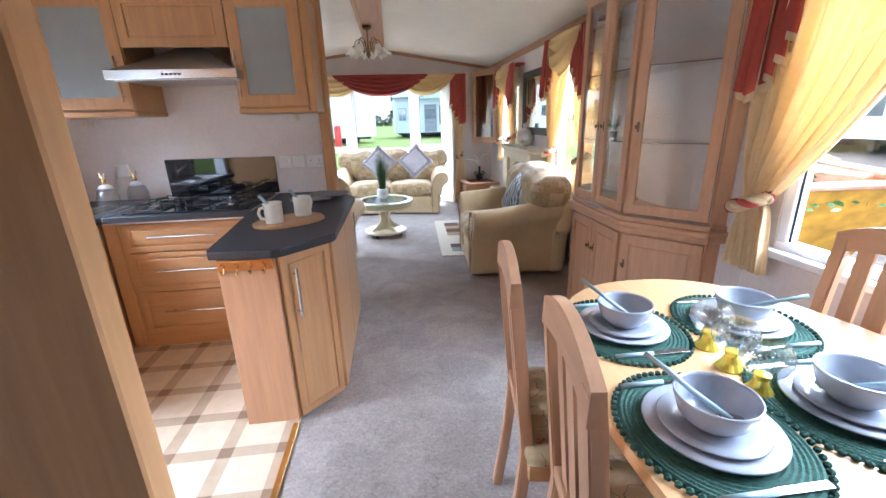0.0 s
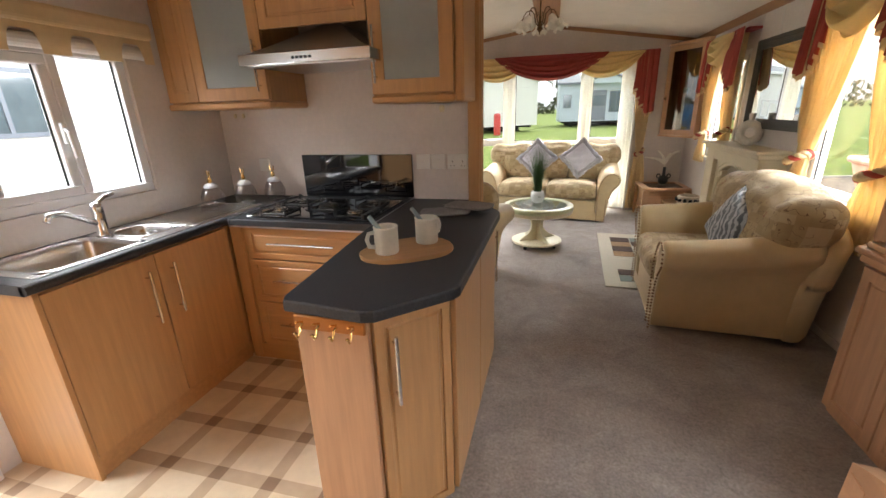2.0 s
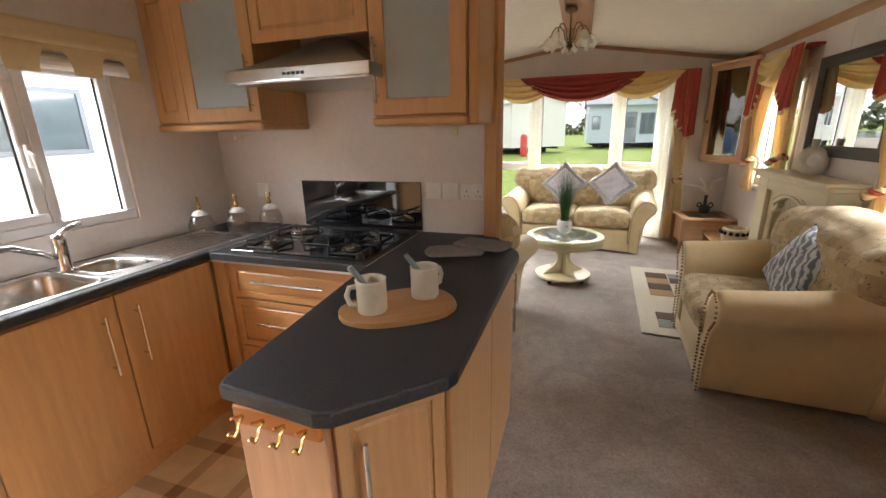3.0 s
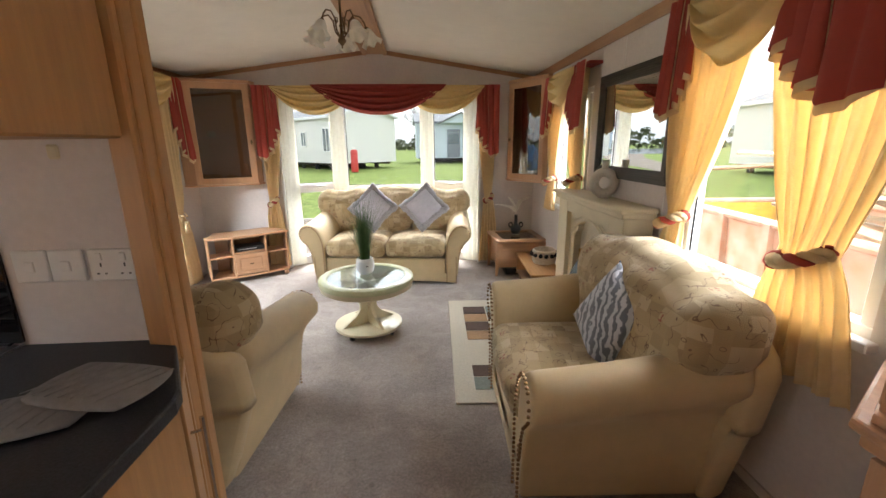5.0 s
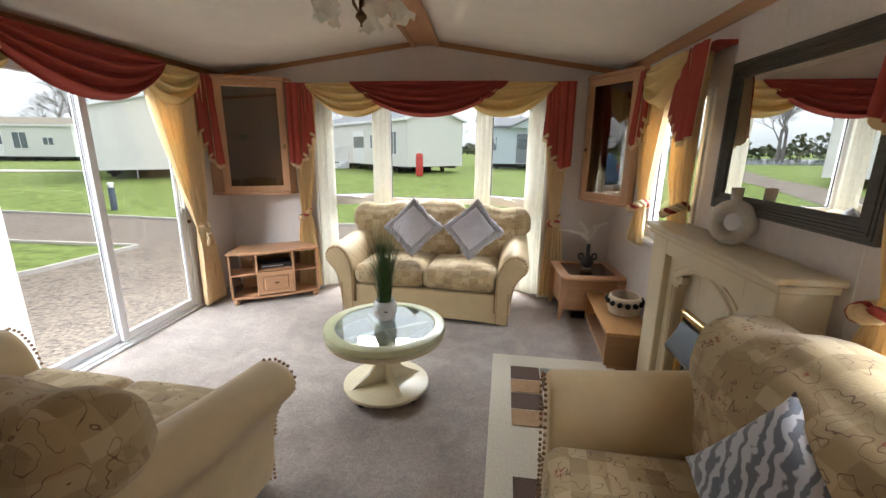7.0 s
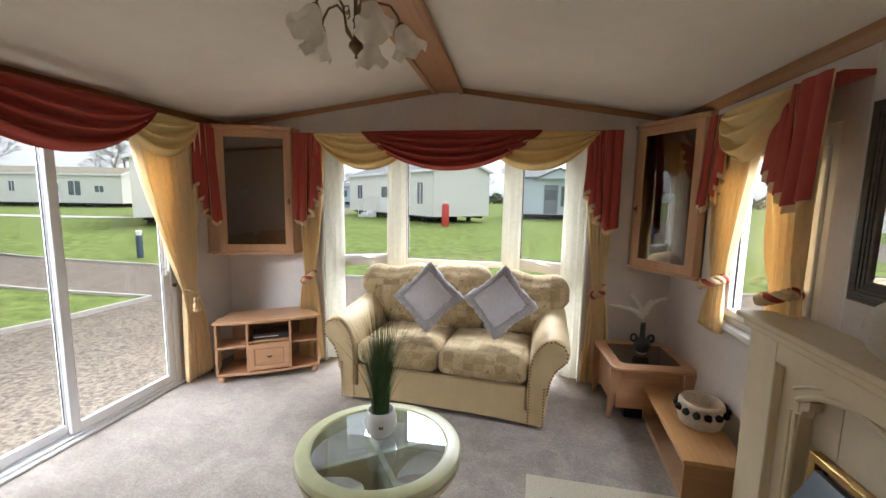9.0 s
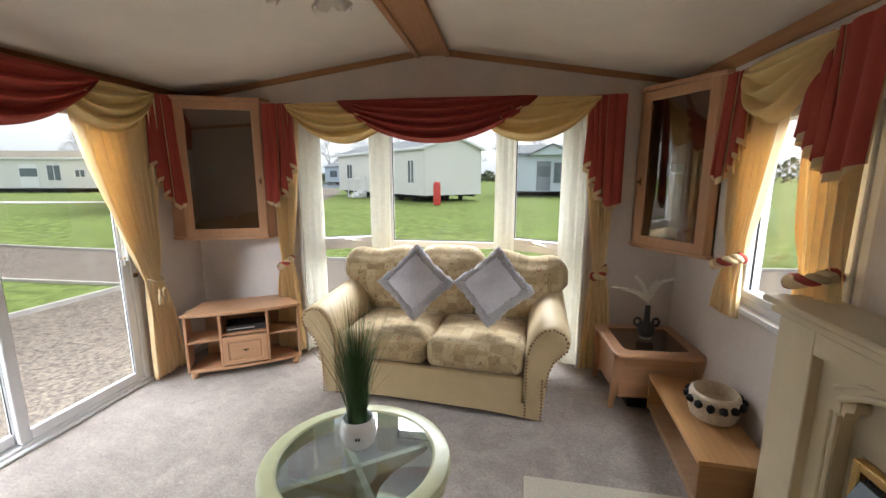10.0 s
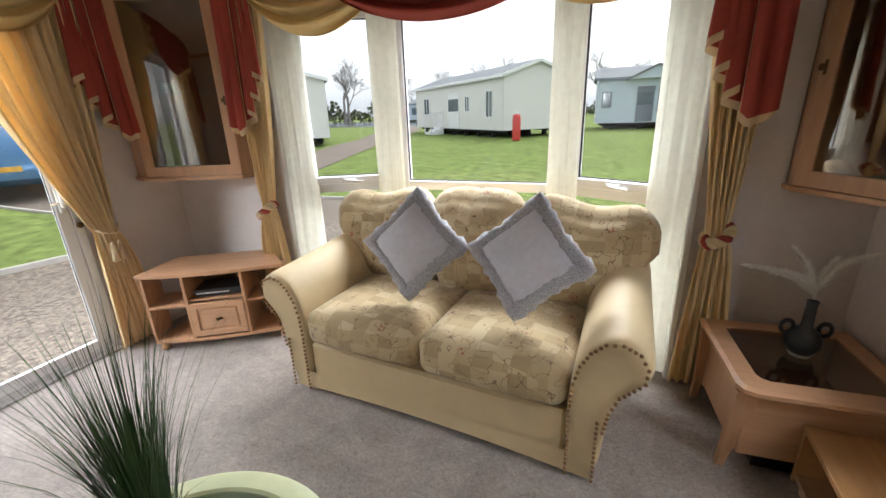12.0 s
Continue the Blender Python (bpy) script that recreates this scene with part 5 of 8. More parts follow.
def jar(x, y):
    j = thing("glass_jar", "round glass jar with a white lid and brass stag finial", "jar", (x, y, WT), 20 * x, "jars on the worktop")
    j.scale = (1.1, 1.1, 1.25)
    bm = bmesh.new()
    lathe(bm, [(0, 0.003), (0.045, 0.003), (0.056, 0.02), (0.058, 0.05), (0.045, 0.08), (0.036, 0.09), (0.033, 0.09), (0.042, 0.08), (0.054, 0.05), (0.052, 0.022), (0.042, 0.008), (0, 0.008)], 28)
    part("glass", bm, M["doorglass"], j, "", "all").visible_shadow = False
    bm = bmesh.new()
    lathe(bm, [(0, 0.091), (0.034, 0.091), (0.036, 0.097), (0.026, 0.108), (0.01, 0.114), (0, 0.114)], 24)
    lid = part("lid", bm, M["pot"], j, "white ceramic lid", "all")
    bm = bmesh.new()
    lathe(bm, [(0.008, 0.112), (0.012, 0.122), (0.009, 0.134), (0, 0.146)], 10)
    for s in (-1, 1):
        tube(bm, [(0, 0, 0.136), (s * 0.016, 0, 0.148), (s * 0.026, 0, 0.168)], 0.0035, 6)
        tube(bm, [(s * 0.016, 0, 0.148), (s * 0.03, 0, 0.152)], 0.003, 6)
    part("finial", bm, M["brass"], lid, "brass stag head finial", True)
for x, y in ((-1.73, 3.2), (-1.6, 3.32), (-1.49, 3.45)):
    jar(x, y)

board = thing("chopping_board", "rounded beech serving board under the mugs", "board", (-0.325, 2.605, WT), -52)
bm = bmesh.new()
prism(bm, [(0.118 * (abs(math.cos(a)) ** 0.75) * (1 if math.cos(a) > 0 else -1) * (1 + 0.12 * math.sin(a)), 0.175 * (abs(math.sin(a)) ** 0.85) * (1 if math.sin(a) > 0 else -1)) for a in [2 * math.pi * i / 40 for i in range(40)]], 0.0, 0.016, 0.005)
part("board", bm, M["oak"], board)

def mug(x, y, rz, n):
    m_ = thing("mug", "cream stoneware mug holding grey spoons on the board", "mug", (x, y, WT + 0.016), rz, "mugs on the board")
    bm = bmesh.new()
    lathe(bm, [(0, 0), (0.04, 0), (0.043, 0.006), (0.043, 0.09), (0.045, 0.098), (0.042, 0.1), (0.039, 0.094), (0.039, 0.012), (0, 0.01)], 28)
    part("cup", bm, M["mug"], m_, "", "all")
    bm = bmesh.new()
    tube(bm, [(0.04, 0, 0.08), (0.062, 0, 0.078), (0.07, 0, 0.055), (0.062, 0, 0.03), (0.04, 0, 0.025)], 0.008, 8)
    part("handle", bm, M["mug"], m_, "", "all")
    for i in range(n):
        s = thing("teaspoon", "grey blue plastic spoon leaning in the mug", "spoon", (x, y, WT + 0.03), 30 + 25 * i, "spoons in the mugs")
        bm = bmesh.new()
        tube(bm, [(0.02, 0.01 * i, 0), (-0.03, 0.012 * i, 0.09), (-0.055, 0.014 * i, 0.125)], 0.0075, 8)
        part("spoon", bm, M["spoon"], s, "", "all")
mug(-0.378, 2.545, 215, 2)
mug(-0.27, 2.69, 60, 2)

for i, (x, y, rz) in enumerate(((-0.33, 3.22, 20), (-0.22, 3.3, -12))):
    p = thing("oven_mitt", "grey quilted oven glove lying on the worktop", "oven glove", (x, y, WT + 0.009 + 0.016 * i), rz, "oven gloves")
    bm = bmesh.new()
    soft_box(bm, (0, 0, 0), (0.22, 0.15, 0.016), 0.007, (0.02, 0.01, 0.002), 12)
    part("glove", bm, M["mitt"], p, "", "all")
    bm = bmesh.new()
    for k in range(-3, 4):
        tube(bm, [(k * 0.03 - 0.03, -0.065, 0.0095), (k * 0.03 + 0.03, 0.065, 0.0095)], 0.0015, 4)
    part("stitching", bm, M["mitt"], p, "lines of quilting thread")

dm = thing("door_mat", "plain grey door mat at the entrance", "mat", (-1.5, 1.4, 0.006))
bm = bmesh.new()
box(bm, (-0.38, -0.3, 0), (0.38, 0.32, 0.012), 0.004)
part("mat", bm, mat("grey_mat", (0.26, 0.26, 0.27), 1.0, 0, 60, 0.3, 0.8, 300), dm)


# ---- dresser ----
dr = thing("display_dresser", "pinkish beech angled dresser with glazed upper doors", "dresser", (0, 0, 0))
OUT = [(XR - 0.002, 3.42), (1.44, 3.17), (1.44, 2.55), (1.715, 2.235), (XR - 0.002, 2.235)]


def shrink(pts, d):
    cx, cy = XR, 2.8
    return [(x if x > XR - 0.01 else x + d, y + (d if y < cy - 0.4 else (-d if y > cy + 0.3 else 0))) for x, y in pts]


bm = bmesh.new()
prism(bm, shrink(OUT, 0.018), 0.0, 0.71)
part("lower_carcass", bm, M["pink"], dr)
for d_, a, b, bv in ((-0.012, 0.712, 0.745, 0.006), (-0.028, 0.745, 0.775, 0.01), (-0.006, 0.775, 0.8, 0.005)):
    bm = bmesh.new()
    prism(bm, shrink(OUT, d_), a, b, bv)
    part("ledge_moulding", bm, M["pinky"], dr)
bm = bmesh.new()
prism(bm, shrink(OUT, -0.02), 2.0, 2.045, 0.008)
part("cornice", bm, M["pinky"], dr)
bm = bmesh.new()
box(bm, (XR - 0.012, 2.255, 0.8), (XR - 0.003, 3.38, 2.0))
part("back_board", bm, mat("pale_back_board", (0.72, 0.72, 0.72), 0.5, 0, 6, 0.06), dr, "pale back board")
FA, FB, FC, FD = Vector((1.455, 3.165, 0)), Vector((1.455, 2.56, 0)), Vector((1.72, 2.255, 0)), Vector((XR, 3.405, 0))
def dresser_door(p, q, a, b, z0, z1, glazed, hx, hz):
    d = (q - p).normalized()
    L = (q - p).length
    rz = math.degrees(math.atan2(d.y, d.x))
    s = p + d * (L * a)
    panel_door(dr, L * (b - a) - 0.004, z1 - z0, M["pink"], (s.x + d.x * 0.002 + d.y * 0.018, s.y + d.y * 0.002 - d.x * 0.018, z0), rz, glazed="doorglass" if glazed else None, handle=("knob", hx, hz), fr=0.05)
for a, b, hx in ((0.0, 0.5, 0.27), (0.5, 1.0, 0.03)):
    dresser_door(FA, FB, a, b, 0.815, 1.985, True, hx, 0.45)
    dresser_door(FA, FB, a, b, 0.03, 0.7, False, hx, 0.5)
dresser_door(FB, FC, 0.0, 1.0, 0.815, 1.985, True, 0.03, 0.45)
dresser_door(FB, FC, 0.0, 1.0, 0.03, 0.7, False, 0.03, 0.5)
dresser_door(FD, FA, 0.0, 1.0, 0.815, 1.985, True, 0.03, 0.45)
for x, y in ((1.72, 2.247), (1.45, 2.55), (1.45, 3.17)):
    part("corner_post", boxes(((x, y - 0.012, 0.8), (x + 0.02, y + 0.012, 2.0)), bevel=0.003), M["pink"], dr)
part("side_panel", boxes(((1.725, 2.237, 0.8), (XR - 0.003, 2.252, 2.0)), bevel=0.002), M["pink"], dr)
for z in (1.18, 1.55):
    bm = bmesh.new()
    prism(bm, shrink(OUT, 0.03), z, z + 0.006)
    part("glass_shelf", bm, M["doorglass"], dr, "clear glass shelf with a dark edge").visible_shadow = False
    part("shelf_edge", boxes(((1.475, 2.6, z), (1.477, 3.13, z + 0.006))), M["blackglass"], dr)
    bm = bmesh.new()
    tube(bm, [(1.478, 2.585, z + 0.003), (1.73, 2.295, z + 0.003)], 0.003, 4)
    part("shelf_edge", bm, M["blackglass"], dr)
pl = thing("small_plant", "small dark potted plant inside the dresser", "plant", (1.62, 3.05, 1.188))
bm = bmesh.new()
lathe(bm, [(0, 0), (0.02, 0), (0.026, 0.04), (0, 0.04)], 12)
part("pot", bm, M["iron"], pl, "", True)
bm = bmesh.new()
for i in range(22):
    a = i * 2.4
    tube(bm, [(0, 0, 0.035), (0.02 * math.cos(a), 0.02 * math.sin(a), 0.07), (0.045 * math.cos(a), 0.045 * math.sin(a), 0.08 + 0.03 * (i % 3))], 0.003, 4, taper=[1, 1, 0.3])
part("leaves", bm, M["leaf"], pl)
bw = thing("glass_dish", "small clear glass dish inside the dresser", "dish", (1.62, 2.8, 0.801))
bm = bmesh.new()
lathe(bm, [(0, 0.005), (0.03, 0.0), (0.03, 0.01), (0.055, 0.05), (0.052, 0.05), (0.026, 0.014), (0, 0.012)], 20)
part("dish", bm, M["clear"], bw, "", "all").visible_shadow = False


# ---- dining ----
TX, TY, TZ_ = 1.09, 1.09, 0.725
table = thing("dining_table", "pale beech oval dining table", "dining table", (TX, TY, 0))
def sup(a, rx, ry, e=2.4):
    c, s = math.cos(a), math.sin(a)
    return (rx * abs(c) ** (2 / e) * (1 if c > 0 else -1), ry * abs(s) ** (2 / e) * (1 if s > 0 else -1))
bm = bmesh.new()
prism(bm, [sup(2 * math.pi * i / 72, 0.46, 0.76) for i in range(72)], TZ_ - 0.03, TZ_, 0.009)
part("tabletop", bm, wood_mat("table_beech", (0.62, 0.38, 0.18), 1, 0.3, 0.12), table)
part("apron", boxes(((-0.3, -0.55, TZ_ - 0.1), (0.3, -0.53, TZ_ - 0.031)), ((-0.3, 0.53, TZ_ - 0.1), (0.3, 0.55, TZ_ - 0.031)), ((-0.3, -0.53, TZ_ - 0.1), (-0.28, 0.53, TZ_ - 0.031)), ((0.28, -0.53, TZ_ - 0.1), (0.3, 0.53, TZ_ - 0.031)), bevel=0.002), M["beechy"], table)
for sx in (-1, 1):
    for sy in (-1, 1):
        part("leg", boxes(((sx * 0.29 - 0.025, sy * 0.53 - 0.025, 0.003), (sx * 0.29 + 0.025, sy * 0.53 + 0.025, TZ_ - 0.031)), bevel=0.006), M["beech"], table)


def chair(at, rz):
    """A dining chair, facing local +x, its back at local x -0.2."""
    c = thing("dining_chair", "beech dining chair with slatted back and floral seat", "chair", at, rz, "chairs round the dining table")
    bm = bmesh.new()
    soft_box(bm, (0.0, 0, 0.455), (0.42, 0.42, 0.05), 0.02, (0, 0, 0.012), 10)
    part("seat", bm, M["floral"], c, "floral padded seat", "all")
    part("seat_frame", boxes(((-0.2, -0.2, 0.38), (0.2, -0.18, 0.432)), ((-0.2, 0.18, 0.38), (0.2, 0.2, 0.432)), ((0.18, -0.18, 0.38), (0.2, 0.18, 0.432)), ((-0.2, -0.18, 0.38), (-0.18, 0.18, 0.432)), bevel=0.003), M["beechx"], c)
    def back_x(z):
        return -0.2 - 0.05 * max(0, (z - 0.45) / 0.55) - 0.05 * max(0, (0.45 - z) / 0.45) ** 1.3
    for sy in (-1, 1):
        bm = bmesh.new()
        zs = [0.003, 0.15, 0.3, 0.45, 0.6, 0.75, 0.88, 0.945]
        rows = []
        for z in zs:
            x = back_x(z)
            w, d = 0.019, 0.016 if z < 0.9 else 0.014
            y = sy * (0.152 - 0.008 * max(0, (z - 0.8) / 0.2))
            rows.append([bm.verts.new((x + a * d, y + b * w, z)) for a, b in ((-1, -1), (1, -1), (1, 1), (-1, 1))])
        for a, b in zip(rows, rows[1:]):
            for k in range(4):
                bm.faces.new((a[k], a[(k + 1) % 4], b[(k + 1) % 4], b[k]))
        bm.faces.new(rows[0])
        bm.faces.new(rows[-1])
        bmesh.ops.bevel(bm, geom=bm.edges[:], offset=0.004, segments=2, affect="EDGES")
        part("back_post", bm, M["pink"], c)
        part("leg", boxes(((0.165, sy * 0.18 - 0.018, 0.003), (0.2, sy * 0.18 + 0.018, 0.38)), bevel=0.005), M["pink"], c)
    bm = bmesh.new()
    n = 14
    rows = []
    for i in range(n + 1):
        y = -0.168 + 0.336 * i / n
        arch = 0.045 * (1 - (y / 0.168) ** 2)
        for_z = 0.93 + arch
        zlo = 0.885 + 0.03 * (1 - (y / 0.168) ** 2)
        x = -0.245
        hi_ = for_z + 0.02
        rows.append([bm.verts.new((x - 0.014, y, zlo)), bm.verts.new((x + 0.014, y, zlo)), bm.verts.new((x + 0.012, y, hi_)), bm.verts.new((x - 0.012, y, hi_))])
    for a, b in zip(rows, rows[1:]):
        for k in range(4):
            bm.faces.new((a[k], a[(k + 1) % 4], b[(k + 1) % 4], b[k]))
    bm.faces.new(rows[0])
    bm.faces.new(rows[-1])
    part("top_rail", bm, M["pinky"], c, "arched top rail", True)
    for dy in (-0.075, 0.0, 0.075):
        bm = bmesh.new()
        rows = []
        for z in (0.5, 0.6, 0.7, 0.8, 0.93):
            x = back_x(z) + 0.004
            w = 0.026 if dy == 0 else 0.022
            rows.append([bm.verts.new((x - 0.006, dy - w, z)), bm.verts.new((x + 0.006, dy - w, z)), bm.verts.new((x + 0.006, dy + w, z)), bm.verts.new((x - 0.006, dy + w, z))])
        for a, b in zip(rows, rows[1:]):
            for k in range(4):
                bm.faces.new((a[k], a[(k + 1) % 4], b[(k + 1) % 4], b[k]))
        bm.faces.new(rows[0])
        bm.faces.new(rows[-1])
        part("slat", bm, M["pink"], c)
    part("lower_rail", boxes(((-0.218, -0.14, 0.475), (-0.19, 0.14, 0.51)), bevel=0.003), M["pinky"], c)
    return c


CH = chair((0.76, 1.50, 0), -9)
copy_thing(CH, pose(0.76, 1.09, 0, 0, 0, -9))
copy_thing(CH, pose(1.4, 1.42, 0, 0, 0, 184))
copy_thing(CH, pose(1.42, 0.92, 0, 0, 0, 178))


def place_setting(x, y, rz):
    zt = TZ_
    mt = thing("placemat", "round dark green braided placemat on the table", "placemat", (x, y, zt), rz, "placemats")
    bm = bmesh.new()
    prof = [(0.0, 0.006)]
    for i in range(1, 19):
        r = 0.01 * i
        prof += [(r - 0.005, 0.008), (r, 0.0055)]
    prof += [(0.185, 0.0)]
    prof = [(r * 0.9, h) for r, h in prof]
    lathe(bm, prof, 44, m=Matrix.Diagonal((1.0, 1.12, 1, 1)))
    part("braid", bm, M["mat_green"], mt, "", True)
    bm = bmesh.new()
    for i in range(64):
        a = 2 * math.pi * i / 64
        p = Vector((0.17 * math.cos(a), 0.17 * 1.12 * math.sin(a), 0.005))
        bmesh.ops.create_icosphere(bm, subdivisions=1, radius=0.0075, matrix=Matrix.Translation(p))
    part("beaded_edge", bm, M["mat_green"], mt, "row of small green beads", True)
    z = zt + 0.008
    for nm, r, lab, h in (("dinner_plate", 0.124, "large grey stoneware plate", 0.014), ("side_plate", 0.097, "smaller grey stoneware plate", 0.012)):
        p = thing(nm, lab + " on the placemat" if r > 0.12 else lab + " on a larger plate", "plate", (x, y, z), 0, nm.replace("_", " ") + "s")
        bm = bmesh.new()
        lathe(bm, [(0, 0.0), (r * 0.6, 0), (r * 0.68, 0.004), (r, h), (r - 0.002, h + 0.003), (r * 0.66, 0.008), (r * 0.58, 0.005), (0, 0.005)], 44)
        part("plate", bm, M["plate"], p, "", "all")
        z += 0.0075
    p = thing("bowl", "grey stoneware bowl on two plates", "bowl", (x, y, z - 0.001), 0, "bowls")
    bm = bmesh.new()
    lathe(bm, [(0, 0.0), (0.035, 0), (0.04, 0.004), (0.062, 0.025), (0.074, 0.062), (0.075, 0.068), (0.072, 0.069), (0.069, 0.062), (0.056, 0.026), (0.034, 0.009), (0, 0.008)], 40)
    part("bowl", bm, M["plate"], p, "", "all")
    s = thing("spoon", "grey handled spoon resting in the bowl", "spoon", (x, y, z + 0.02), rz - 35, "spoons at the table")
    bm = bmesh.new()
    tube(bm, [(0.03, 0.0, 0.0), (-0.04, 0.01, 0.035), (-0.075, 0.02, 0.055), (-0.13, 0.03, 0.085)], 0.0055, 8)
    part("handle", bm, M["spoon"], s, "", "all")
    bm = bmesh.new()
    soft_box(bm, (0.035, 0, -0.002), (0.05, 0.032, 0.008), 0.004, (0.004, 0.004, 0), 6)
    part("blade", bm, M["steel"], s, "steel spoon bowl", "all")
    for nm, sx in (("table_knife", 1), ("fork", -1)):
        s = thing(nm, "grey handled steel " + nm.replace("_", " ") + " on the placemat", "cutlery", (x, y, zt + 0.012), rz, nm.replace("_", " ") + "s")
        bm = bmesh.new()
        tube(bm, [(-0.1, -sx * 0.148, 0), (0.0, -sx * 0.148, 0)], 0.006, 8)
        part("handle", bm, M["spoon"], s, "", "all")
        if sx > 0:
            part("blade", boxes(((0.0, -0.155, -0.001), (0.1, -0.139, 0.001)), bevel=0.0008), M["steel"], s, "steel blade")
        else:
            part("tines", boxes(((0.0, 0.145, -0.001), (0.05, 0.151, 0.001)), ((0.05, 0.137, -0.001), (0.06, 0.159, 0.001)), *[((0.06, 0.137 + 0.006 * k, -0.001), (0.1, 0.14 + 0.006 * k, 0.001)) for k in range(4)]), M["steel"], s, "steel tines")


for x, y, rz in ((0.855, 1.5, 0), (1.21, 1.475, 180), (0.805, 1.09, 0), (1.14, 1.11, 180)):
    place_setting(x, y, rz)
for x, y in ((1.025, 1.375), (1.01, 1.28), (1.0, 1.185)):
    g = thing("ribbed_glass", "ribbed clear glass goblet with a gold foot", "drinking glass", (x, y, TZ_), 0, "goblets on the table")
    bm = bmesh.new()
    n = 44
    def rib(u, v):
        a = 2 * math.pi * u
        prof = 0.05 * math.sin(math.pi * (0.1 + 0.72 * v)) ** 0.7
        r = prof * (1 + 0.03 * math.cos(22 * a))
        return Vector((r * math.cos(a), r * math.sin(a), 0.045 + 0.085 * v))
    sheet(bm, 88, 14, rib)
    part("bowl", bm, M["clear"], g, "ribbed clear glass bowl", "all").visible_shadow = False
    bm = bmesh.new()
    lathe(bm, [(0, 0), (0.03, 0), (0.031, 0.004), (0.02, 0.02), (0.014, 0.036), (0.017, 0.048), (0, 0.05)], 16)
    part("foot", bm, M["gold_glass"], g, "gold ribbed foot")


# ---- lounge seating ----
def bend(bm, f, start=0):
    for v in bm.verts:
        v.co = Vector(f(v.co))


def settee(name, label, category, at, rz, half, cushions, group=""):
    """A rolled-arm seat facing local -y; its front centre stands at the origin. half: half the width between the arms."""
    s = thing(name, label, category, at, rz, group)
    D = 0.76
    part("base", boxes(((-half, 0.02, 0.025), (half, D, 0.27)), bevel=0.012), M["leather"], s)
    bm = bmesh.new()
    sheet(bm, 24, 1, lambda u, v: Vector((-half - 0.1 + (2 * half + 0.2) * u, 0.004, 0.02 + 0.03 * (1 - (2 * u - 1) ** 2) * (1 - v) + v * 0.1)))
    part("valance_edge", bm, M["leather"], s, "curved lower front edge")
    prof = [(0.0, 0.012), (0.0, 0.30), (0.008, 0.42), (0.03, 0.5), (0.065, 0.56), (0.115, 0.605), (0.175, 0.615), (0.235, 0.59), (0.265, 0.54), (0.26, 0.485), (0.226, 0.45), (0.18, 0.405), (0.148, 0.33), (0.13, 0.22), (0.125, 0.012)]
    for sd in (-1, 1):
        bm = bmesh.new()
        rows = []
        for t in (0.0, 0.012, 0.03, 0.15, 0.3, 0.45, 0.6, 0.7, D):
            k = 1 if t > 0.02 else (0.9 if t < 0.005 else 0.97)
            cx, cz = 0.09, 0.35
            row = []
            for x, z in prof:
                xx, zz = cx + (x - cx) * k, cz + (z - cz) * (k if z > 0.1 else 1)
                rise = 1 + 0.13 * (t / D) ** 1.5 if z > 0.3 else 1
                zz = 0.3 + (zz - 0.3) * rise + (0.05 * (t / D) ** 1.5 if z > 0.3 else 0)
                out = -0.03 * (t / D) if z > 0.4 else 0
                row.append(bm.verts.new((sd * (half + xx + out), t, zz)))
            rows.append(row)
        n = len(prof)
        for a, b in zip(rows, rows[1:]):
            for i in range(n):
                bm.faces.new((a[i], a[(i + 1) % n], b[(i + 1) % n], b[i]))
        bm.faces.new(rows[0])
        bm.faces.new(rows[-1])
        arm = part("arm", bm, M["leather"], s, "", True)
        arm.data.set_sharp_from_angle(angle=radians(70))
        ss = arm.modifiers.new("round", "SUBSURF")
        ss.levels = ss.render_levels = 1
        bm = bmesh.new()
        for line in (prof[1:11], prof[10:14]):
            for (xa, za), (xb, zb) in zip(line, line[1:]):
                m_ = max(1, int(math.hypot(xb - xa, zb - za) / 0.021))
                for i in range(m_):
                    t = i / m_
                    x, z = xa + (xb - xa) * t, za + (zb - za) * t
                    x, z = 0.09 + (x - 0.09) * 0.86, 0.35 + (z - 0.35) * 0.93
                    bmesh.ops.create_icosphere(bm, subdivisions=1, radius=0.0078, matrix=Matrix.Translation((sd * (half + x), -0.008, z)))
        for z in range(13):
            for x in (0.015, 0.108):
                bmesh.ops.create_icosphere(bm, subdivisions=1, radius=0.0078, matrix=Matrix.Translation((sd * (half + x), -0.007, 0.03 + z * 0.021)))
        part("stud_trim", bm, M["stud"], arm, "row of bronze studs", True)
    w = 2 * half / cushions
    for i in range(cushions):
        bm = bmesh.new()
        soft_box(bm, (-half + w * (i + 0.5), 0.29, 0.365), (w - 0.006, 0.6, 0.17), 0.055, (0.01, 0.025, 0.022), 14)
        part("seat_cushion", bm, M["floral"], s, "floral seat cushion", "all")
    bm = bmesh.new()
    soft_box(bm, (0, D + 0.03, 0.42), (2 * half + 0.46, 0.13, 0.8), 0.055, (0, 0, 0.02), 16)
    BW = half + 0.23
    bend(bm, lambda c: (c.x * (1 - 0.2 * max(0.0, 0.5 - c.z) / 0.5), c.y + 0.14 * (c.z - 0.4) * (c.z > 0.4) - 0.07 * (abs(c.x) / BW) ** 4, 0.015 + (c.z - 0.015) * (0.9 - 0.13 * (abs(c.x) / BW) ** 3 * (c.z > 0.5))))
    part("back_frame", bm, M["leather"], s, "", "all")
    W = half + 0.25
    cuts = [-W, -0.26, 0.26, W] if cushions > 1 else [-W, W]
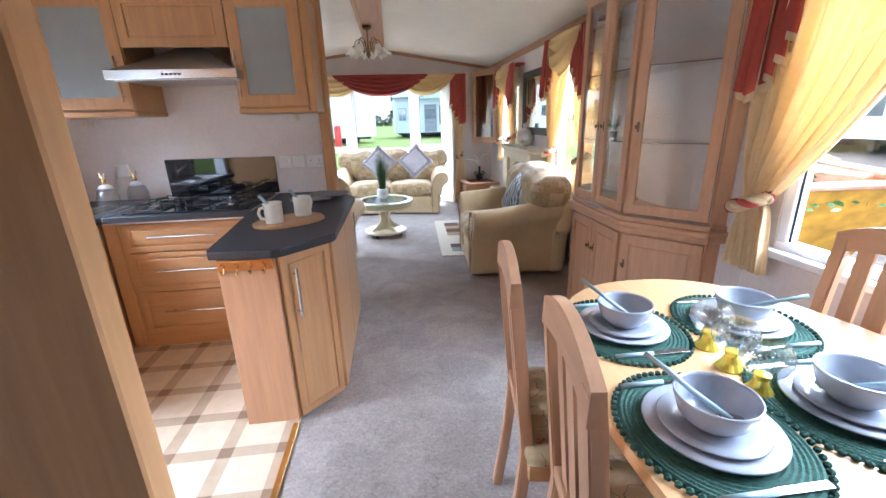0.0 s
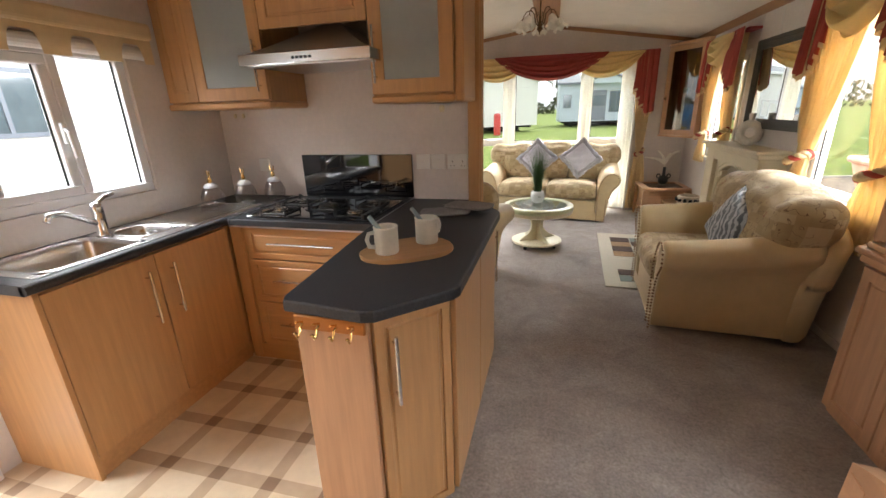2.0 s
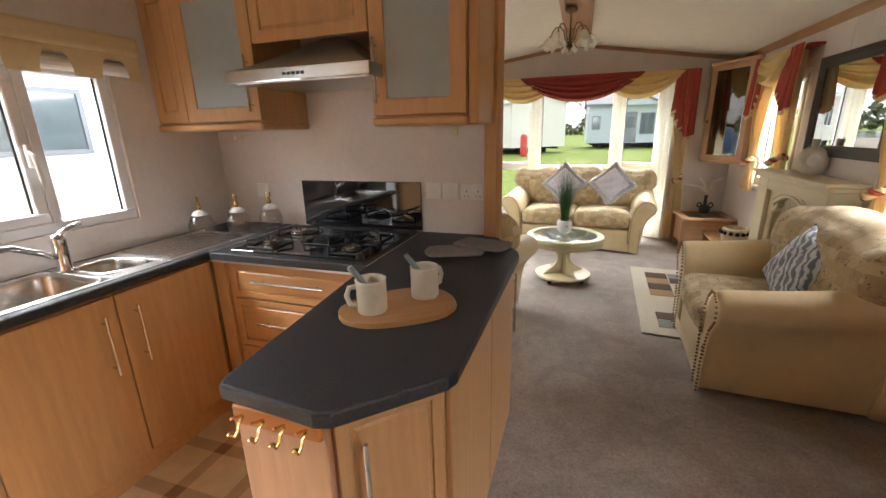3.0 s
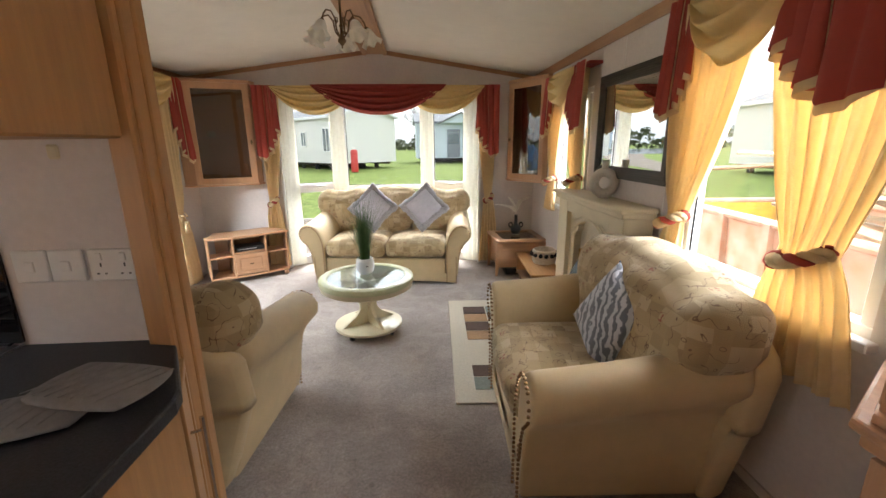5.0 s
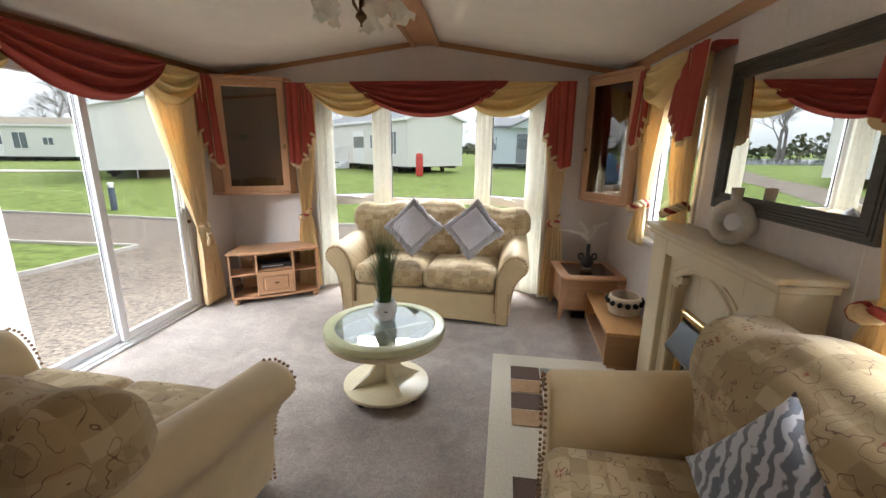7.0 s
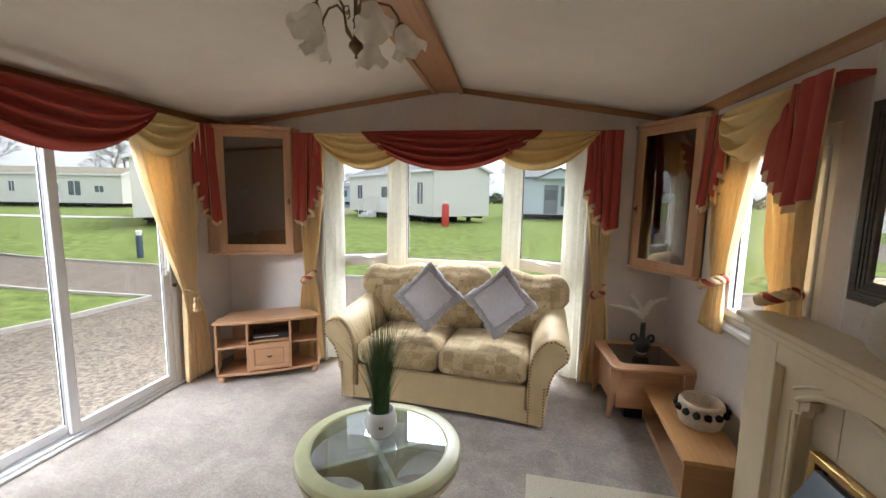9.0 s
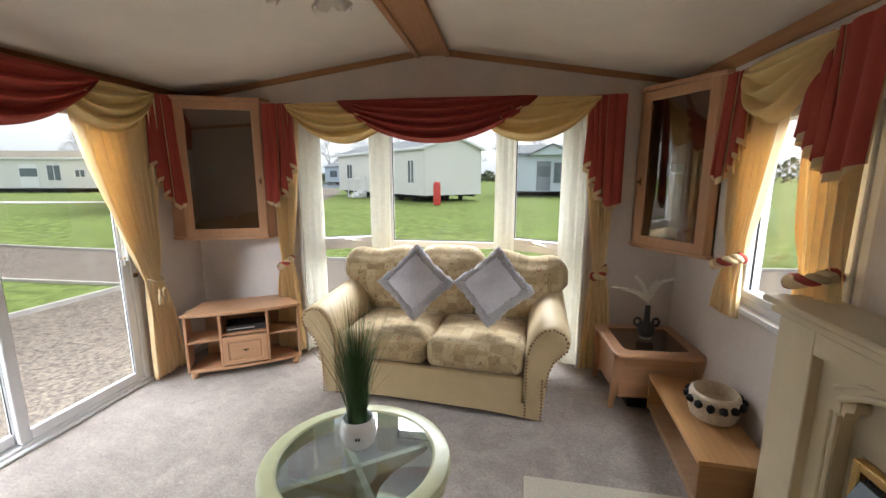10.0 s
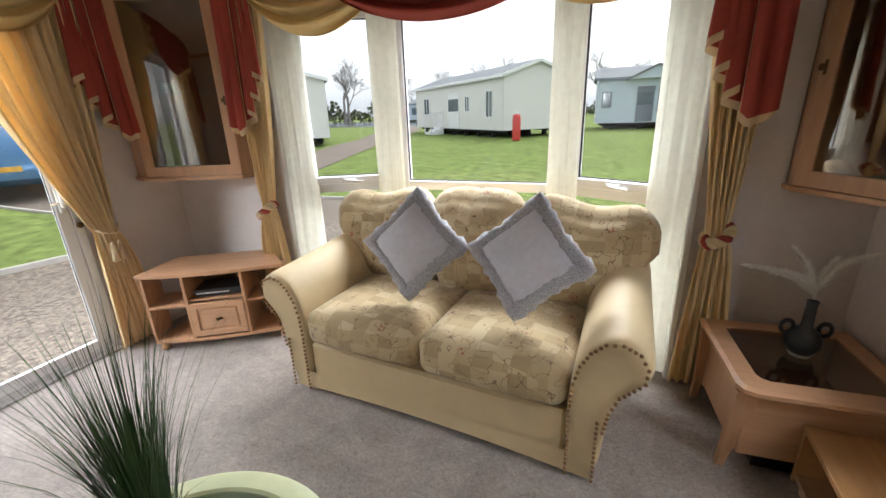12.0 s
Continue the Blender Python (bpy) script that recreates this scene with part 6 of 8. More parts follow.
    for a, b in zip(cuts, cuts[1:]):
        bm = bmesh.new()
        c0, ww = (a + b) / 2, b - a
        soft_box(bm, (c0, 0.64 if cushions > 1 else 0.61, 0.66), (ww + 0.01, 0.25 if cushions > 1 else 0.31, 0.52), 0.12, (0.0, 0.035, 0.02), 16)
        def shape(c):
            k = abs(c.x) / W
            up = max(0, (c.z - 0.5) / 0.4)
            narrow = 1 - 0.27 * min(1, max(0, (0.72 - c.z) / 0.3))
            return (c.x * narrow, c.y + 0.2 * (c.z - 0.45) - 0.05 * k ** 2 * up, c.z - 0.045 * up * math.exp(-((k - 0.68) / 0.16) ** 2) - 0.03 * k ** 4 * up - 0.01 - (0.012 if abs(c.x) < 0.02 else 0))
        bend(bm, shape)
        part("back_cushion", bm, M["floral"], s, "plump floral back cushion", "all")
    return s


settee("sofa", "cream two-seat sofa with floral cushions and studded rolled arms", "sofa", (0.135, 6.42, 0), -6, 0.6, 2)
settee("armchair", "cream rolled-arm armchair with floral cushions by the fireplace", "armchair", (0.85, 4.17, 0), -93, 0.32, 1)
settee("sofa", "small cream rolled-arm sofa with floral cushions behind the partition", "sofa", (-0.84, 4.69, 0), 175, 0.5, 2)


def pillow_mesh(bm, w, t, n=22, pinch=0.12):
    for sgn in (-1, 1):
        def f(u, v):
            a, b = 2 * u - 1, 2 * v - 1
            k = (1 - abs(a) ** 2.6) * (1 - abs(b) ** 2.6)
            pa, pb = a * (1 - pinch * (1 - abs(b) ** 2) * abs(a) ** 3), b * (1 - pinch * (1 - abs(a) ** 2) * abs(b) ** 3)
            wr = 0.006 * math.sin(7 * a + 4 * b * b) * math.sin(5 * b - 3 * a) * k
            return Vector((pa * w / 2, sgn * (t / 2 * max(0, k) ** 0.55) + wr, pb * w / 2))
        sheet(bm, n, n, f)
    bmesh.ops.remove_doubles(bm, verts=bm.verts, dist=1e-4)


def scatter_cushion(at, rz, lean, roll):
    c = new("scatter_cushion")
    tagged(c, "pale grey square cushion with a faux fur edge on the sofa", "cushion", "scatter cushions on the sofa")
    c.matrix_basis = pose(*at, 0, 0, rz) @ pose(0, 0, 0, lean, 0, 0) @ pose(0, 0, 0, 0, roll, 0)
    bm = bmesh.new()
    pillow_mesh(bm, 0.325, 0.14)
    part("cover", bm, M["greyfab"], c, "", "all")
    bm = bmesh.new()
    pts = []
    for (x0, z0), (x1, z1) in (((-1, -1), (1, -1)), ((1, -1), (1, 1)), ((1, 1), (-1, 1)), ((-1, 1), (-1, -1))):
        for i in range(14):
            t = i / 14
            x, z = x0 + (x1 - x0) * t, z0 + (z1 - z0) * t
            bow = 1 - 0.12 * (1 - (2 * t - 1) ** 2)
            x, z = (x * bow if abs(x) == 1 else x), (z * bow if abs(z) == 1 else z)
            pts.append((x * 0.164, 0.0, z * 0.164))
    ring = []
    n = len(pts)
    for i, p in enumerate(pts):
        d = (Vector(pts[(i + 1) % n]) - Vector(pts[i - 1])).normalized()
        a = Vector((0, 1, 0))
        b = d.cross(a)
        row = []
        for k in range(10):
            ang = 2 * math.pi * k / 10
            r = 0.035 * (1 + 0.17 * math.sin(i * 2.6 + k) + 0.12 * math.sin(i * 5.1 + 2 * k))
            row.append(bm.verts.new(Vector(p) + (a * math.cos(ang) + b * math.sin(ang)) * r))
        ring.append(row)
    for i in range(n):
        u, v = ring[i], ring[(i + 1) % n]
        for k in range(10):
            bm.faces.new((u[k], u[(k + 1) % 10], v[(k + 1) % 10], v[k]))
    part("fur_edge", bm, M["fur"], c, "thick grey faux fur edge", "all")
    return c


scatter_cushion((0.01, 6.74, 0.735), -4, -22, 43)
scatter_cushion((0.54, 6.66, 0.745), -10, -24, 48)
zc = new("zebra_cushion")
tagged(zc, "grey and silver zebra striped cushion on the armchair", "cushion")
zc.matrix_basis = pose(1.3, 4.1, 0.62, 0, 0, -84) @ pose(0, 0, 0, -22, 0, 0) @ pose(0, 0, 0, 0, 24, 0)
bm = bmesh.new()
pillow_mesh(bm, 0.38, 0.14)
part("cover", bm, M["zebra"], zc, "", "all")


# ---- coffee table and plant ----
CT = (0.08, 5.38)
ct = thing("coffee_table", "round cream coffee table with a glass top and curved supports", "coffee table", (*CT, 0), 15)
ct.scale = (1.06, 1.06, 0.93)
bm = bmesh.new()
n = 64
lathe(bm, [(0.264, 0.462), (0.272, 0.47), (0.31, 0.47), (0.322, 0.464), (0.325, 0.455), (0.325, 0.43), (0.318, 0.42), (0.264, 0.42), (0.264, 0.462)], n)
part("tabletop_ring", bm, M["green_cream"], ct, "pale cream green ring", True)
bm = bmesh.new()
lathe(bm, [(0, 0.458), (0.264, 0.458), (0.264, 0.464), (0, 0.464)], n)
part("glass_top", bm, M["tableglass"], ct, "inset glass disc", True).visible_shadow = False
bm = bmesh.new()
lathe(bm, [(0.322, 0.418), (0.318, 0.39), (0.3, 0.378), (0.29, 0.378), (0.29, 0.418)], n)
part("skirt", bm, M["cream_top"], ct, "", True)
for k in range(2):
    bm = bmesh.new()
    half_ = [(0.2, 0.08), (0.16, 0.11), (0.1, 0.15), (0.065, 0.2), (0.06, 0.25), (0.075, 0.3), (0.13, 0.35), (0.24, 0.385), (0.285, 0.418)]
    outline = [(x, z) for x, z in half_] + [(-x, z) for x, z in half_[::-1]]
    extrude_profile(bm, outline, 1, -0.011, 0.011)
    o = part("support", bm, M["cream_top"], ct, "curved upright panel", True)
    o.matrix_basis = pose(0, 0, 0, 0, 0, 90 * k + 20)
bm = bmesh.new()
lathe(bm, [(0, 0.05), (0.225, 0.05), (0.235, 0.056), (0.235, 0.074), (0.225, 0.08), (0, 0.08)], n)
part("base_disc", bm, M["cream_top"], ct, "", True)
for k in range(4):
    bm = bmesh.new()
    a = radians(45 + 90 * k)
    lathe(bm, [(0, -0.012), (0.02, -0.012), (0.024, 0), (0.02, 0.012), (0, 0.012)], 14, m=pose(0.19 * math.cos(a), 0.19 * math.sin(a), 0.024, 90, 0, 30 * k))
    box(bm, (0.19 * math.cos(a) - 0.008, 0.19 * math.sin(a) - 0.008, 0.03), (0.19 * math.cos(a) + 0.008, 0.19 * math.sin(a) + 0.008, 0.05))
    part("castor", bm, M["black"], ct, "black castor", True)

gp = thing("potted_grass", "artificial green grass in a white ceramic pot", "potted plant", (CT[0] - 0.01, CT[1] + 0.05, 0.438))
gp.scale = (1.15, 1.15, 1.15)
bm = bmesh.new()
lathe(bm, [(0, 0.0), (0.035, 0), (0.052, 0.02), (0.06, 0.05), (0.058, 0.08), (0.05, 0.105), (0.046, 0.105), (0.054, 0.078), (0.05, 0.07), (0, 0.07)], 36)
part("pot", bm, M["pot"], gp, "round white ceramic pot", "all")
part("logo_mark", boxes(((0.012, -0.062, 0.058), (0.018, -0.058, 0.066)), ((0.021, -0.061, 0.058), (0.026, -0.056, 0.066))), M["black"], gp, "small dark mark")
bm = bmesh.new()
rng = random.Random(4)
for i in range(420):
    a = rng.random() * 2 * math.pi
    r0 = 0.03 * math.sqrt(rng.random())
    h = rng.uniform(0.22, 0.5)
    sp = (h ** 1.0) * rng.uniform(0.05, 0.48) * (0.35 + 0.65 * rng.random())
    if rng.random() < 0.06:
        sp *= 1.5
    pts = []
    for k in range(6):
        t = k / 5
        pts.append(Vector(((r0 + sp * t ** 2.0) * math.cos(a), (r0 + sp * t ** 2.0) * math.sin(a), 0.06 + h * (t - 0.12 * (sp / 0.2) * t ** 2.5))))
    side_ = Vector((-math.sin(a + rng.uniform(-1, 1)), math.cos(a), 0)).normalized()
    wd = rng.uniform(0.0012, 0.0022)
    row = [(bm.verts.new(p - side_ * wd * (1 - k / 5.2)), bm.verts.new(p + side_ * wd * (1 - k / 5.2))) for k, p in enumerate(pts)]
    for u, v in zip(row, row[1:]):
        bm.faces.new((u[0], u[1], v[1], v[0]))
part("grass_blades", bm, M["leaf"], gp, "dense thin green blades")


# ---- rug ----
rg = thing("rug", "cream rug with brown, tan and grey blocks by the armchair", "rug", (0.648, 4.4, 0.0), -2.8)
RW, RL = 0.8, 1.5
part("base_cloth", boxes(((0, 0, 0.001), (RW, RL, 0.012)), bevel=0.004), M["rug_cream"], rg)
cols = ("rug_grey", "rug_brown", "rug_cream", "rug_tan", "rug_brown", "rug_tan", "rug_brown")
hs = (0.12, 0.12, 0.3, 0.13, 0.14, 0.13, 0.14)
for j in range(3):
    y = 0.12
    order = list(zip(cols, hs))
    if j % 2:
        order = order[::-1]
    if j == 2:
        order = order[3:] + order[:3]
    for cn, h in order:
        h *= 1.14
        if cn != "rug_cream":
            bm = bmesh.new()
            box(bm, (0.12 + 0.19 * j, y, 0.0125), (0.12 + 0.19 * j + 0.182, y + h - 0.008, 0.0155), 0.002)
            part("block", bm, M[cn], rg)
        y += h


# ---- fireplace and mirror ----
FX, FY0, FY1, FH = 1.62, 4.66, 5.71, 1.01
FC_ = (FY0 + FY1) / 2
fp = thing("fire_surround", "cream painted fire surround with an arched recess", "fireplace", (0, 0, 0))
part("mantel_shelf", boxes(((FX - 0.045, FY0 - 0.045, FH - 0.025), (XR, FY1 + 0.045, FH)), ((FX - 0.022, FY0 - 0.022, FH - 0.06), (XR, FY1 + 0.022, FH - 0.025)), bevel=0.006), M["cream_paint"], fp)
A0, A1, AT = FY0 + 0.18, FY1 - 0.18, 0.865
for a, b in ((FY0, A0), (A1, FY1)):
    part("pilaster", boxes(((FX, a, 0.0), (XR - 0.002, b, FH - 0.06)), bevel=0.004), M["cream_paint"], fp)
part("frieze", boxes(((FX + 0.001, A0, AT), (XR - 0.002, A1, FH - 0.06))), M["cream_paint"], fp)
R0, R1, AS = FC_ - 0.25, FC_ + 0.25, 0.76
RX_ = FX + 0.035
arch = [(R0 + (R1 - R0) * i / 28, AS + 0.085 * (1 - abs(2 * i / 28 - 1) ** 2.0)) for i in range(29)]
bm = bmesh.new()
extrude_profile(bm, [(A0, AT), (A0, 0.0), (R0, 0.0)] + [(R0, AS - 0.04)] + arch + [(R1, AS - 0.04), (R1, 0.0), (A1, 0.0), (A1, AT)], 0, RX_, RX_ + 0.05)
part("arched_panel", bm, M["cream_paint"], fp)
bm = bmesh.new()
for k, (g, r) in enumerate(((0.0, 0.011), (0.03, 0.006))):
    tube(bm, [(RX_ - 0.003, y, z) for y, z in [(R0 - g, 0.0), (R0 - g, AS - 0.05)]], r, 8)
    tube(bm, [(RX_ - 0.003, y, z) for y, z in [(R1 + g, 0.0), (R1 + g, AS - 0.05)]], r, 8)
    tube(bm, [(RX_ - 0.003, FC_ + (y - FC_) * (1 + g * 4), z + g) for y, z in arch], r, 8)
part("arch_moulding", bm, M["cream_paint"], fp, "", True)
for y, sgn in ((R0, 1), (R1, -1)):
    bm = bmesh.new()
    extrude_profile(bm, [(y, AS - 0.07), (y + sgn * 0.012, AS - 0.06), (y + sgn * 0.016, AS - 0.035), (y + sgn * 0.045, AS - 0.02), (y + sgn * 0.05, AS + 0.012), (y, AS + 0.012)], 0, RX_ + 0.004, RX_ + 0.046)
    part("corbel", bm, M["cream_paint"], fp, "small curved corbel under the arch")
tile_m = mat("ivory_tile", (0.62, 0.55, 0.42), 0.35, 0, 12, 0.06)
TXF = RX_ + 0.05
part("backing_panel", boxes(((TXF + 0.008, R0 - 0.03, 0.0), (TXF + 0.016, R1 + 0.03, 0.86))), M["timber"], fp, "dark joint behind the tiles")
ty = [R0 - 0.03, FC_ - 0.205, FC_ - 0.12, FC_ + 0.12, FC_ + 0.205, R1 + 0.03]
for a, b, z0_, z1_ in ((ty[0], ty[1], 0.0, 0.3), (ty[0], ty[1], 0.3, 0.6), (ty[4], ty[5], 0.0, 0.3), (ty[4], ty[5], 0.3, 0.6), (ty[0], ty[2], 0.6, 0.86), (ty[2], ty[3], 0.6, 0.86), (ty[3], ty[5], 0.6, 0.86)):
    part("tile", boxes(((TXF, a + 0.0015, z0_ + 0.0015), (TXF + 0.008, b - 0.0015, z1_ - 0.0015)), bevel=0.001), tile_m, fp, "ivory tile")
part("hearth", boxes(((FX - 0.16, FY0 + 0.1, 0.0), (FX - 0.001, FY1 - 0.04, 0.03)), bevel=0.006), M["cream_paint"], fp)
ff = thing("electric_fire", "black and brass inset fire with a grey hood", "fire", (TXF - 0.002, FC_, 0.03))
bm = bmesh.new()
for q in (((-0.03, -0.2, 0.0), (0.0, -0.17, 0.57)), ((-0.03, 0.17, 0.0), (0.0, 0.2, 0.57)), ((-0.03, -0.17, 0.54), (0.0, 0.17, 0.57))):
    box(bm, *q, 0.004)
part("trim_frame", bm, M["brass"], ff, "polished brass trim")
bm = bmesh.new()
box(bm, (0.0, -0.17, 0.0), (0.14, -0.16, 0.54))
box(bm, (0.0, 0.16, 0.0), (0.14, 0.17, 0.54))
box(bm, (0.13, -0.16, 0.0), (0.14, 0.16, 0.54))
box(bm, (0.0, -0.16, 0.0), (0.13, 0.16, 0.01))
part("firebox", bm, M["black"], ff)
bm = bmesh.new()
extrude_profile(bm, [(-0.02, 0.525), (-0.035, 0.52), (-0.105, 0.39), (-0.1, 0.37), (-0.09, 0.37), (-0.02, 0.5)], 1, -0.155, 0.155)
part("hood", bm, M["firegrey"], ff, "sloping grey metal hood")
bm = bmesh.new()
for i in range(5):
    y = -0.12 + 0.06 * i
    tube(bm, [(-0.03, y, 0.0), (-0.035, y, 0.1)], 0.005, 6)
tube(bm, [(-0.035, -0.15, 0.1), (-0.035, 0.15, 0.1)], 0.006, 6)
for y in (-0.16, 0.16):
    lathe(bm, [(0, 0), (0.018, 0), (0.008, 0.03), (0.014, 0.06), (0.006, 0.1), (0.01, 0.13), (0, 0.14)], 10, (-0.035, y, 0))
part("fret", bm, M["brass"], ff, "ornate brass fret", True)
bm = bmesh.new()
for i in range(9):
    bmesh.ops.create_icosphere(bm, subdivisions=1, radius=0.035, matrix=pose(0.05 + 0.02 * (i % 2), -0.12 + 0.03 * i, 0.05 + 0.03 * (i % 3), 20 * i, 30, 0) @ Matrix.Diagonal((1, 1.2, 0.8, 1)))
part("coals", bm, M["iron"], ff)

mr = thing("wall_mirror", "large mirror in a ribbed dark grey frame above the fire", "mirror", (XR - 0.005, 5.0, 1.475), 0)
MW, MH, F = 0.455, 0.335, 0.075
bm = bmesh.new()
for i in range(6):
    a, b = i * F / 6, (i + 1) * F / 6 - 0.002
    t = 0.03 - 0.003 * abs(i - 2)
    for q in (((-t, -MW + a, -MH + a), (0, -MW + b, MH - a)), ((-t, MW - b, -MH + a), (0, MW - a, MH - a)), ((-t, -MW + b, MH - b), (0, MW - b, MH - a)), ((-t, -MW + b, -MH + a), (0, MW - b, -MH + b))):
        box(bm, *q)
box(bm, (-0.02, -MW + 0.001, -MH + 0.001), (-0.001, -MW + F, MH - 0.001))
box(bm, (-0.02, MW - F, -MH + 0.001), (-0.001, MW - 0.001, MH - 0.001))
box(bm, (-0.02, -MW + F, MH - F), (-0.001, MW - F, MH - 0.001))
box(bm, (-0.02, -MW + F, -MH + 0.001), (-0.001, MW - F, -MH + F))
part("frame", bm, M["mframe"], mr, "ribbed dark grey frame")
part("mirror_glass", boxes(((-0.012, -MW + F, -MH + F), (-0.002, MW - F, MH - F))), M["mirror"], mr, "bevelled mirror glass")
i0, i1 = F, F + 0.022
bm = bmesh.new()
extrude_profile(bm, [(-MW + i0, MH - i0), (MW - i0, MH - i0), (MW - i1, MH - i1), (-MW + i1, MH - i1)], 0, -0.0135, -0.0125)
part("bevel", bm, M["mirror"], mr, "bevelled edge of the glass")
bm = bmesh.new()
extrude_profile(bm, [(-MW + i0, -MH + i0), (MW - i0, -MH + i0), (MW - i1, -MH + i1), (-MW + i1, -MH + i1)], 0, -0.0135, -0.0125)
part("bevel", bm, M["mirror"], mr, "bevelled edge of the glass")

vs = thing("ring_vase", "rough white ceramic ring vase on the mantel shelf", "vase", (1.715, 5.15, FH + 0.001), -30)
vs.scale = (1.15, 1.15, 1.15)
bm = bmesh.new()
pts = [(0.055 * math.cos(radians(a)), 0, 0.085 + 0.06 * math.sin(radians(a))) for a in range(0, 361, 12)]
tube(bm, pts, 0.027, 12, False)
lathe(bm, [(0, 0.0), (0.03, 0.0), (0.034, 0.012), (0.02, 0.03), (0, 0.03)], 16)
lathe(bm, [(0.018, 0.15), (0.018, 0.17), (0.021, 0.215), (0.016, 0.215), (0.013, 0.17)], 16)
part("vase", bm, M["vase_white"], vs, "", "all")


# ---- side table, low unit and their things ----
st = thing("side_table", "beech side table with a smoked glass inset", "side table", (1.53, 6.77, 0), 2)
SX, SY, SZ = 0.265, 0.265, 0.405
def cut_corner(k, c):
    """The outline of the top: a square with its front corners cut and rounded."""
    x, y = SX * k, SY * k
    return [(-x, y), (-x, -y + c), (-x + c * 0.3, -y + c * 0.3), (-x + c, -y), (x - c, -y), (x - c * 0.3, -y + c * 0.3), (x, -y + c), (x, y)]
out_, mid_, inn = cut_corner(1.0, 0.05), cut_corner(0.95, 0.045), cut_corner(0.72, 0.035)
bm = bmesh.new()
rings = [[bm.verts.new((*p, z)) for p in ring] for ring, z in ((mid_, SZ - 0.032), (out_, SZ - 0.022), (out_, SZ - 0.008), (mid_, SZ), (inn, SZ), (inn, SZ - 0.032))]
for a, b in zip(rings, rings[1:] + rings[:1]):
    for k in range(8):
        bm.faces.new((a[k], a[(k + 1) % 8], b[(k + 1) % 8], b[k]))
part("top_frame", bm, M["pinkx"], st, "bevelled beech top frame")
bm = bmesh.new()
prism(bm, inn, SZ - 0.014, SZ - 0.006)
part("glass", bm, M["cabglass"], st, "smoked glass inset")
part("front_panel", boxes(((-SX + 0.05, -SY + 0.06, 0.1), (SX - 0.05, -SY + 0.078, SZ - 0.036)), bevel=0.002), M["pinkx"], st)
for sx in (-1, 1):
    part("side_panel", boxes(((sx * (SX - 0.05) - 0.009, -SY + 0.079, 0.1), (sx * (SX - 0.05) + 0.009, SY - 0.05, SZ - 0.036)), bevel=0.002), M["pink"], st)
part("shelf", boxes(((-SX + 0.062, -SY + 0.079, 0.2), (SX - 0.062, SY - 0.03, 0.214)), bevel=0.002), M["pinkx"], st)
for sx in (-1, 1):
    for sy in (-1, 1):
        bm = bmesh.new()
        x = sx * (SX - 0.03)
        y = sy * (SY - 0.03)
        rows = []
        for z, k, o in ((0.002, 0.012, 0.016), (0.08, 0.016, 0.006), (0.16, 0.024, -0.004), (0.26, 0.03, -0.01), (SZ - 0.033, 0.034, -0.014)):
            back = 0.085 * (1 - z / SZ) * (sy < 0)
            rows.append([bm.verts.new((x + sx * o * 0.5 + a * k, y + back + sy * o * 0.5 + b * 0.014, z)) for a, b in ((-1, -1), (1, -1), (1, 1), (-1, 1))])
        for a, b in zip(rows, rows[1:]):
            for k in range(4):
                bm.faces.new((a[k], a[(k + 1) % 4], b[(k + 1) % 4], b[k]))
        bm.faces.new(rows[0])
        bm.faces.new(rows[-1])
        part("leg", bm, M["pink"], st, "curved leg")
bx = thing("dark_box", "low black box on the carpet under the side table", "box", (1.55, 6.74, 0.001))
part("box", boxes(((-0.15, -0.12, 0), (0.15, 0.12, 0.06)), bevel=0.006), M["black"], bx)

vb = thing("black_vase", "black ceramic vase with looped handles and white base", "vase", (1.535, 6.8, SZ - 0.004))
vb.scale = (0.98, 0.98, 1.25)
bm = bmesh.new()
lathe(bm, [(0, 0.012), (0.04, 0.012), (0.055, 0.035), (0.056, 0.055), (0.045, 0.078), (0.02, 0.092), (0.018, 0.11), (0.017, 0.165), (0.019, 0.175), (0.014, 0.175), (0.012, 0.11), (0, 0.1)], 32)
part("body", bm, M["vase_black"], vb, "", "all")
bm = bmesh.new()
lathe(bm, [(0, 0), (0.033, 0), (0.041, 0.012), (0, 0.012)], 32)
part("foot", bm, M["vase_white"], vb, "white lower band", True)
for sx in (-1, 1):
    bm = bmesh.new()
    tube(bm, [(sx * (0.038 + 0.02 + 0.02 * math.cos(radians(a))), 0, 0.088 + 0.02 * math.sin(radians(a))) for a in range(0, 361, 24)], 0.007, 8, False)
    part("handle", bm, M["vase_black"], vb, "", "all")
pm = thing("pampas_stems", "white feathery pampas stems in the black vase", "dried flowers", (1.535, 6.8, SZ + 0.185))
pm.scale = (1.05, 1.05, 1.15)
bm = bmesh.new()
rng = random.Random(7)
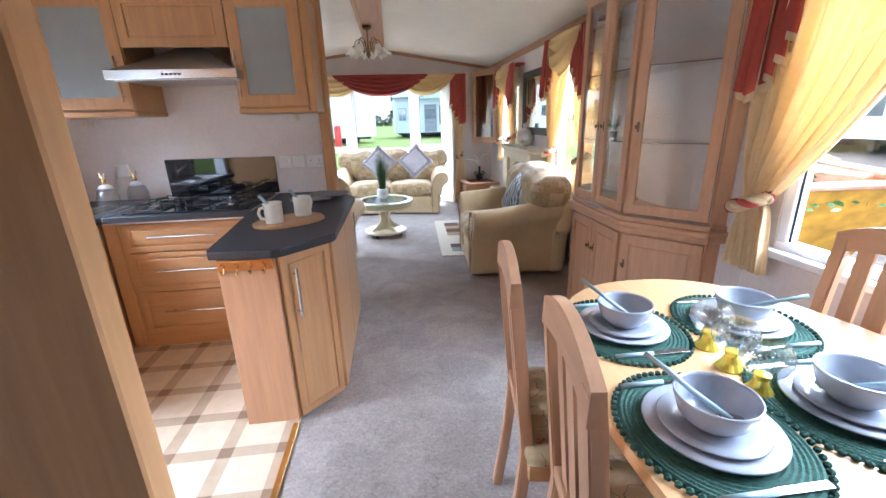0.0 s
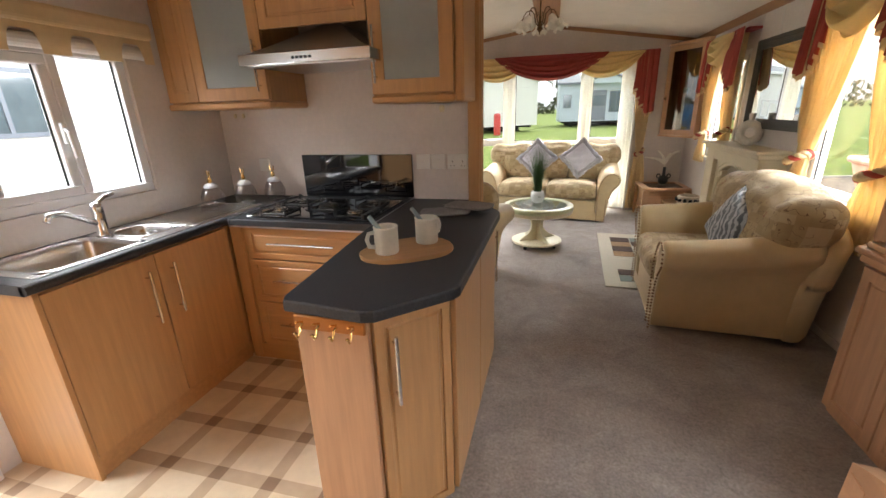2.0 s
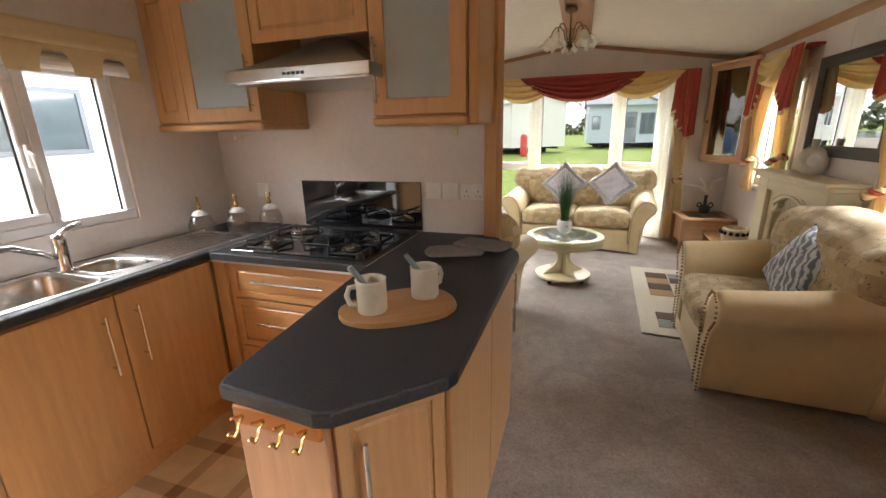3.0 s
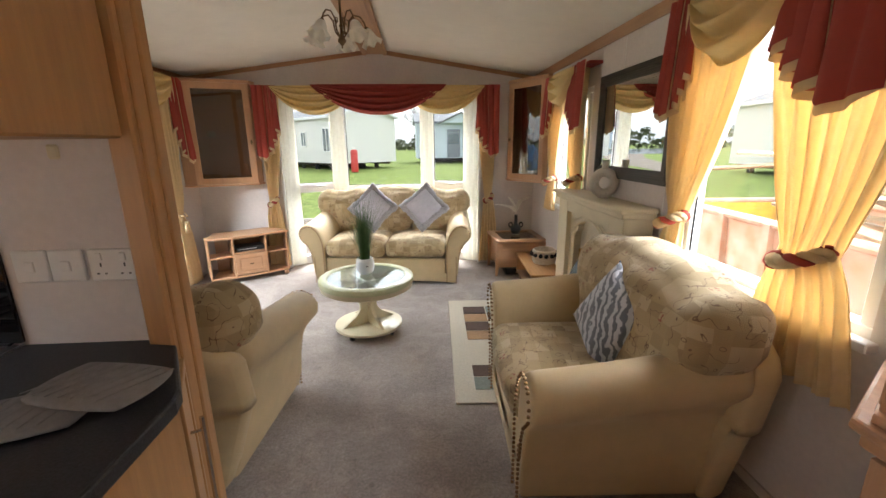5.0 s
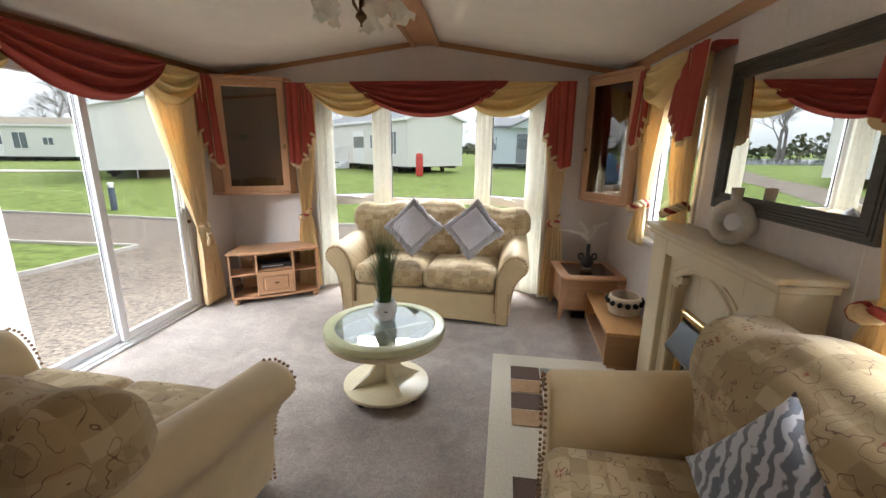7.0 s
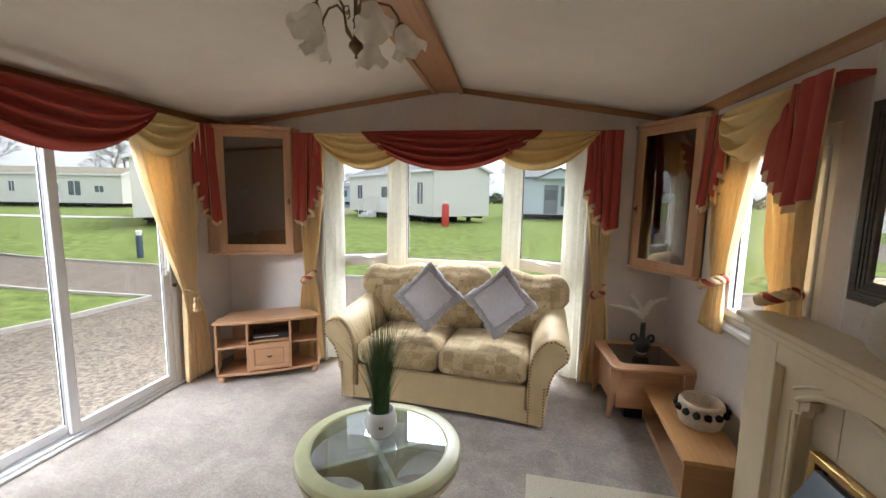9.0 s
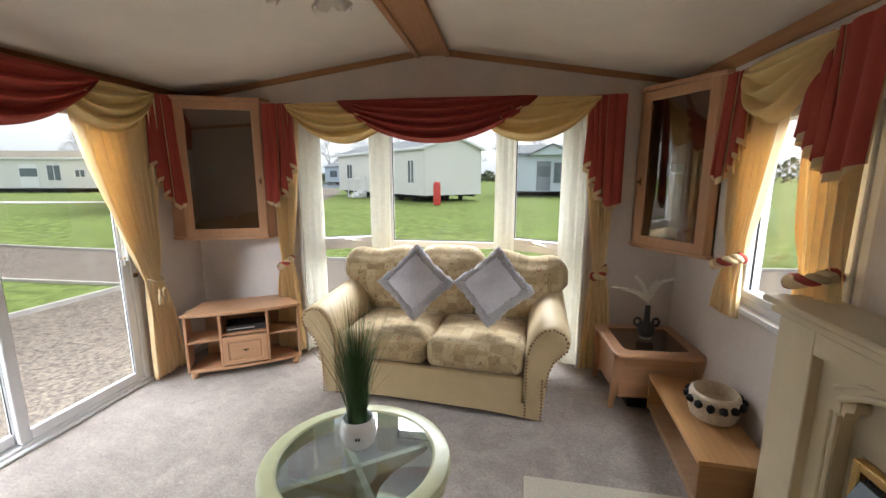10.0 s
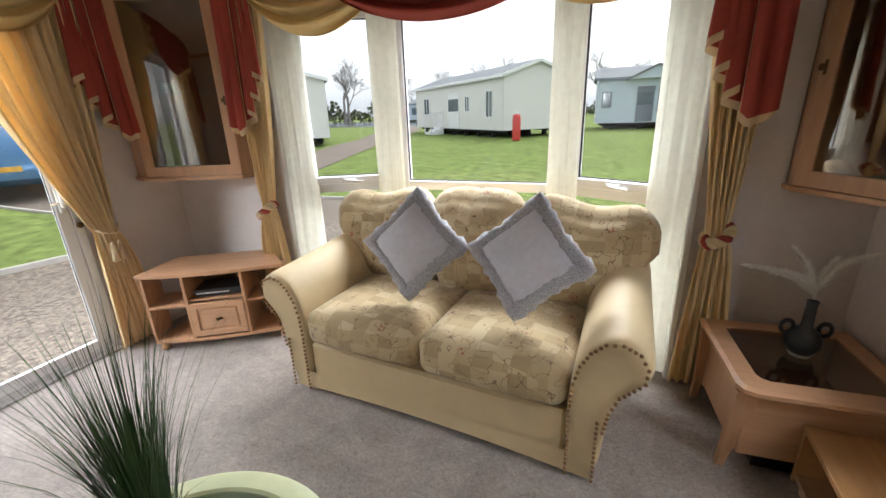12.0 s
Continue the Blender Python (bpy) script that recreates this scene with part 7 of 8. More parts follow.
for (dx, dy, h, curl) in ((-0.12, 0.0, 0.13, -0.09), (-0.04, 0.03, 0.15, -0.03), (0.07, -0.01, 0.21, 0.05), (-0.08, -0.03, 0.12, -0.06), (0.02, 0.02, 0.13, 0.02)):
    pts = [Vector((dx * t ** 1.5 + curl * t ** 4, dy * t, 0.03 + h * (t - 0.25 * t ** 3 * (abs(dx) > 0.06)))) for t in [k / 9 for k in range(10)]]
    tube(bm, pts, 0.0015, 4)
    for k in range(3, 10):
        for q in range(170):
            p = pts[k - 1].lerp(pts[k], rng.random())
            d = (pts[k] - pts[k - 1]).normalized()
            o = Vector((rng.gauss(0, 1), rng.gauss(0, 1), rng.gauss(0, 1))).normalized()
            e = p + (d * 0.6 + o * 0.7) * rng.uniform(0.016, 0.04) * (1.2 - k / 14)
            s_ = d.cross(o).normalized() * 0.0042
            bm.faces.new([bm.verts.new(p - s_), bm.verts.new(p + s_), bm.verts.new(e)])
part("plume_tuft", bm, M["feather"], pm)

bu = thing("low_unit", "low open beech veneer unit along the wall", "low shelf unit", (1.43, 5.765, 0), -4.4)
UL, UW, UH = 0.8, 0.29, 0.27
part("top", boxes(((0, 0, UH - 0.02), (UW, UL, UH)), bevel=0.002), M["oak"], bu)
part("end_panel", boxes(((0.006, 0.0, 0.04), (UW, 0.018, UH - 0.02)), bevel=0.001), wood_mat("end_board", (0.36, 0.19, 0.09), 0), bu)
part("end_panel", boxes(((0.006, UL - 0.018, 0.04), (UW, UL, UH - 0.02)), bevel=0.001), M["oak"], bu)
part("shaded_inner_board", boxes(((0.01, 0.018, 0.06), (UW, UL - 0.018, 0.078)), ((UW - 0.02, 0.018, 0.078), (UW, UL - 0.018, UH - 0.02))), M["shade_wood"], bu)
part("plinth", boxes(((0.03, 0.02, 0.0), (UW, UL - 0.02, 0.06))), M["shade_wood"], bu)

bk = thing("rope_basket", "cream cotton rope basket with black wool pompoms", "basket", (1.655, 6.14, UH), -20)
bk.scale = (1.08, 1.08, 1.08)
bm = bmesh.new()
prof = [(0.0, 0.004), (0.085, 0.004)]
for i in range(9):
    r = 0.09 + 0.013 * math.sin(i / 8 * math.pi * 0.8)
    prof += [(r + 0.004, 0.006 + i * 0.013), (r, 0.0125 + i * 0.013)]
prof += [(0.088, 0.124)] + [(0.084, 0.12), (0.09, 0.06), (0.08, 0.01), (0, 0.01)]
lathe(bm, prof, 40, m=Matrix.Diagonal((1.0, 1.15, 1, 1)))
part("basket", bm, M["rope"], bk, "", "all")
for i in range(14):
    a = 2 * math.pi * i / 14
    bm = bmesh.new()
    rng = random.Random(i)
    r = bmesh.ops.create_icosphere(bm, subdivisions=2, radius=0.019)
    for v in r["verts"]:
        v.co = v.co * rng.uniform(0.82, 1.15) + Vector((0.108 * math.cos(a), 0.124 * math.sin(a), 0.085))
    part("pompom", bm, M["wool"], bk, "black wool pompom", "all")

# television stand
tv = thing("tv_stand", "bow-fronted beech television stand with open shelves and a drawer", "television stand", (-1.285, 6.72, 0), 31)
TW, TD, TH = 0.385, 0.3, 0.49
def bow(w, d, extra=0.0):
    return [(-w + 2 * w * i / 10, -0.035 * (1 - (2 * i / 10 - 1) ** 2) - extra) for i in range(11)] + [(w * 0.72, d), (-w * 0.72, d)]
bm = bmesh.new()
prism(bm, bow(TW + 0.015, TD, 0.015), TH - 0.022, TH, 0.006)
part("top", bm, M["pinkx"], tv, "bowed top board")
bm = bmesh.new()
prism(bm, bow(TW, TD, 0.0), 0.05, 0.07, 0.003)
part("bottom", bm, M["pinkx"], tv)
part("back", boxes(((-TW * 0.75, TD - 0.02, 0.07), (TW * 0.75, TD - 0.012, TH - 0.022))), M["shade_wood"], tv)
for x in (-TW, -0.165, 0.15, TW - 0.016):
    part("upright", boxes(((x, -0.004 if abs(x) > 0.3 else -0.03, 0.07), (x + 0.016, 0.2 if abs(x) > 0.3 else 0.27, TH - 0.022)), bevel=0.002), M["pink"], tv)
for a, b, z in ((-TW + 0.016, -0.165, 0.27), (0.166, TW - 0.016, 0.27), (-0.149, 0.15, 0.3)):
    part("shelf", boxes(((a, -0.012, z), (b, 0.22, z + 0.014)), bevel=0.001), M["pinkx"], tv)
d = panel_door(tv, 0.3, 0.215, M["pinkx"], (-0.149, -0.035, 0.08), 0, "drawer", fr=0.035)
bm = bmesh.new()
box(bm, (0.13, -0.004, 0.1), (0.17, 0.0, 0.112), 0.002)
knob(bm, (0.15, 0, 0.106), (0, -1, 0), 0.007)
part("handle", bm, M["bronze"], d, "small bronze drop handle", True)
for x, y in ((-TW + 0.04, 0.02), (TW - 0.04, 0.02), (-0.2, TD - 0.05), (0.2, TD - 0.05)):
    bm = bmesh.new()
    lathe(bm, [(0, 0.0), (0.02, 0.0), (0.029, 0.015), (0.027, 0.035), (0.02, 0.05), (0, 0.05)], 16, (x, y, 0))
    part("bun_foot", bm, M["pinkx"], tv, "turned bun foot", "all")
dv = thing("dvd_player", "slim black disc player on the stand shelf", "disc player", (-1.28, 6.75, 0.3145), 31)
part("case", boxes(((-0.14, -0.01, 0.0), (0.13, 0.16, 0.045)), bevel=0.003), M["black"], dv)
part("front_strip", boxes(((-0.13, -0.012, 0.018), (0.05, -0.01, 0.026))), M["alu"], dv, "silver strip")


def corner_cab(label, pts, ia, ib, knob_left, inner):
    """A glazed corner wall cabinet; pts is its plan, ia and ib the ends of its door."""
    z0, z1 = 0.99, 1.985
    c = thing("corner_cabinet", label, "corner cabinet", (0, 0, 0), 0, "corner cabinets")
    for z, t, nm in ((z0 - 0.022, 0.022, "bottom_board"), (z1, 0.03, "cornice")):
        bm = bmesh.new()
        cx = sum(p[0] for p in pts) / len(pts)
        cy = sum(p[1] for p in pts) / len(pts)
        grow = [(x + (0.012 if x > cx else -0.012) * (abs(x - XL) > 0.02 and abs(x - XR) > 0.02), y - 0.015 * (abs(y - YE) > 0.02)) for x, y in pts]
        prism(bm, grow, z, z + t, 0.005)
        part(nm, bm, M["pinkx"], c)
    n = len(pts)
    for i in range(n):
        p, q = Vector((*pts[i], 0)), Vector((*pts[(i + 1) % n], 0))
        if (i, (i + 1) % n) == (ia, ib):
            continue
        d = (q - p)
        L = d.length
        bm = bmesh.new()
        box(bm, (0, 0, 0), (L, 0.012, z1 - z0))
        wallside = (abs(p.x - q.x) < 0.01 and (abs(p.x - XL) < 0.02 or abs(p.x - XR) < 0.02)) or (abs(p.y - q.y) < 0.01 and abs(p.y - YE) < 0.02)
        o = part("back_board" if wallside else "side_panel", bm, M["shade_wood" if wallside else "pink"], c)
        o.matrix_basis = pose(p.x, p.y, z0, 0, 0, math.degrees(math.atan2(d.y, d.x)))
    p, q = Vector((*pts[ia], 0)), Vector((*pts[ib], 0))
    d = q - p
    rz = math.degrees(math.atan2(d.y, d.x))
    out = Vector((d.y, -d.x, 0)).normalized()
    s = p + out * 0.004
    panel_door(c, d.length, z1 - z0, M["pink"], (s.x, s.y, z0), rz, glazed="cabglass", handle=("knob", 0.025 if knob_left else d.length - 0.025, 0.42), fr=0.06)
    bm = bmesh.new()
    prism(bm, [(x * 0.97 + inner[0] * 0.03, y * 0.97 + inner[1] * 0.03) for x, y in pts], 1.46, 1.466)
    part("glass_shelf", bm, M["clear"], c, "clear glass shelf").visible_shadow = False
    for z in (z0 + 0.001, 1.467):
        o = thing("tea_light_holder", "small pale green glass tea light holder in the cabinet", "candle holder", (inner[0], inner[1], z), 0, "tea light holders")
        bm = bmesh.new()
        lathe(bm, [(0, 0), (0.028, 0), (0.038, 0.02), (0.036, 0.045), (0.03, 0.055), (0.027, 0.055), (0.032, 0.04), (0.026, 0.01), (0, 0.008)], 20)
        part("glass", bm, mat("pale_green_glass", (0.25, 0.42, 0.36), 0.2, 0, 10, 0.1), o, "", "all")


corner_cab("beech corner cabinet with smoked glass door above the television stand", [(XL + 0.001, YE - 0.001), (XL + 0.001, 6.86), (-1.76, 6.82), (-1.22, 7.02), (-1.2, YE - 0.001)], 2, 3, False, (-1.62, 6.97))
corner_cab("beech corner cabinet with smoked glass door above the side table", [(1.49, YE - 0.001), (1.49, 7.06), (1.745, 6.62), (XR - 0.001, 6.62), (XR - 0.001, YE - 0.001)], 1, 2, True, (1.68, 6.93))

# ---- chandelier ----
ch = thing("chandelier", "bronze ceiling light with five frosted tulip shades", "ceiling light", (0.03, 5.28, 1.95))
bm = bmesh.new()
lathe(bm, [(0, 0.0), (0.006, 0.004), (0.004, 0.015), (0.016, 0.03), (0.026, 0.04), (0.024, 0.055), (0.01, 0.065), (0.008, 0.12), (0.013, 0.13), (0.007, 0.14), (0.007, 0.27), (0.02, 0.28), (0.045, 0.29), (0.05, 0.317), (0, 0.317)], 20)
part("stem", bm, M["bronze"], ch, "", "all")
for k in range(5):
    a = radians(72 * k + 20)
    dx, dy = math.cos(a), math.sin(a)
    bm = bmesh.new()
    tube(bm, [(dx * r, dy * r, z) for r, z in ((0.01, 0.06), (0.04, 0.1), (0.05, 0.16), (0.08, 0.195), (0.12, 0.19), (0.145, 0.16), (0.155, 0.13))], 0.0045, 8)
    tube(bm, [(dx * r, dy * r, z) for r, z in ((0.05, 0.16), (0.03, 0.17), (0.025, 0.15), (0.035, 0.14))], 0.003, 6)
    arm = part("arm", bm, M["bronze"], ch, "scrolled arm", "all")
    bm = bmesh.new()
    def tulip(u, v):
        t = 2 * math.pi * u
        r = (0.016 + 0.032 * v ** 0.5 + 0.02 * max(0, v - 0.6) * 2) * (1 + 0.1 * math.cos(6 * t) * v ** 2)
        p = Vector((r * math.cos(t), r * math.sin(t), -0.095 * v + 0.012 * math.cos(6 * t) * v ** 3))
        return p
    sheet(bm, 36, 10, tulip)
    bmesh.ops.transform(bm, matrix=Matrix.Translation((dx * 0.157, dy * 0.157, 0.125)) @ Matrix.Rotation(radians(22), 4, Vector((dy, -dx, 0))), verts=bm.verts)
    part("shade", bm, M["shade"], ch, "frosted tulip glass shade", "all")
    bm = bmesh.new()
    lathe(bm, [(0, 0.012), (0.012, 0.01), (0.018, -0.004), (0.016, -0.012), (0, -0.012)], 12, (dx * 0.157, dy * 0.157, 0.125))
    part("cup", bm, M["bronze"], arm, "", "all")


# ---- outdoors ----
def smooth01(t):
    t = max(0.0, min(1.0, t))
    return t * t * (3 - 2 * t)


def ground_z(x, y):
    d = math.hypot(max(0, abs(x) - 2.5), max(0, y - 8, -y - 3))
    return -0.55 + 0.55 * smooth01((d - 3) / 15)


GR = [-400, -200, -120, -80, -60, -50] + [-44 + 2 * i for i in range(45)] + [50, 60, 80, 120, 200, 400]
bm = bmesh.new()
gv = [[bm.verts.new((x, y, ground_z(x, y))) for y in GR] for x in GR]
for i in range(len(GR) - 1):
    for j in range(len(GR) - 1):
        bm.faces.new((gv[i][j], gv[i + 1][j], gv[i + 1][j + 1], gv[i][j + 1]))
structure("ground", "mown green lawn of a holiday park", bm, M["grass"], True)


def patch(name, label, material, pts, lift, edge=None):
    """A flat surface laid over the ground; pts is its outline."""
    bm = bmesh.new()
    f = bm.faces.new([bm.verts.new((x, y, 0)) for x, y in pts])
    bmesh.ops.triangulate(bm, faces=[f])
    for _ in range(5):
        es = [e for e in bm.edges if e.calc_length() > 1.6]
        if not es:
            break
        bmesh.ops.subdivide_edges(bm, edges=es, cuts=1)
        bmesh.ops.triangulate(bm, faces=bm.faces[:])
    for v in bm.verts:
        v.co.z = ground_z(v.co.x, v.co.y) + lift
    structure(name, label, bm, material, True)
    if edge:
        bm = bmesh.new()
        for a, b in edge:
            a, b = Vector((*a, 0)), Vector((*b, 0))
            n = max(1, int((b - a).length / 1.2))
            for i in range(n):
                p, q = a.lerp(b, i / n), a.lerp(b, (i + 1) / n)
                d = (q - p).normalized()
                s = Vector((-d.y, d.x, 0)) * 0.03
                for u in (0,):
                    vs_ = [bm.verts.new((w.x, w.y, ground_z(w.x, w.y) + h)) for h in (-0.05, lift + 0.05) for w in (p - s, q - s, q + s, p + s)]
                    for k in ((0, 1, 2, 3), (4, 5, 6, 7), (0, 1, 5, 4), (1, 2, 6, 5), (2, 3, 7, 6), (3, 0, 4, 7)):
                        bm.faces.new([vs_[m_] for m_ in k])
        structure("kerb", "pale concrete edging strip", bm, M["concrete"])


patch("gravel_drive", "pale brown gravel drive round the holiday home", M["gravel"], [(-30, -8), (30, -8), (30, 12.4), (12, 13.0), (1.7, 13.2), (-3.2, 13.1), (-8.6, 12.8), (-11.5, 12.4), (-30, 12.0)], 0.02,
      [((12, 13.0), (1.7, 13.2)), ((1.7, 13.2), (-3.2, 13.1)), ((-3.2, 13.1), (-8.6, 12.8)), ((-8.6, 12.8), (-11.5, 12.4)), ((-11.5, 12.4), (-30, 12.0))])
patch("lawn_patch", "mown lawn inside the gravel", M["grass"], [(-6.0, 10.3), (-6.2, 8.7), (-6.6, 7.2), (-12, 7.2), (-14, 9.8), (-8.3, 10.1)], 0.045,
      [((-6.0, 10.3), (-6.2, 8.7)), ((-6.2, 8.7), (-6.6, 7.2)), ((-6.0, 10.3), (-8.3, 10.1)), ((-8.3, 10.1), (-14, 9.8))])
patch("gravel_path", "pale gravel path across the lawn", M["gravel"], [(-9.4, 15.5), (-7.4, 15.2), (-9.5, 26), (-14, 40), (-20, 52), (-24, 51), (-17, 38), (-12, 26)], 0.02)
patch("lake", "still grey lake beyond the lawn", M["water"], [(-70, 56), (-16, 50), (-10, 62), (-20, 90), (-80, 90)], 0.03)
patch("concrete_path", "pale concrete path over the lawn", M["concrete"], [(-24, 22), (-20, 23.2), (-20.2, 24.4), (-30, 23.2), (-30, 22)], 0.03)
patch("concrete_pad", "pale concrete pad beside the drive", M["concrete"], [(7.6, 1.0), (14, 1.0), (14, 5.5), (7.6, 5.5)], 0.03)


def lodge(label, at, rz, length, width, wins, walls="siding", roof="roof", eave=2.95, ridge=3.6, front_wins=(), door=None, steps=False, porch=False, frames=None):
    """A static caravan on its chassis. Local x runs along its length from 0, y across it from 0; the long side at y 0 carries wins (x, z, w, h), the end at x 0 carries front_wins (y, z, w, h)."""
    h = thing("holiday_home", label, "house", (at[0], at[1], ground_z(*at)), rz, "holiday homes")
    base = 0.38
    bm = bmesh.new()
    n = int((eave - base) / 0.145)
    def clap(p, q, top_fn=None):
        p, q = Vector(p), Vector(q)
        d = (q - p).normalized()
        o = Vector((d.y, -d.x, 0))
        for i in range(n + (5 if top_fn else 0)):
            z0, z1 = base + i * 0.145, base + (i + 1) * 0.145
            a, b = 0.0, (q - p).length
            if top_fn and z0 >= eave - 0.05:
                k = 1 - (z0 - eave) / (ridge - eave)
                if k <= 0.02:
                    break
                a, b = b / 2 * (1 - k), b / 2 * (1 + k)
            elif not top_fn:
                z1 = min(z1, eave)
            pa, pb = p + d * a, p + d * b
            v = [bm.verts.new(pa + o * 0.022 + Vector((0, 0, z0))), bm.verts.new(pb + o * 0.022 + Vector((0, 0, z0))), bm.verts.new(pb + Vector((0, 0, z1))), bm.verts.new(pa + Vector((0, 0, z1))), bm.verts.new(pa + Vector((0, 0, z0))), bm.verts.new(pb + Vector((0, 0, z0)))]
            bm.faces.new(v[:4])
            bm.faces.new((v[0], v[4], v[5], v[1]))
    clap((0, 0, 0), (length, 0, 0))
    clap((length, 0, 0), (length, width, 0), True)
    clap((length, width, 0), (0, width, 0))
    clap((0, width, 0), (0, 0, 0), True)
    part("wall", bm, M[walls], h, "lapped siding")
    bm = bmesh.new()
    extrude_profile(bm, [(0.01, base), (width - 0.01, base), (width - 0.01, eave), (width / 2, ridge - 0.02), (0.01, eave)], 0, 0.01, length - 0.01)
    part("wall_core", bm, M[walls], h)
    bm = bmesh.new()
    t = 0.1
    for s in (0, 1):
        pts = [(-0.18, eave - 0.06), (width / 2, ridge), (width / 2, ridge + t), (-0.18, eave - 0.06 + t)]
        if s:
            pts = [(width - y, z) for y, z in pts]
        extrude_profile(bm, pts, 0, -0.18, length + 0.18)
    rf = part("roof", bm, M[roof], h)
    bm = bmesh.new()
    for x in (-0.2, length + 0.18):
        for s in (0, 1):
            pts = [(-0.19, eave - 0.1), (width / 2, ridge - 0.04), (width / 2, ridge + t + 0.01), (-0.19, eave - 0.05 + t)]
            if s:
                pts = [(width - y, z) for y, z in pts]
            extrude_profile(bm, pts, 0, x, x + 0.02)
    box(bm, (-0.2, -0.22, eave - 0.1), (length + 0.2, -0.185, eave + 0.04))
    part("fascia", bm, M["upvc" if walls == "siding" else "greyframe"], rf, "plain fascia boards")
    bm = bmesh.new()
    for x in [0.8 + 1.6 * i for i in range(int(length / 1.6))]:
        for y in (0.35, width - 0.35):
            box(bm, (x, y - 0.1, 0.0), (x + 0.2, y + 0.1, base))
    box(bm, (0.2, 0.3, base - 0.15), (length - 0.2, 0.42, base))
    box(bm, (0.2, width - 0.42, base - 0.15), (length - 0.2, width - 0.3, base))
    box(bm, (0.5, width / 2 - 0.04, 0.02), (length - 0.5, width / 2 + 0.04, base))
    part("chassis", bm, M["dark"], h, "dark steel chassis and piers")
    def win(a, z, w, hh, end):
        o = new("window")
        o.parent = h
        o.matrix_basis = pose(0, 0, 0) if not end else pose(0, 0, 0, 0, 0, 0)
        fr = frames or ("upvc" if walls == "siding" else "greyframe")
        fb, pb = bmesh.new(), bmesh.new()
        f = 0.06
        if not end:
            rect_frame(fb, a, a + w, z, z + hh, -0.05, 0.0, f, 0)
            box(fb, (a + w / 2 - 0.025, -0.045, z + f), (a + w / 2 + 0.025, -0.0, z + hh - f))
            box(pb, (a + f, -0.03, z + f), (a + w - f, -0.024, z + hh - f))
        else:
            for q in (((-0.05, a, z), (0, a + f, z + hh)), ((-0.05, a + w - f, z), (0, a + w, z + hh)), ((-0.05, a + f, z + hh - f), (0, a + w - f, z + hh)), ((-0.05, a + f, z), (0, a + w - f, z + f)), ((-0.045, a + w / 2 - 0.025, z + f), (0, a + w / 2 + 0.025, z + hh - f))):
                box(fb, *q)
            box(pb, (-0.03, a + f, z + f), (-0.024, a + w - f, z + hh - f))
        fo = part("window_frame", fb, M[fr], o)
        part("pane", pb, M["pane"], o)
    for a, z, w, hh in wins:
        win(a, z, w, hh, 0)
    for a, z, w, hh in front_wins:
        win(a, z, w, hh, 1)
    if door:
        a, w = door
        db = bmesh.new()
        rect_frame(db, a, a + w, base + 0.05, base + 2.05, -0.05, 0, 0.07, 0)
        box(db, (a + 0.07, -0.035, base + 0.12), (a + w - 0.07, -0.025, base + 1.0))
        box(db, (a + 0.07, -0.035, base + 1.7), (a + w - 0.07, -0.025, base + 1.98))
        dd = part("door", db, M["greyframe" if walls != "siding" else "upvc"], h)
        part("pane", boxes(((a + 0.07, -0.03, base + 1.0), (a + w - 0.07, -0.026, base + 1.7))), M["pane"], dd)
    if steps:
        sb = bmesh.new()
        for i in range(3):
            box(sb, (steps, -0.3 * (3 - i), 0.0), (steps + 1.0, -0.3 * (2 - i), 0.16 * (i + 1)))
        for y in (-0.9, -0.05):
            for x in (steps, steps + 1.0):
                box(sb, (x - 0.025, y - 0.025, 0), (x + 0.025, y + 0.025, 1.2 if y < -0.5 else 1.45))
        for x in (steps, steps + 1.0):
            sv = [sb.verts.new((x + dx, y, z)) for y, z in ((-0.9, 1.12), (-0.9, 1.2), (-0.05, 1.45), (-0.05, 1.37)) for dx in (-0.02, 0.02)]
            sb.faces.new((sv[0], sv[2], sv[4], sv[6]))
            sb.faces.new((sv[1], sv[3], sv[5], sv[7]))
            sb.faces.new((sv[2], sv[3], sv[5], sv[4]))
        part("steps", sb, M["upvc"], h, "white steps with handrails")
    if porch:
        a, w = porch
        gb = bmesh.new()
        extrude_profile(gb, [(a, eave - 0.1), (a + w, eave - 0.1), (a + w / 2, eave + 0.55)], 1, -0.5, 0.8)
        part("porch_gable", gb, M[walls], h)
        gb = bmesh.new()
        for s in (0, 1):
            pts = [(a - 0.2, eave - 0.2), (a + w / 2, eave + 0.55), (a + w / 2, eave + 0.67), (a - 0.2, eave - 0.08)]
            if s:
                pts = [(2 * a + w - x, z) for x, z in pts]
            extrude_profile(gb, pts, 1, -0.6, 1.5)
        part("porch_roof", gb, M[roof], h)
    return h


lodge("white lapped-siding holiday home beyond the lawn", (-12.0, 34.6), -46, 12, 4.0, [(10.3, 1.0, 0.75, 1.35), (7.9, 1.3, 0.6, 0.9), (1.6, 1.2, 1.0, 1.1)], door=(5.6, 1.6), steps=3.8)
lodge("blue-grey holiday home with a porch gable", (0.6, 33.5), 2, 12, 4.0, [(3.35, 0.95, 0.9, 1.4), (0.25, 1.3, 0.55, 0.9), (8.0, 1.0, 1.6, 1.3)], walls="siding_blue", door=(2.2, 0.95), porch=(1.7, 2.9))
lodge("white holiday home standing end on beyond the drive", (-22.2, 27.4), -51, 11, 5.3, [(3, 1.2, 1.2, 1.1)])
lodge("long white holiday home with a brown roof and deck", (-48, 33), 12, 14, 4.2, [(2.0, 1.2, 0.9, 1.2), (4.2, 1.3, 0.6, 1.0), (11.6, 1.3, 0.9, 0.7), (9.3, 1.0, 1.2, 1.4)], roof="roof_brown", door=(7.0, 1.6))
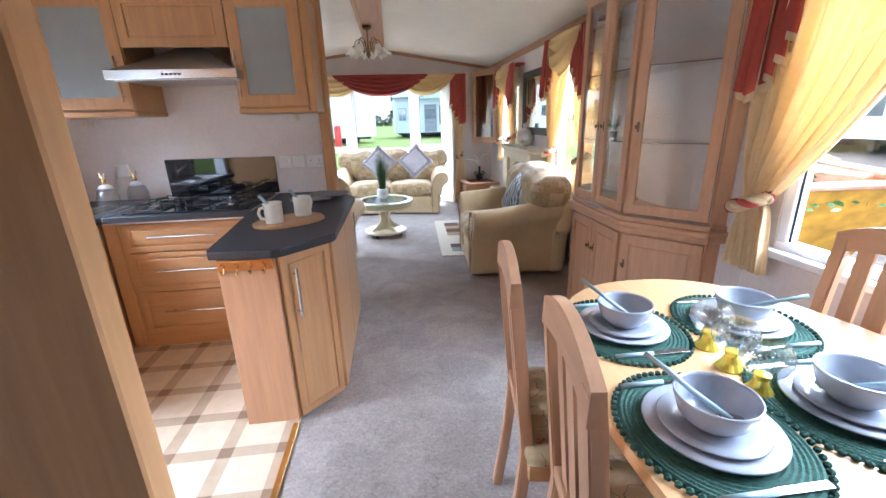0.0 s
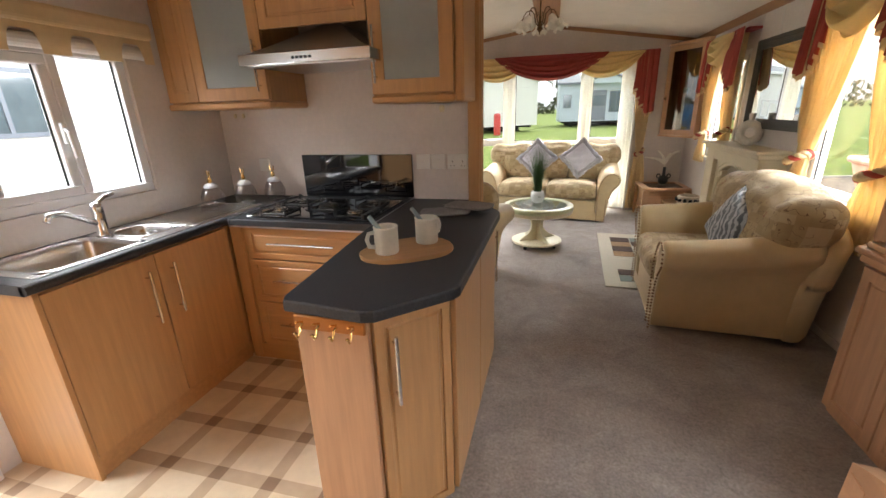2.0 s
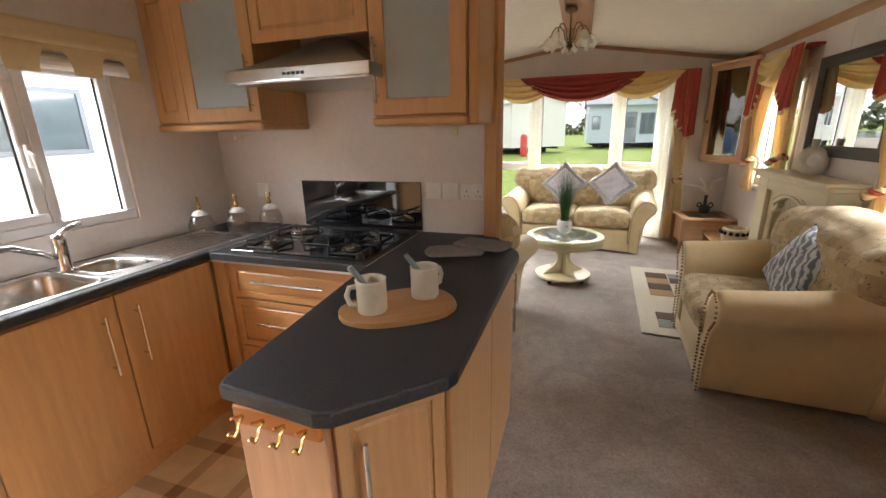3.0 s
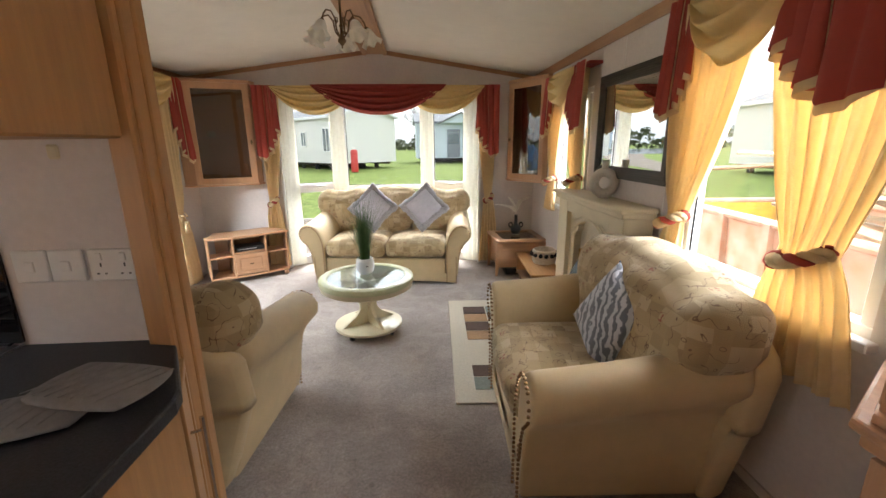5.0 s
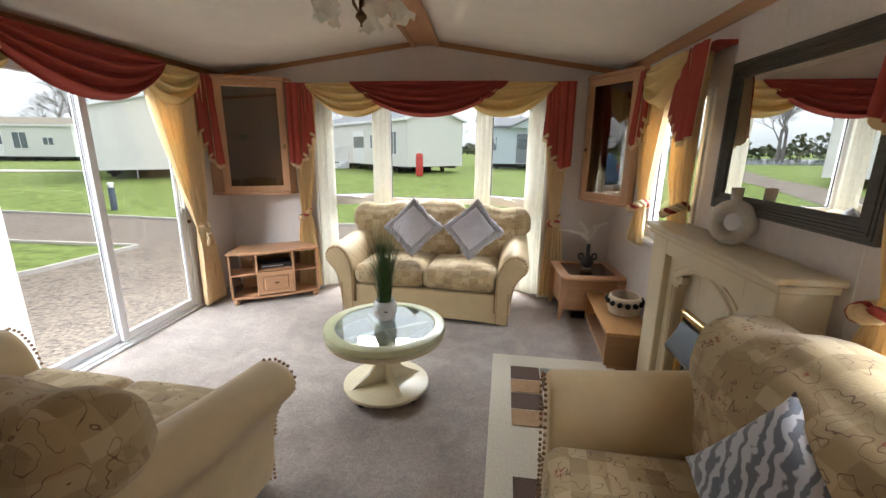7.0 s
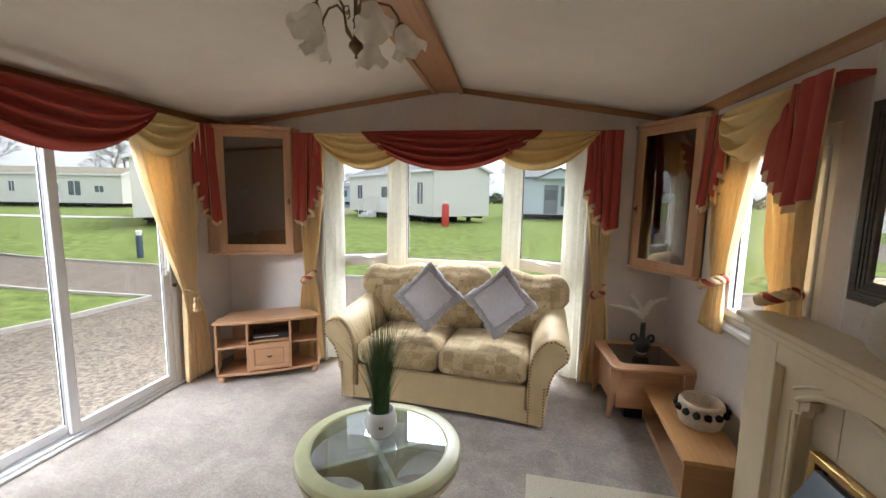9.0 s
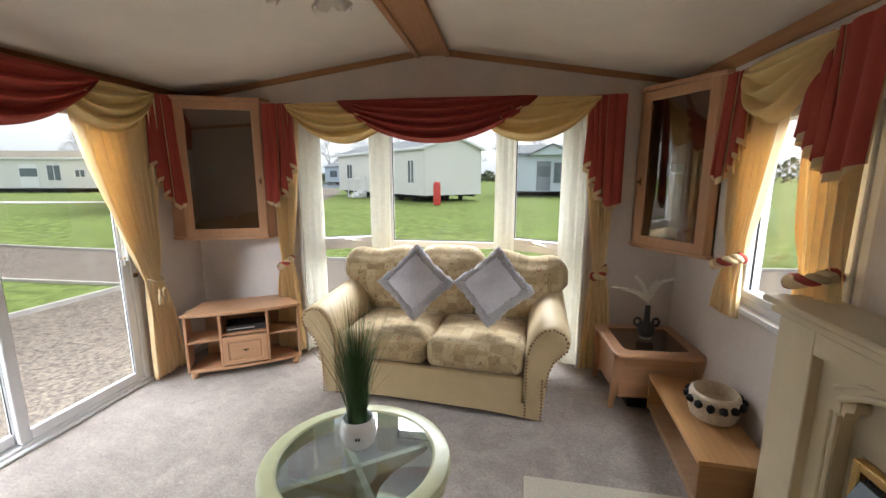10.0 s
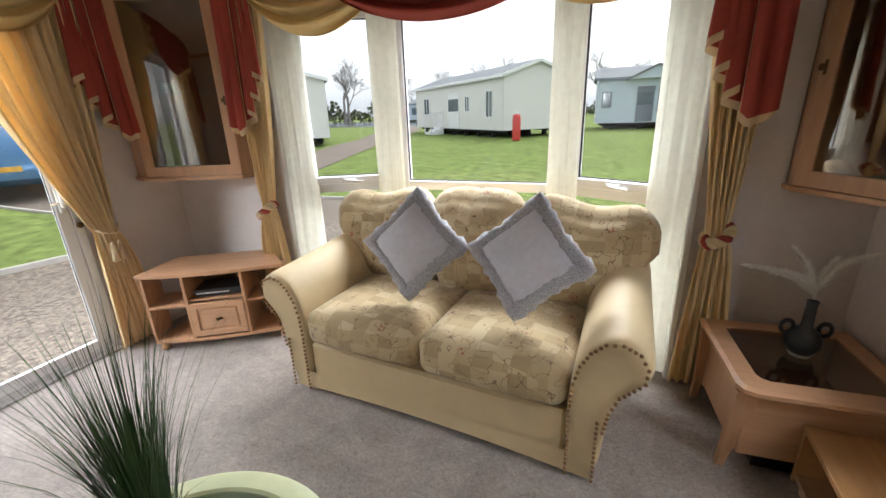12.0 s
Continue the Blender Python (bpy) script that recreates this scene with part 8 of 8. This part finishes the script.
lodge("white holiday home close beside this one", (-6.5, -8.0), 90, 15, 4.0, [(12.5, 1.66, 1.25, 0.85), (8.0, 1.6, 1.2, 0.85)], frames="greyframe")
lodge("white holiday home with glazed doors across the drive", (15, 21), -90, 13, 4.2, [(8.6, 1.0, 1.3, 1.3), (3.0, 1.1, 1.2, 1.2)], door=(5.4, 1.7))
lodge("small pale holiday home beyond the lake", (-30, 72), -10, 12, 5, [(1, 1.2, 1.4, 1.1), (4, 1.2, 1.4, 1.1), (8, 1.0, 2.0, 1.3)], walls="siding_blue")


# bollard light, gas bottle
bl = thing("bollard_light", "dark blue-grey bollard light with a pale cap", "bollard light", (-9.6, 13.6, ground_z(-9.6, 13.6)), 20)
bm = bmesh.new()
lathe(bm, [(0, 0), (0.08, 0), (0.08, 0.62), (0.065, 0.63), (0, 0.63)], 16)
part("post", bm, mat("blue_grey_paint", (0.06, 0.09, 0.14), 0.5), bl, "", True)
bm = bmesh.new()
lathe(bm, [(0, 0.63), (0.06, 0.63), (0.06, 0.7), (0.085, 0.71), (0.07, 0.76), (0, 0.77)], 16)
part("cap", bm, M["white"], bl, "pale lamp head", True)
gb_ = thing("gas_bottle", "tall red gas bottle beside the white holiday home", "gas bottle", (-2.75, 24.6, ground_z(-2.75, 24.6)))
bm = bmesh.new()
lathe(bm, [(0, 0.02), (0.18, 0.02), (0.187, 0.08), (0.187, 1.02), (0.16, 1.12), (0.08, 1.18), (0.0, 1.19)], 24)
part("cylinder", bm, M["redpaint"], gb_, "", True)
bm = bmesh.new()
lathe(bm, [(0.09, 1.17), (0.1, 1.17), (0.1, 1.29), (0.09, 1.29), (0.09, 1.17)], 18)
part("collar", bm, M["white"], gb_, "pale valve collar", True)


def post_sign(x, y):
    p = thing("plot_sign", "small white plot sign on a post in the lawn", "sign", (x, y, ground_z(x, y)), 40)
    part("post", boxes(((-0.02, -0.02, 0), (0.02, 0.02, 0.6))), M["white"], p)
    part("plate", boxes(((-0.14, -0.03, 0.5), (0.14, -0.02, 0.72))), M["white"], p)
    part("bars", boxes(((-0.08, -0.034, 0.6), (0.08, -0.03, 0.64))), M["iron"], p, "unreadable dark bar")


post_sign(-14.5, 20.0)


# skip beside the lounge window
sk = thing("skip", "rusty builder's skip with a worn yellow end, full of waste wood", "skip", (4.35, 5.4, ground_z(4.3, 5.4) + 0.02), -4)
HX, HY, HZ = 0.85, 1.75, 1.2
bm = bmesh.new()
lo = [(-HX + 0.08, -HY + 0.7), (HX - 0.08, -HY + 0.7), (HX - 0.08, HY - 0.7), (-HX + 0.08, HY - 0.7)]
hi = [(-HX, -HY), (HX, -HY), (HX, HY), (-HX, HY)]
a = [bm.verts.new((*p, 0.05)) for p in lo]
b = [bm.verts.new((*p, HZ)) for p in hi]
fs = [bm.faces.new(a[::-1])] + [bm.faces.new((a[i], a[(i + 1) % 4], b[(i + 1) % 4], b[i])) for i in range(4)]
fs[1].material_index = 1
fs[3].material_index = 1
o = part("body", bm, [M["rust"], M["yellowpaint"]], sk)
o.modifiers.new("thickness", "SOLIDIFY").thickness = 0.03
bm = bmesh.new()
for i in range(4):
    p, q = hi[i], hi[(i + 1) % 4]
    tube(bm, [(*p, HZ), (*q, HZ)], 0.04, 8)
for y in (-0.9, -0.3, 0.3, 0.9):
    for s in (-1, 1):
        extrude_profile(bm, [(s * (HX - 0.09), 0.1), (s * (HX - 0.01), 0.1), (s * (HX + 0.05), HZ), (s * (HX - 0.01), HZ)], 1, y - 0.04, y + 0.04)
part("rim_and_ribs", bm, M["rust"], sk, "rusty rim and ribs", True)
rng = random.Random(9)
for i in range(16):
    w = new("waste_plank")
    tagged(w, "weathered plank lying in the skip", "plank", "planks in the skip")
    w.matrix_basis = pose(4.35 + rng.uniform(-0.35, 0.35), 5.4 + rng.uniform(-0.6, 0.8), 0.62 + 0.04 * i, rng.uniform(-6, 14), rng.uniform(-14, 14), rng.uniform(-35, 35))
    part("board", boxes(((-0.06, -rng.uniform(0.8, 1.3), -0.015), (0.06, rng.uniform(0.6, 1.2), 0.015)), bevel=0.003), M["timber"], w)
br = tagged(new("garden_waste"), "heap of leafy garden waste in the skip", "garden waste")
br.matrix_basis = pose(4.3, 4.5, 0.5)
bm = bmesh.new()
for i in range(900):
    p = Vector((rng.gauss(0, 0.28), rng.gauss(0, 0.35), 0))
    p.z = 0.32 * math.exp(-(p.x ** 2 + p.y ** 2) / 0.16) * rng.random()
    d = Vector((rng.gauss(0, 1), rng.gauss(0, 1), rng.gauss(0, 1))).normalized() * 0.04
    e = d.orthogonal().normalized() * 0.02
    bm.faces.new([bm.verts.new(p - d), bm.verts.new(p + e), bm.verts.new(p + d), bm.verts.new(p - e)])
part("leaves", bm, M["leaf"], br)

# parked car
car = thing("parked_car", "blue estate car parked on the gravel", "car", (-13.2, 11.4, ground_z(-13.2, 11.4) + 0.02), 150)
bm = bmesh.new()
secs = [(-2.1, 0.42, 0.78, 0.86, 0.72), (-1.95, 0.28, 0.84, 1.25, 0.8), (-1.6, 0.25, 0.88, 1.5, 0.84), (-0.6, 0.25, 0.9, 1.58, 0.86), (0.3, 0.25, 0.9, 1.55, 0.86), (1.0, 0.25, 0.9, 1.02, 0.84), (1.9, 0.28, 0.86, 0.88, 0.78), (2.15, 0.4, 0.72, 0.7, 0.68)]
rows = []
for x, zb, w, zt, w2 in secs:
    belt = min(zt - 0.02, 0.95)
    top_w = w * (0.72 if zt > 1.1 else 0.9)
    ring = [(-w * 0.9, zb), (w * 0.9, zb), (w, zb + 0.2), (w, belt), (top_w, zt - 0.05), (top_w * 0.85, zt), (-top_w * 0.85, zt), (-top_w, zt - 0.05), (-w, belt), (-w, zb + 0.2)]
    rows.append([bm.verts.new((x, y, z)) for y, z in ring])
for a, b in zip(rows, rows[1:]):
    for k in range(10):
        bm.faces.new((a[k], a[(k + 1) % 10], b[(k + 1) % 10], b[k]))
bm.faces.new(rows[0])
bm.faces.new(rows[-1])
bd = part("body", bm, M["bluecar"], car, "", True)
bm = bmesh.new()
for s in (-1, 1):
    v = [bm.verts.new(p) for p in ((-1.7, s * 0.865, 0.98), (0.85, s * 0.885, 0.98), (0.25, s * 0.675, 1.48), (-1.45, s * 0.66, 1.44))]
    bm.faces.new(v)
v = [bm.verts.new(p) for p in ((-1.99, -0.68, 1.0), (-1.99, 0.68, 1.0), (-1.72, 0.58, 1.42), (-1.72, -0.58, 1.42))]
bm.faces.new(v)
part("window", bm, M["pane"], bd, "dark car windows")
for s in (-1, 1):
    part("tail_light", boxes(((-2.06, s * 0.72 - 0.09, 0.82), (-1.9, s * 0.72 + 0.09, 1.05)), bevel=0.02), M["redpaint"], bd, "red tail light")
part("number_plate", boxes(((-2.14, -0.26, 0.6), (-2.1, 0.26, 0.71))), M["yellowpaint"], bd, "yellow rear plate")
for x in (-1.3, 1.35):
    for s in (-1, 1):
        bm = bmesh.new()
        lathe(bm, [(0, -0.1), (0.24, -0.1), (0.32, -0.08), (0.33, 0.08), (0.24, 0.1), (0, 0.1)], 24, m=pose(x, s * 0.82, 0.33, 90, 0, 0))
        wh = part("wheel", bm, M["tyre"], car, "black tyre", True)
        bm = bmesh.new()
        lathe(bm, [(0, 0), (0.2, 0), (0.21, 0.01), (0, 0.03)], 20, m=pose(x, s * 0.93, 0.33, -90 * s, 0, 0))
        part("rim", bm, M["alu"], wh, "silver wheel rim", True)


# bare trees
def tree(x, y, h, seed):
    r = random.Random(seed)
    t = thing("bare_tree", "bare winter tree with fine branches beyond the lawns", "tree", (x, y, ground_z(x, y)), 0, "bare trees")
    tb, cb = bmesh.new(), bmesh.new()
    tube(tb, [(0, 0, 0), (0.05, 0.02, h * 0.2), (0.0, 0.1, h * 0.45)], h * 0.022, 7, taper=[1.3, 1, 0.7])
    def grow(p, d, L, rad, depth):
        q = p + d * L
        tube(cb, [p, p.lerp(q, 0.5) + Vector((r.uniform(-1, 1), r.uniform(-1, 1), 0)) * L * 0.06, q], rad, 3 if depth else 5, False, taper=[1, 0.85, 0.6])
        if depth < 5:
            for _ in range(3 if depth < 4 else 4):
                nd = (d + Vector((r.gauss(0, 0.5), r.gauss(0, 0.5), r.gauss(0.12, 0.3)))).normalized()
                grow(p.lerp(q, r.uniform(0.55, 1.0)), nd, L * r.uniform(0.6, 0.82), rad * 0.58, depth + 1)
    for k in range(3):
        a = r.random() * 6.28
        grow(Vector((0, 0.05, h * (0.25 + 0.09 * k))), Vector((0.55 * math.cos(a), 0.55 * math.sin(a), 1)).normalized(), h * 0.24, h * 0.011, 0)
    part("trunk", tb, M["bark"], t, "", True)
    part("crown", cb, M["bark"], t, "fine bare branches")
    return t


T1, T2, T3 = tree(-52, 62, 10, 1), tree(-20, 95, 12, 2), tree(-32, 98, 11, 3)
rng = random.Random(5)
for k, (x, y) in enumerate(((-60, 58), (-66, 66), (-44, 76), (-38, 92), (-26, 104), (-14, 98), (-7, 104), (2, 98), (9, 104), (-72, 50), (-50, 84), (20, 90))):
    copy_thing((T1, T2, T3)[k % 3], pose(x, y, ground_z(x, y), 0, 0, rng.uniform(0, 360)))
bm = bmesh.new()
rng = random.Random(11)
for i in range(9000):
    a = rng.uniform(-75, 80)
    R_ = rng.uniform(105, 116)
    x, y = R_ * math.sin(radians(a)), R_ * math.cos(radians(a))
    top = 3.2 + 1.3 * math.sin(a * 0.9) + 0.8 * math.sin(a * 2.7)
    z = rng.uniform(0, 1) ** 0.8 * top
    s = rng.uniform(0.25, 0.6)
    d = Vector((rng.gauss(0, 1), rng.gauss(0, 1), rng.gauss(0, 1))).normalized() * s
    e = d.orthogonal().normalized() * s
    bm.faces.new([bm.verts.new(Vector((x, y, z)) + k_) for k_ in (d, e, -d, -e)])
structure("far_hedge", "dark olive far hedge line", bm, mat("far_hedge_leaf", (0.07, 0.08, 0.04), 1.0, 0, 2, 0.4))["kind"] = "stuff"
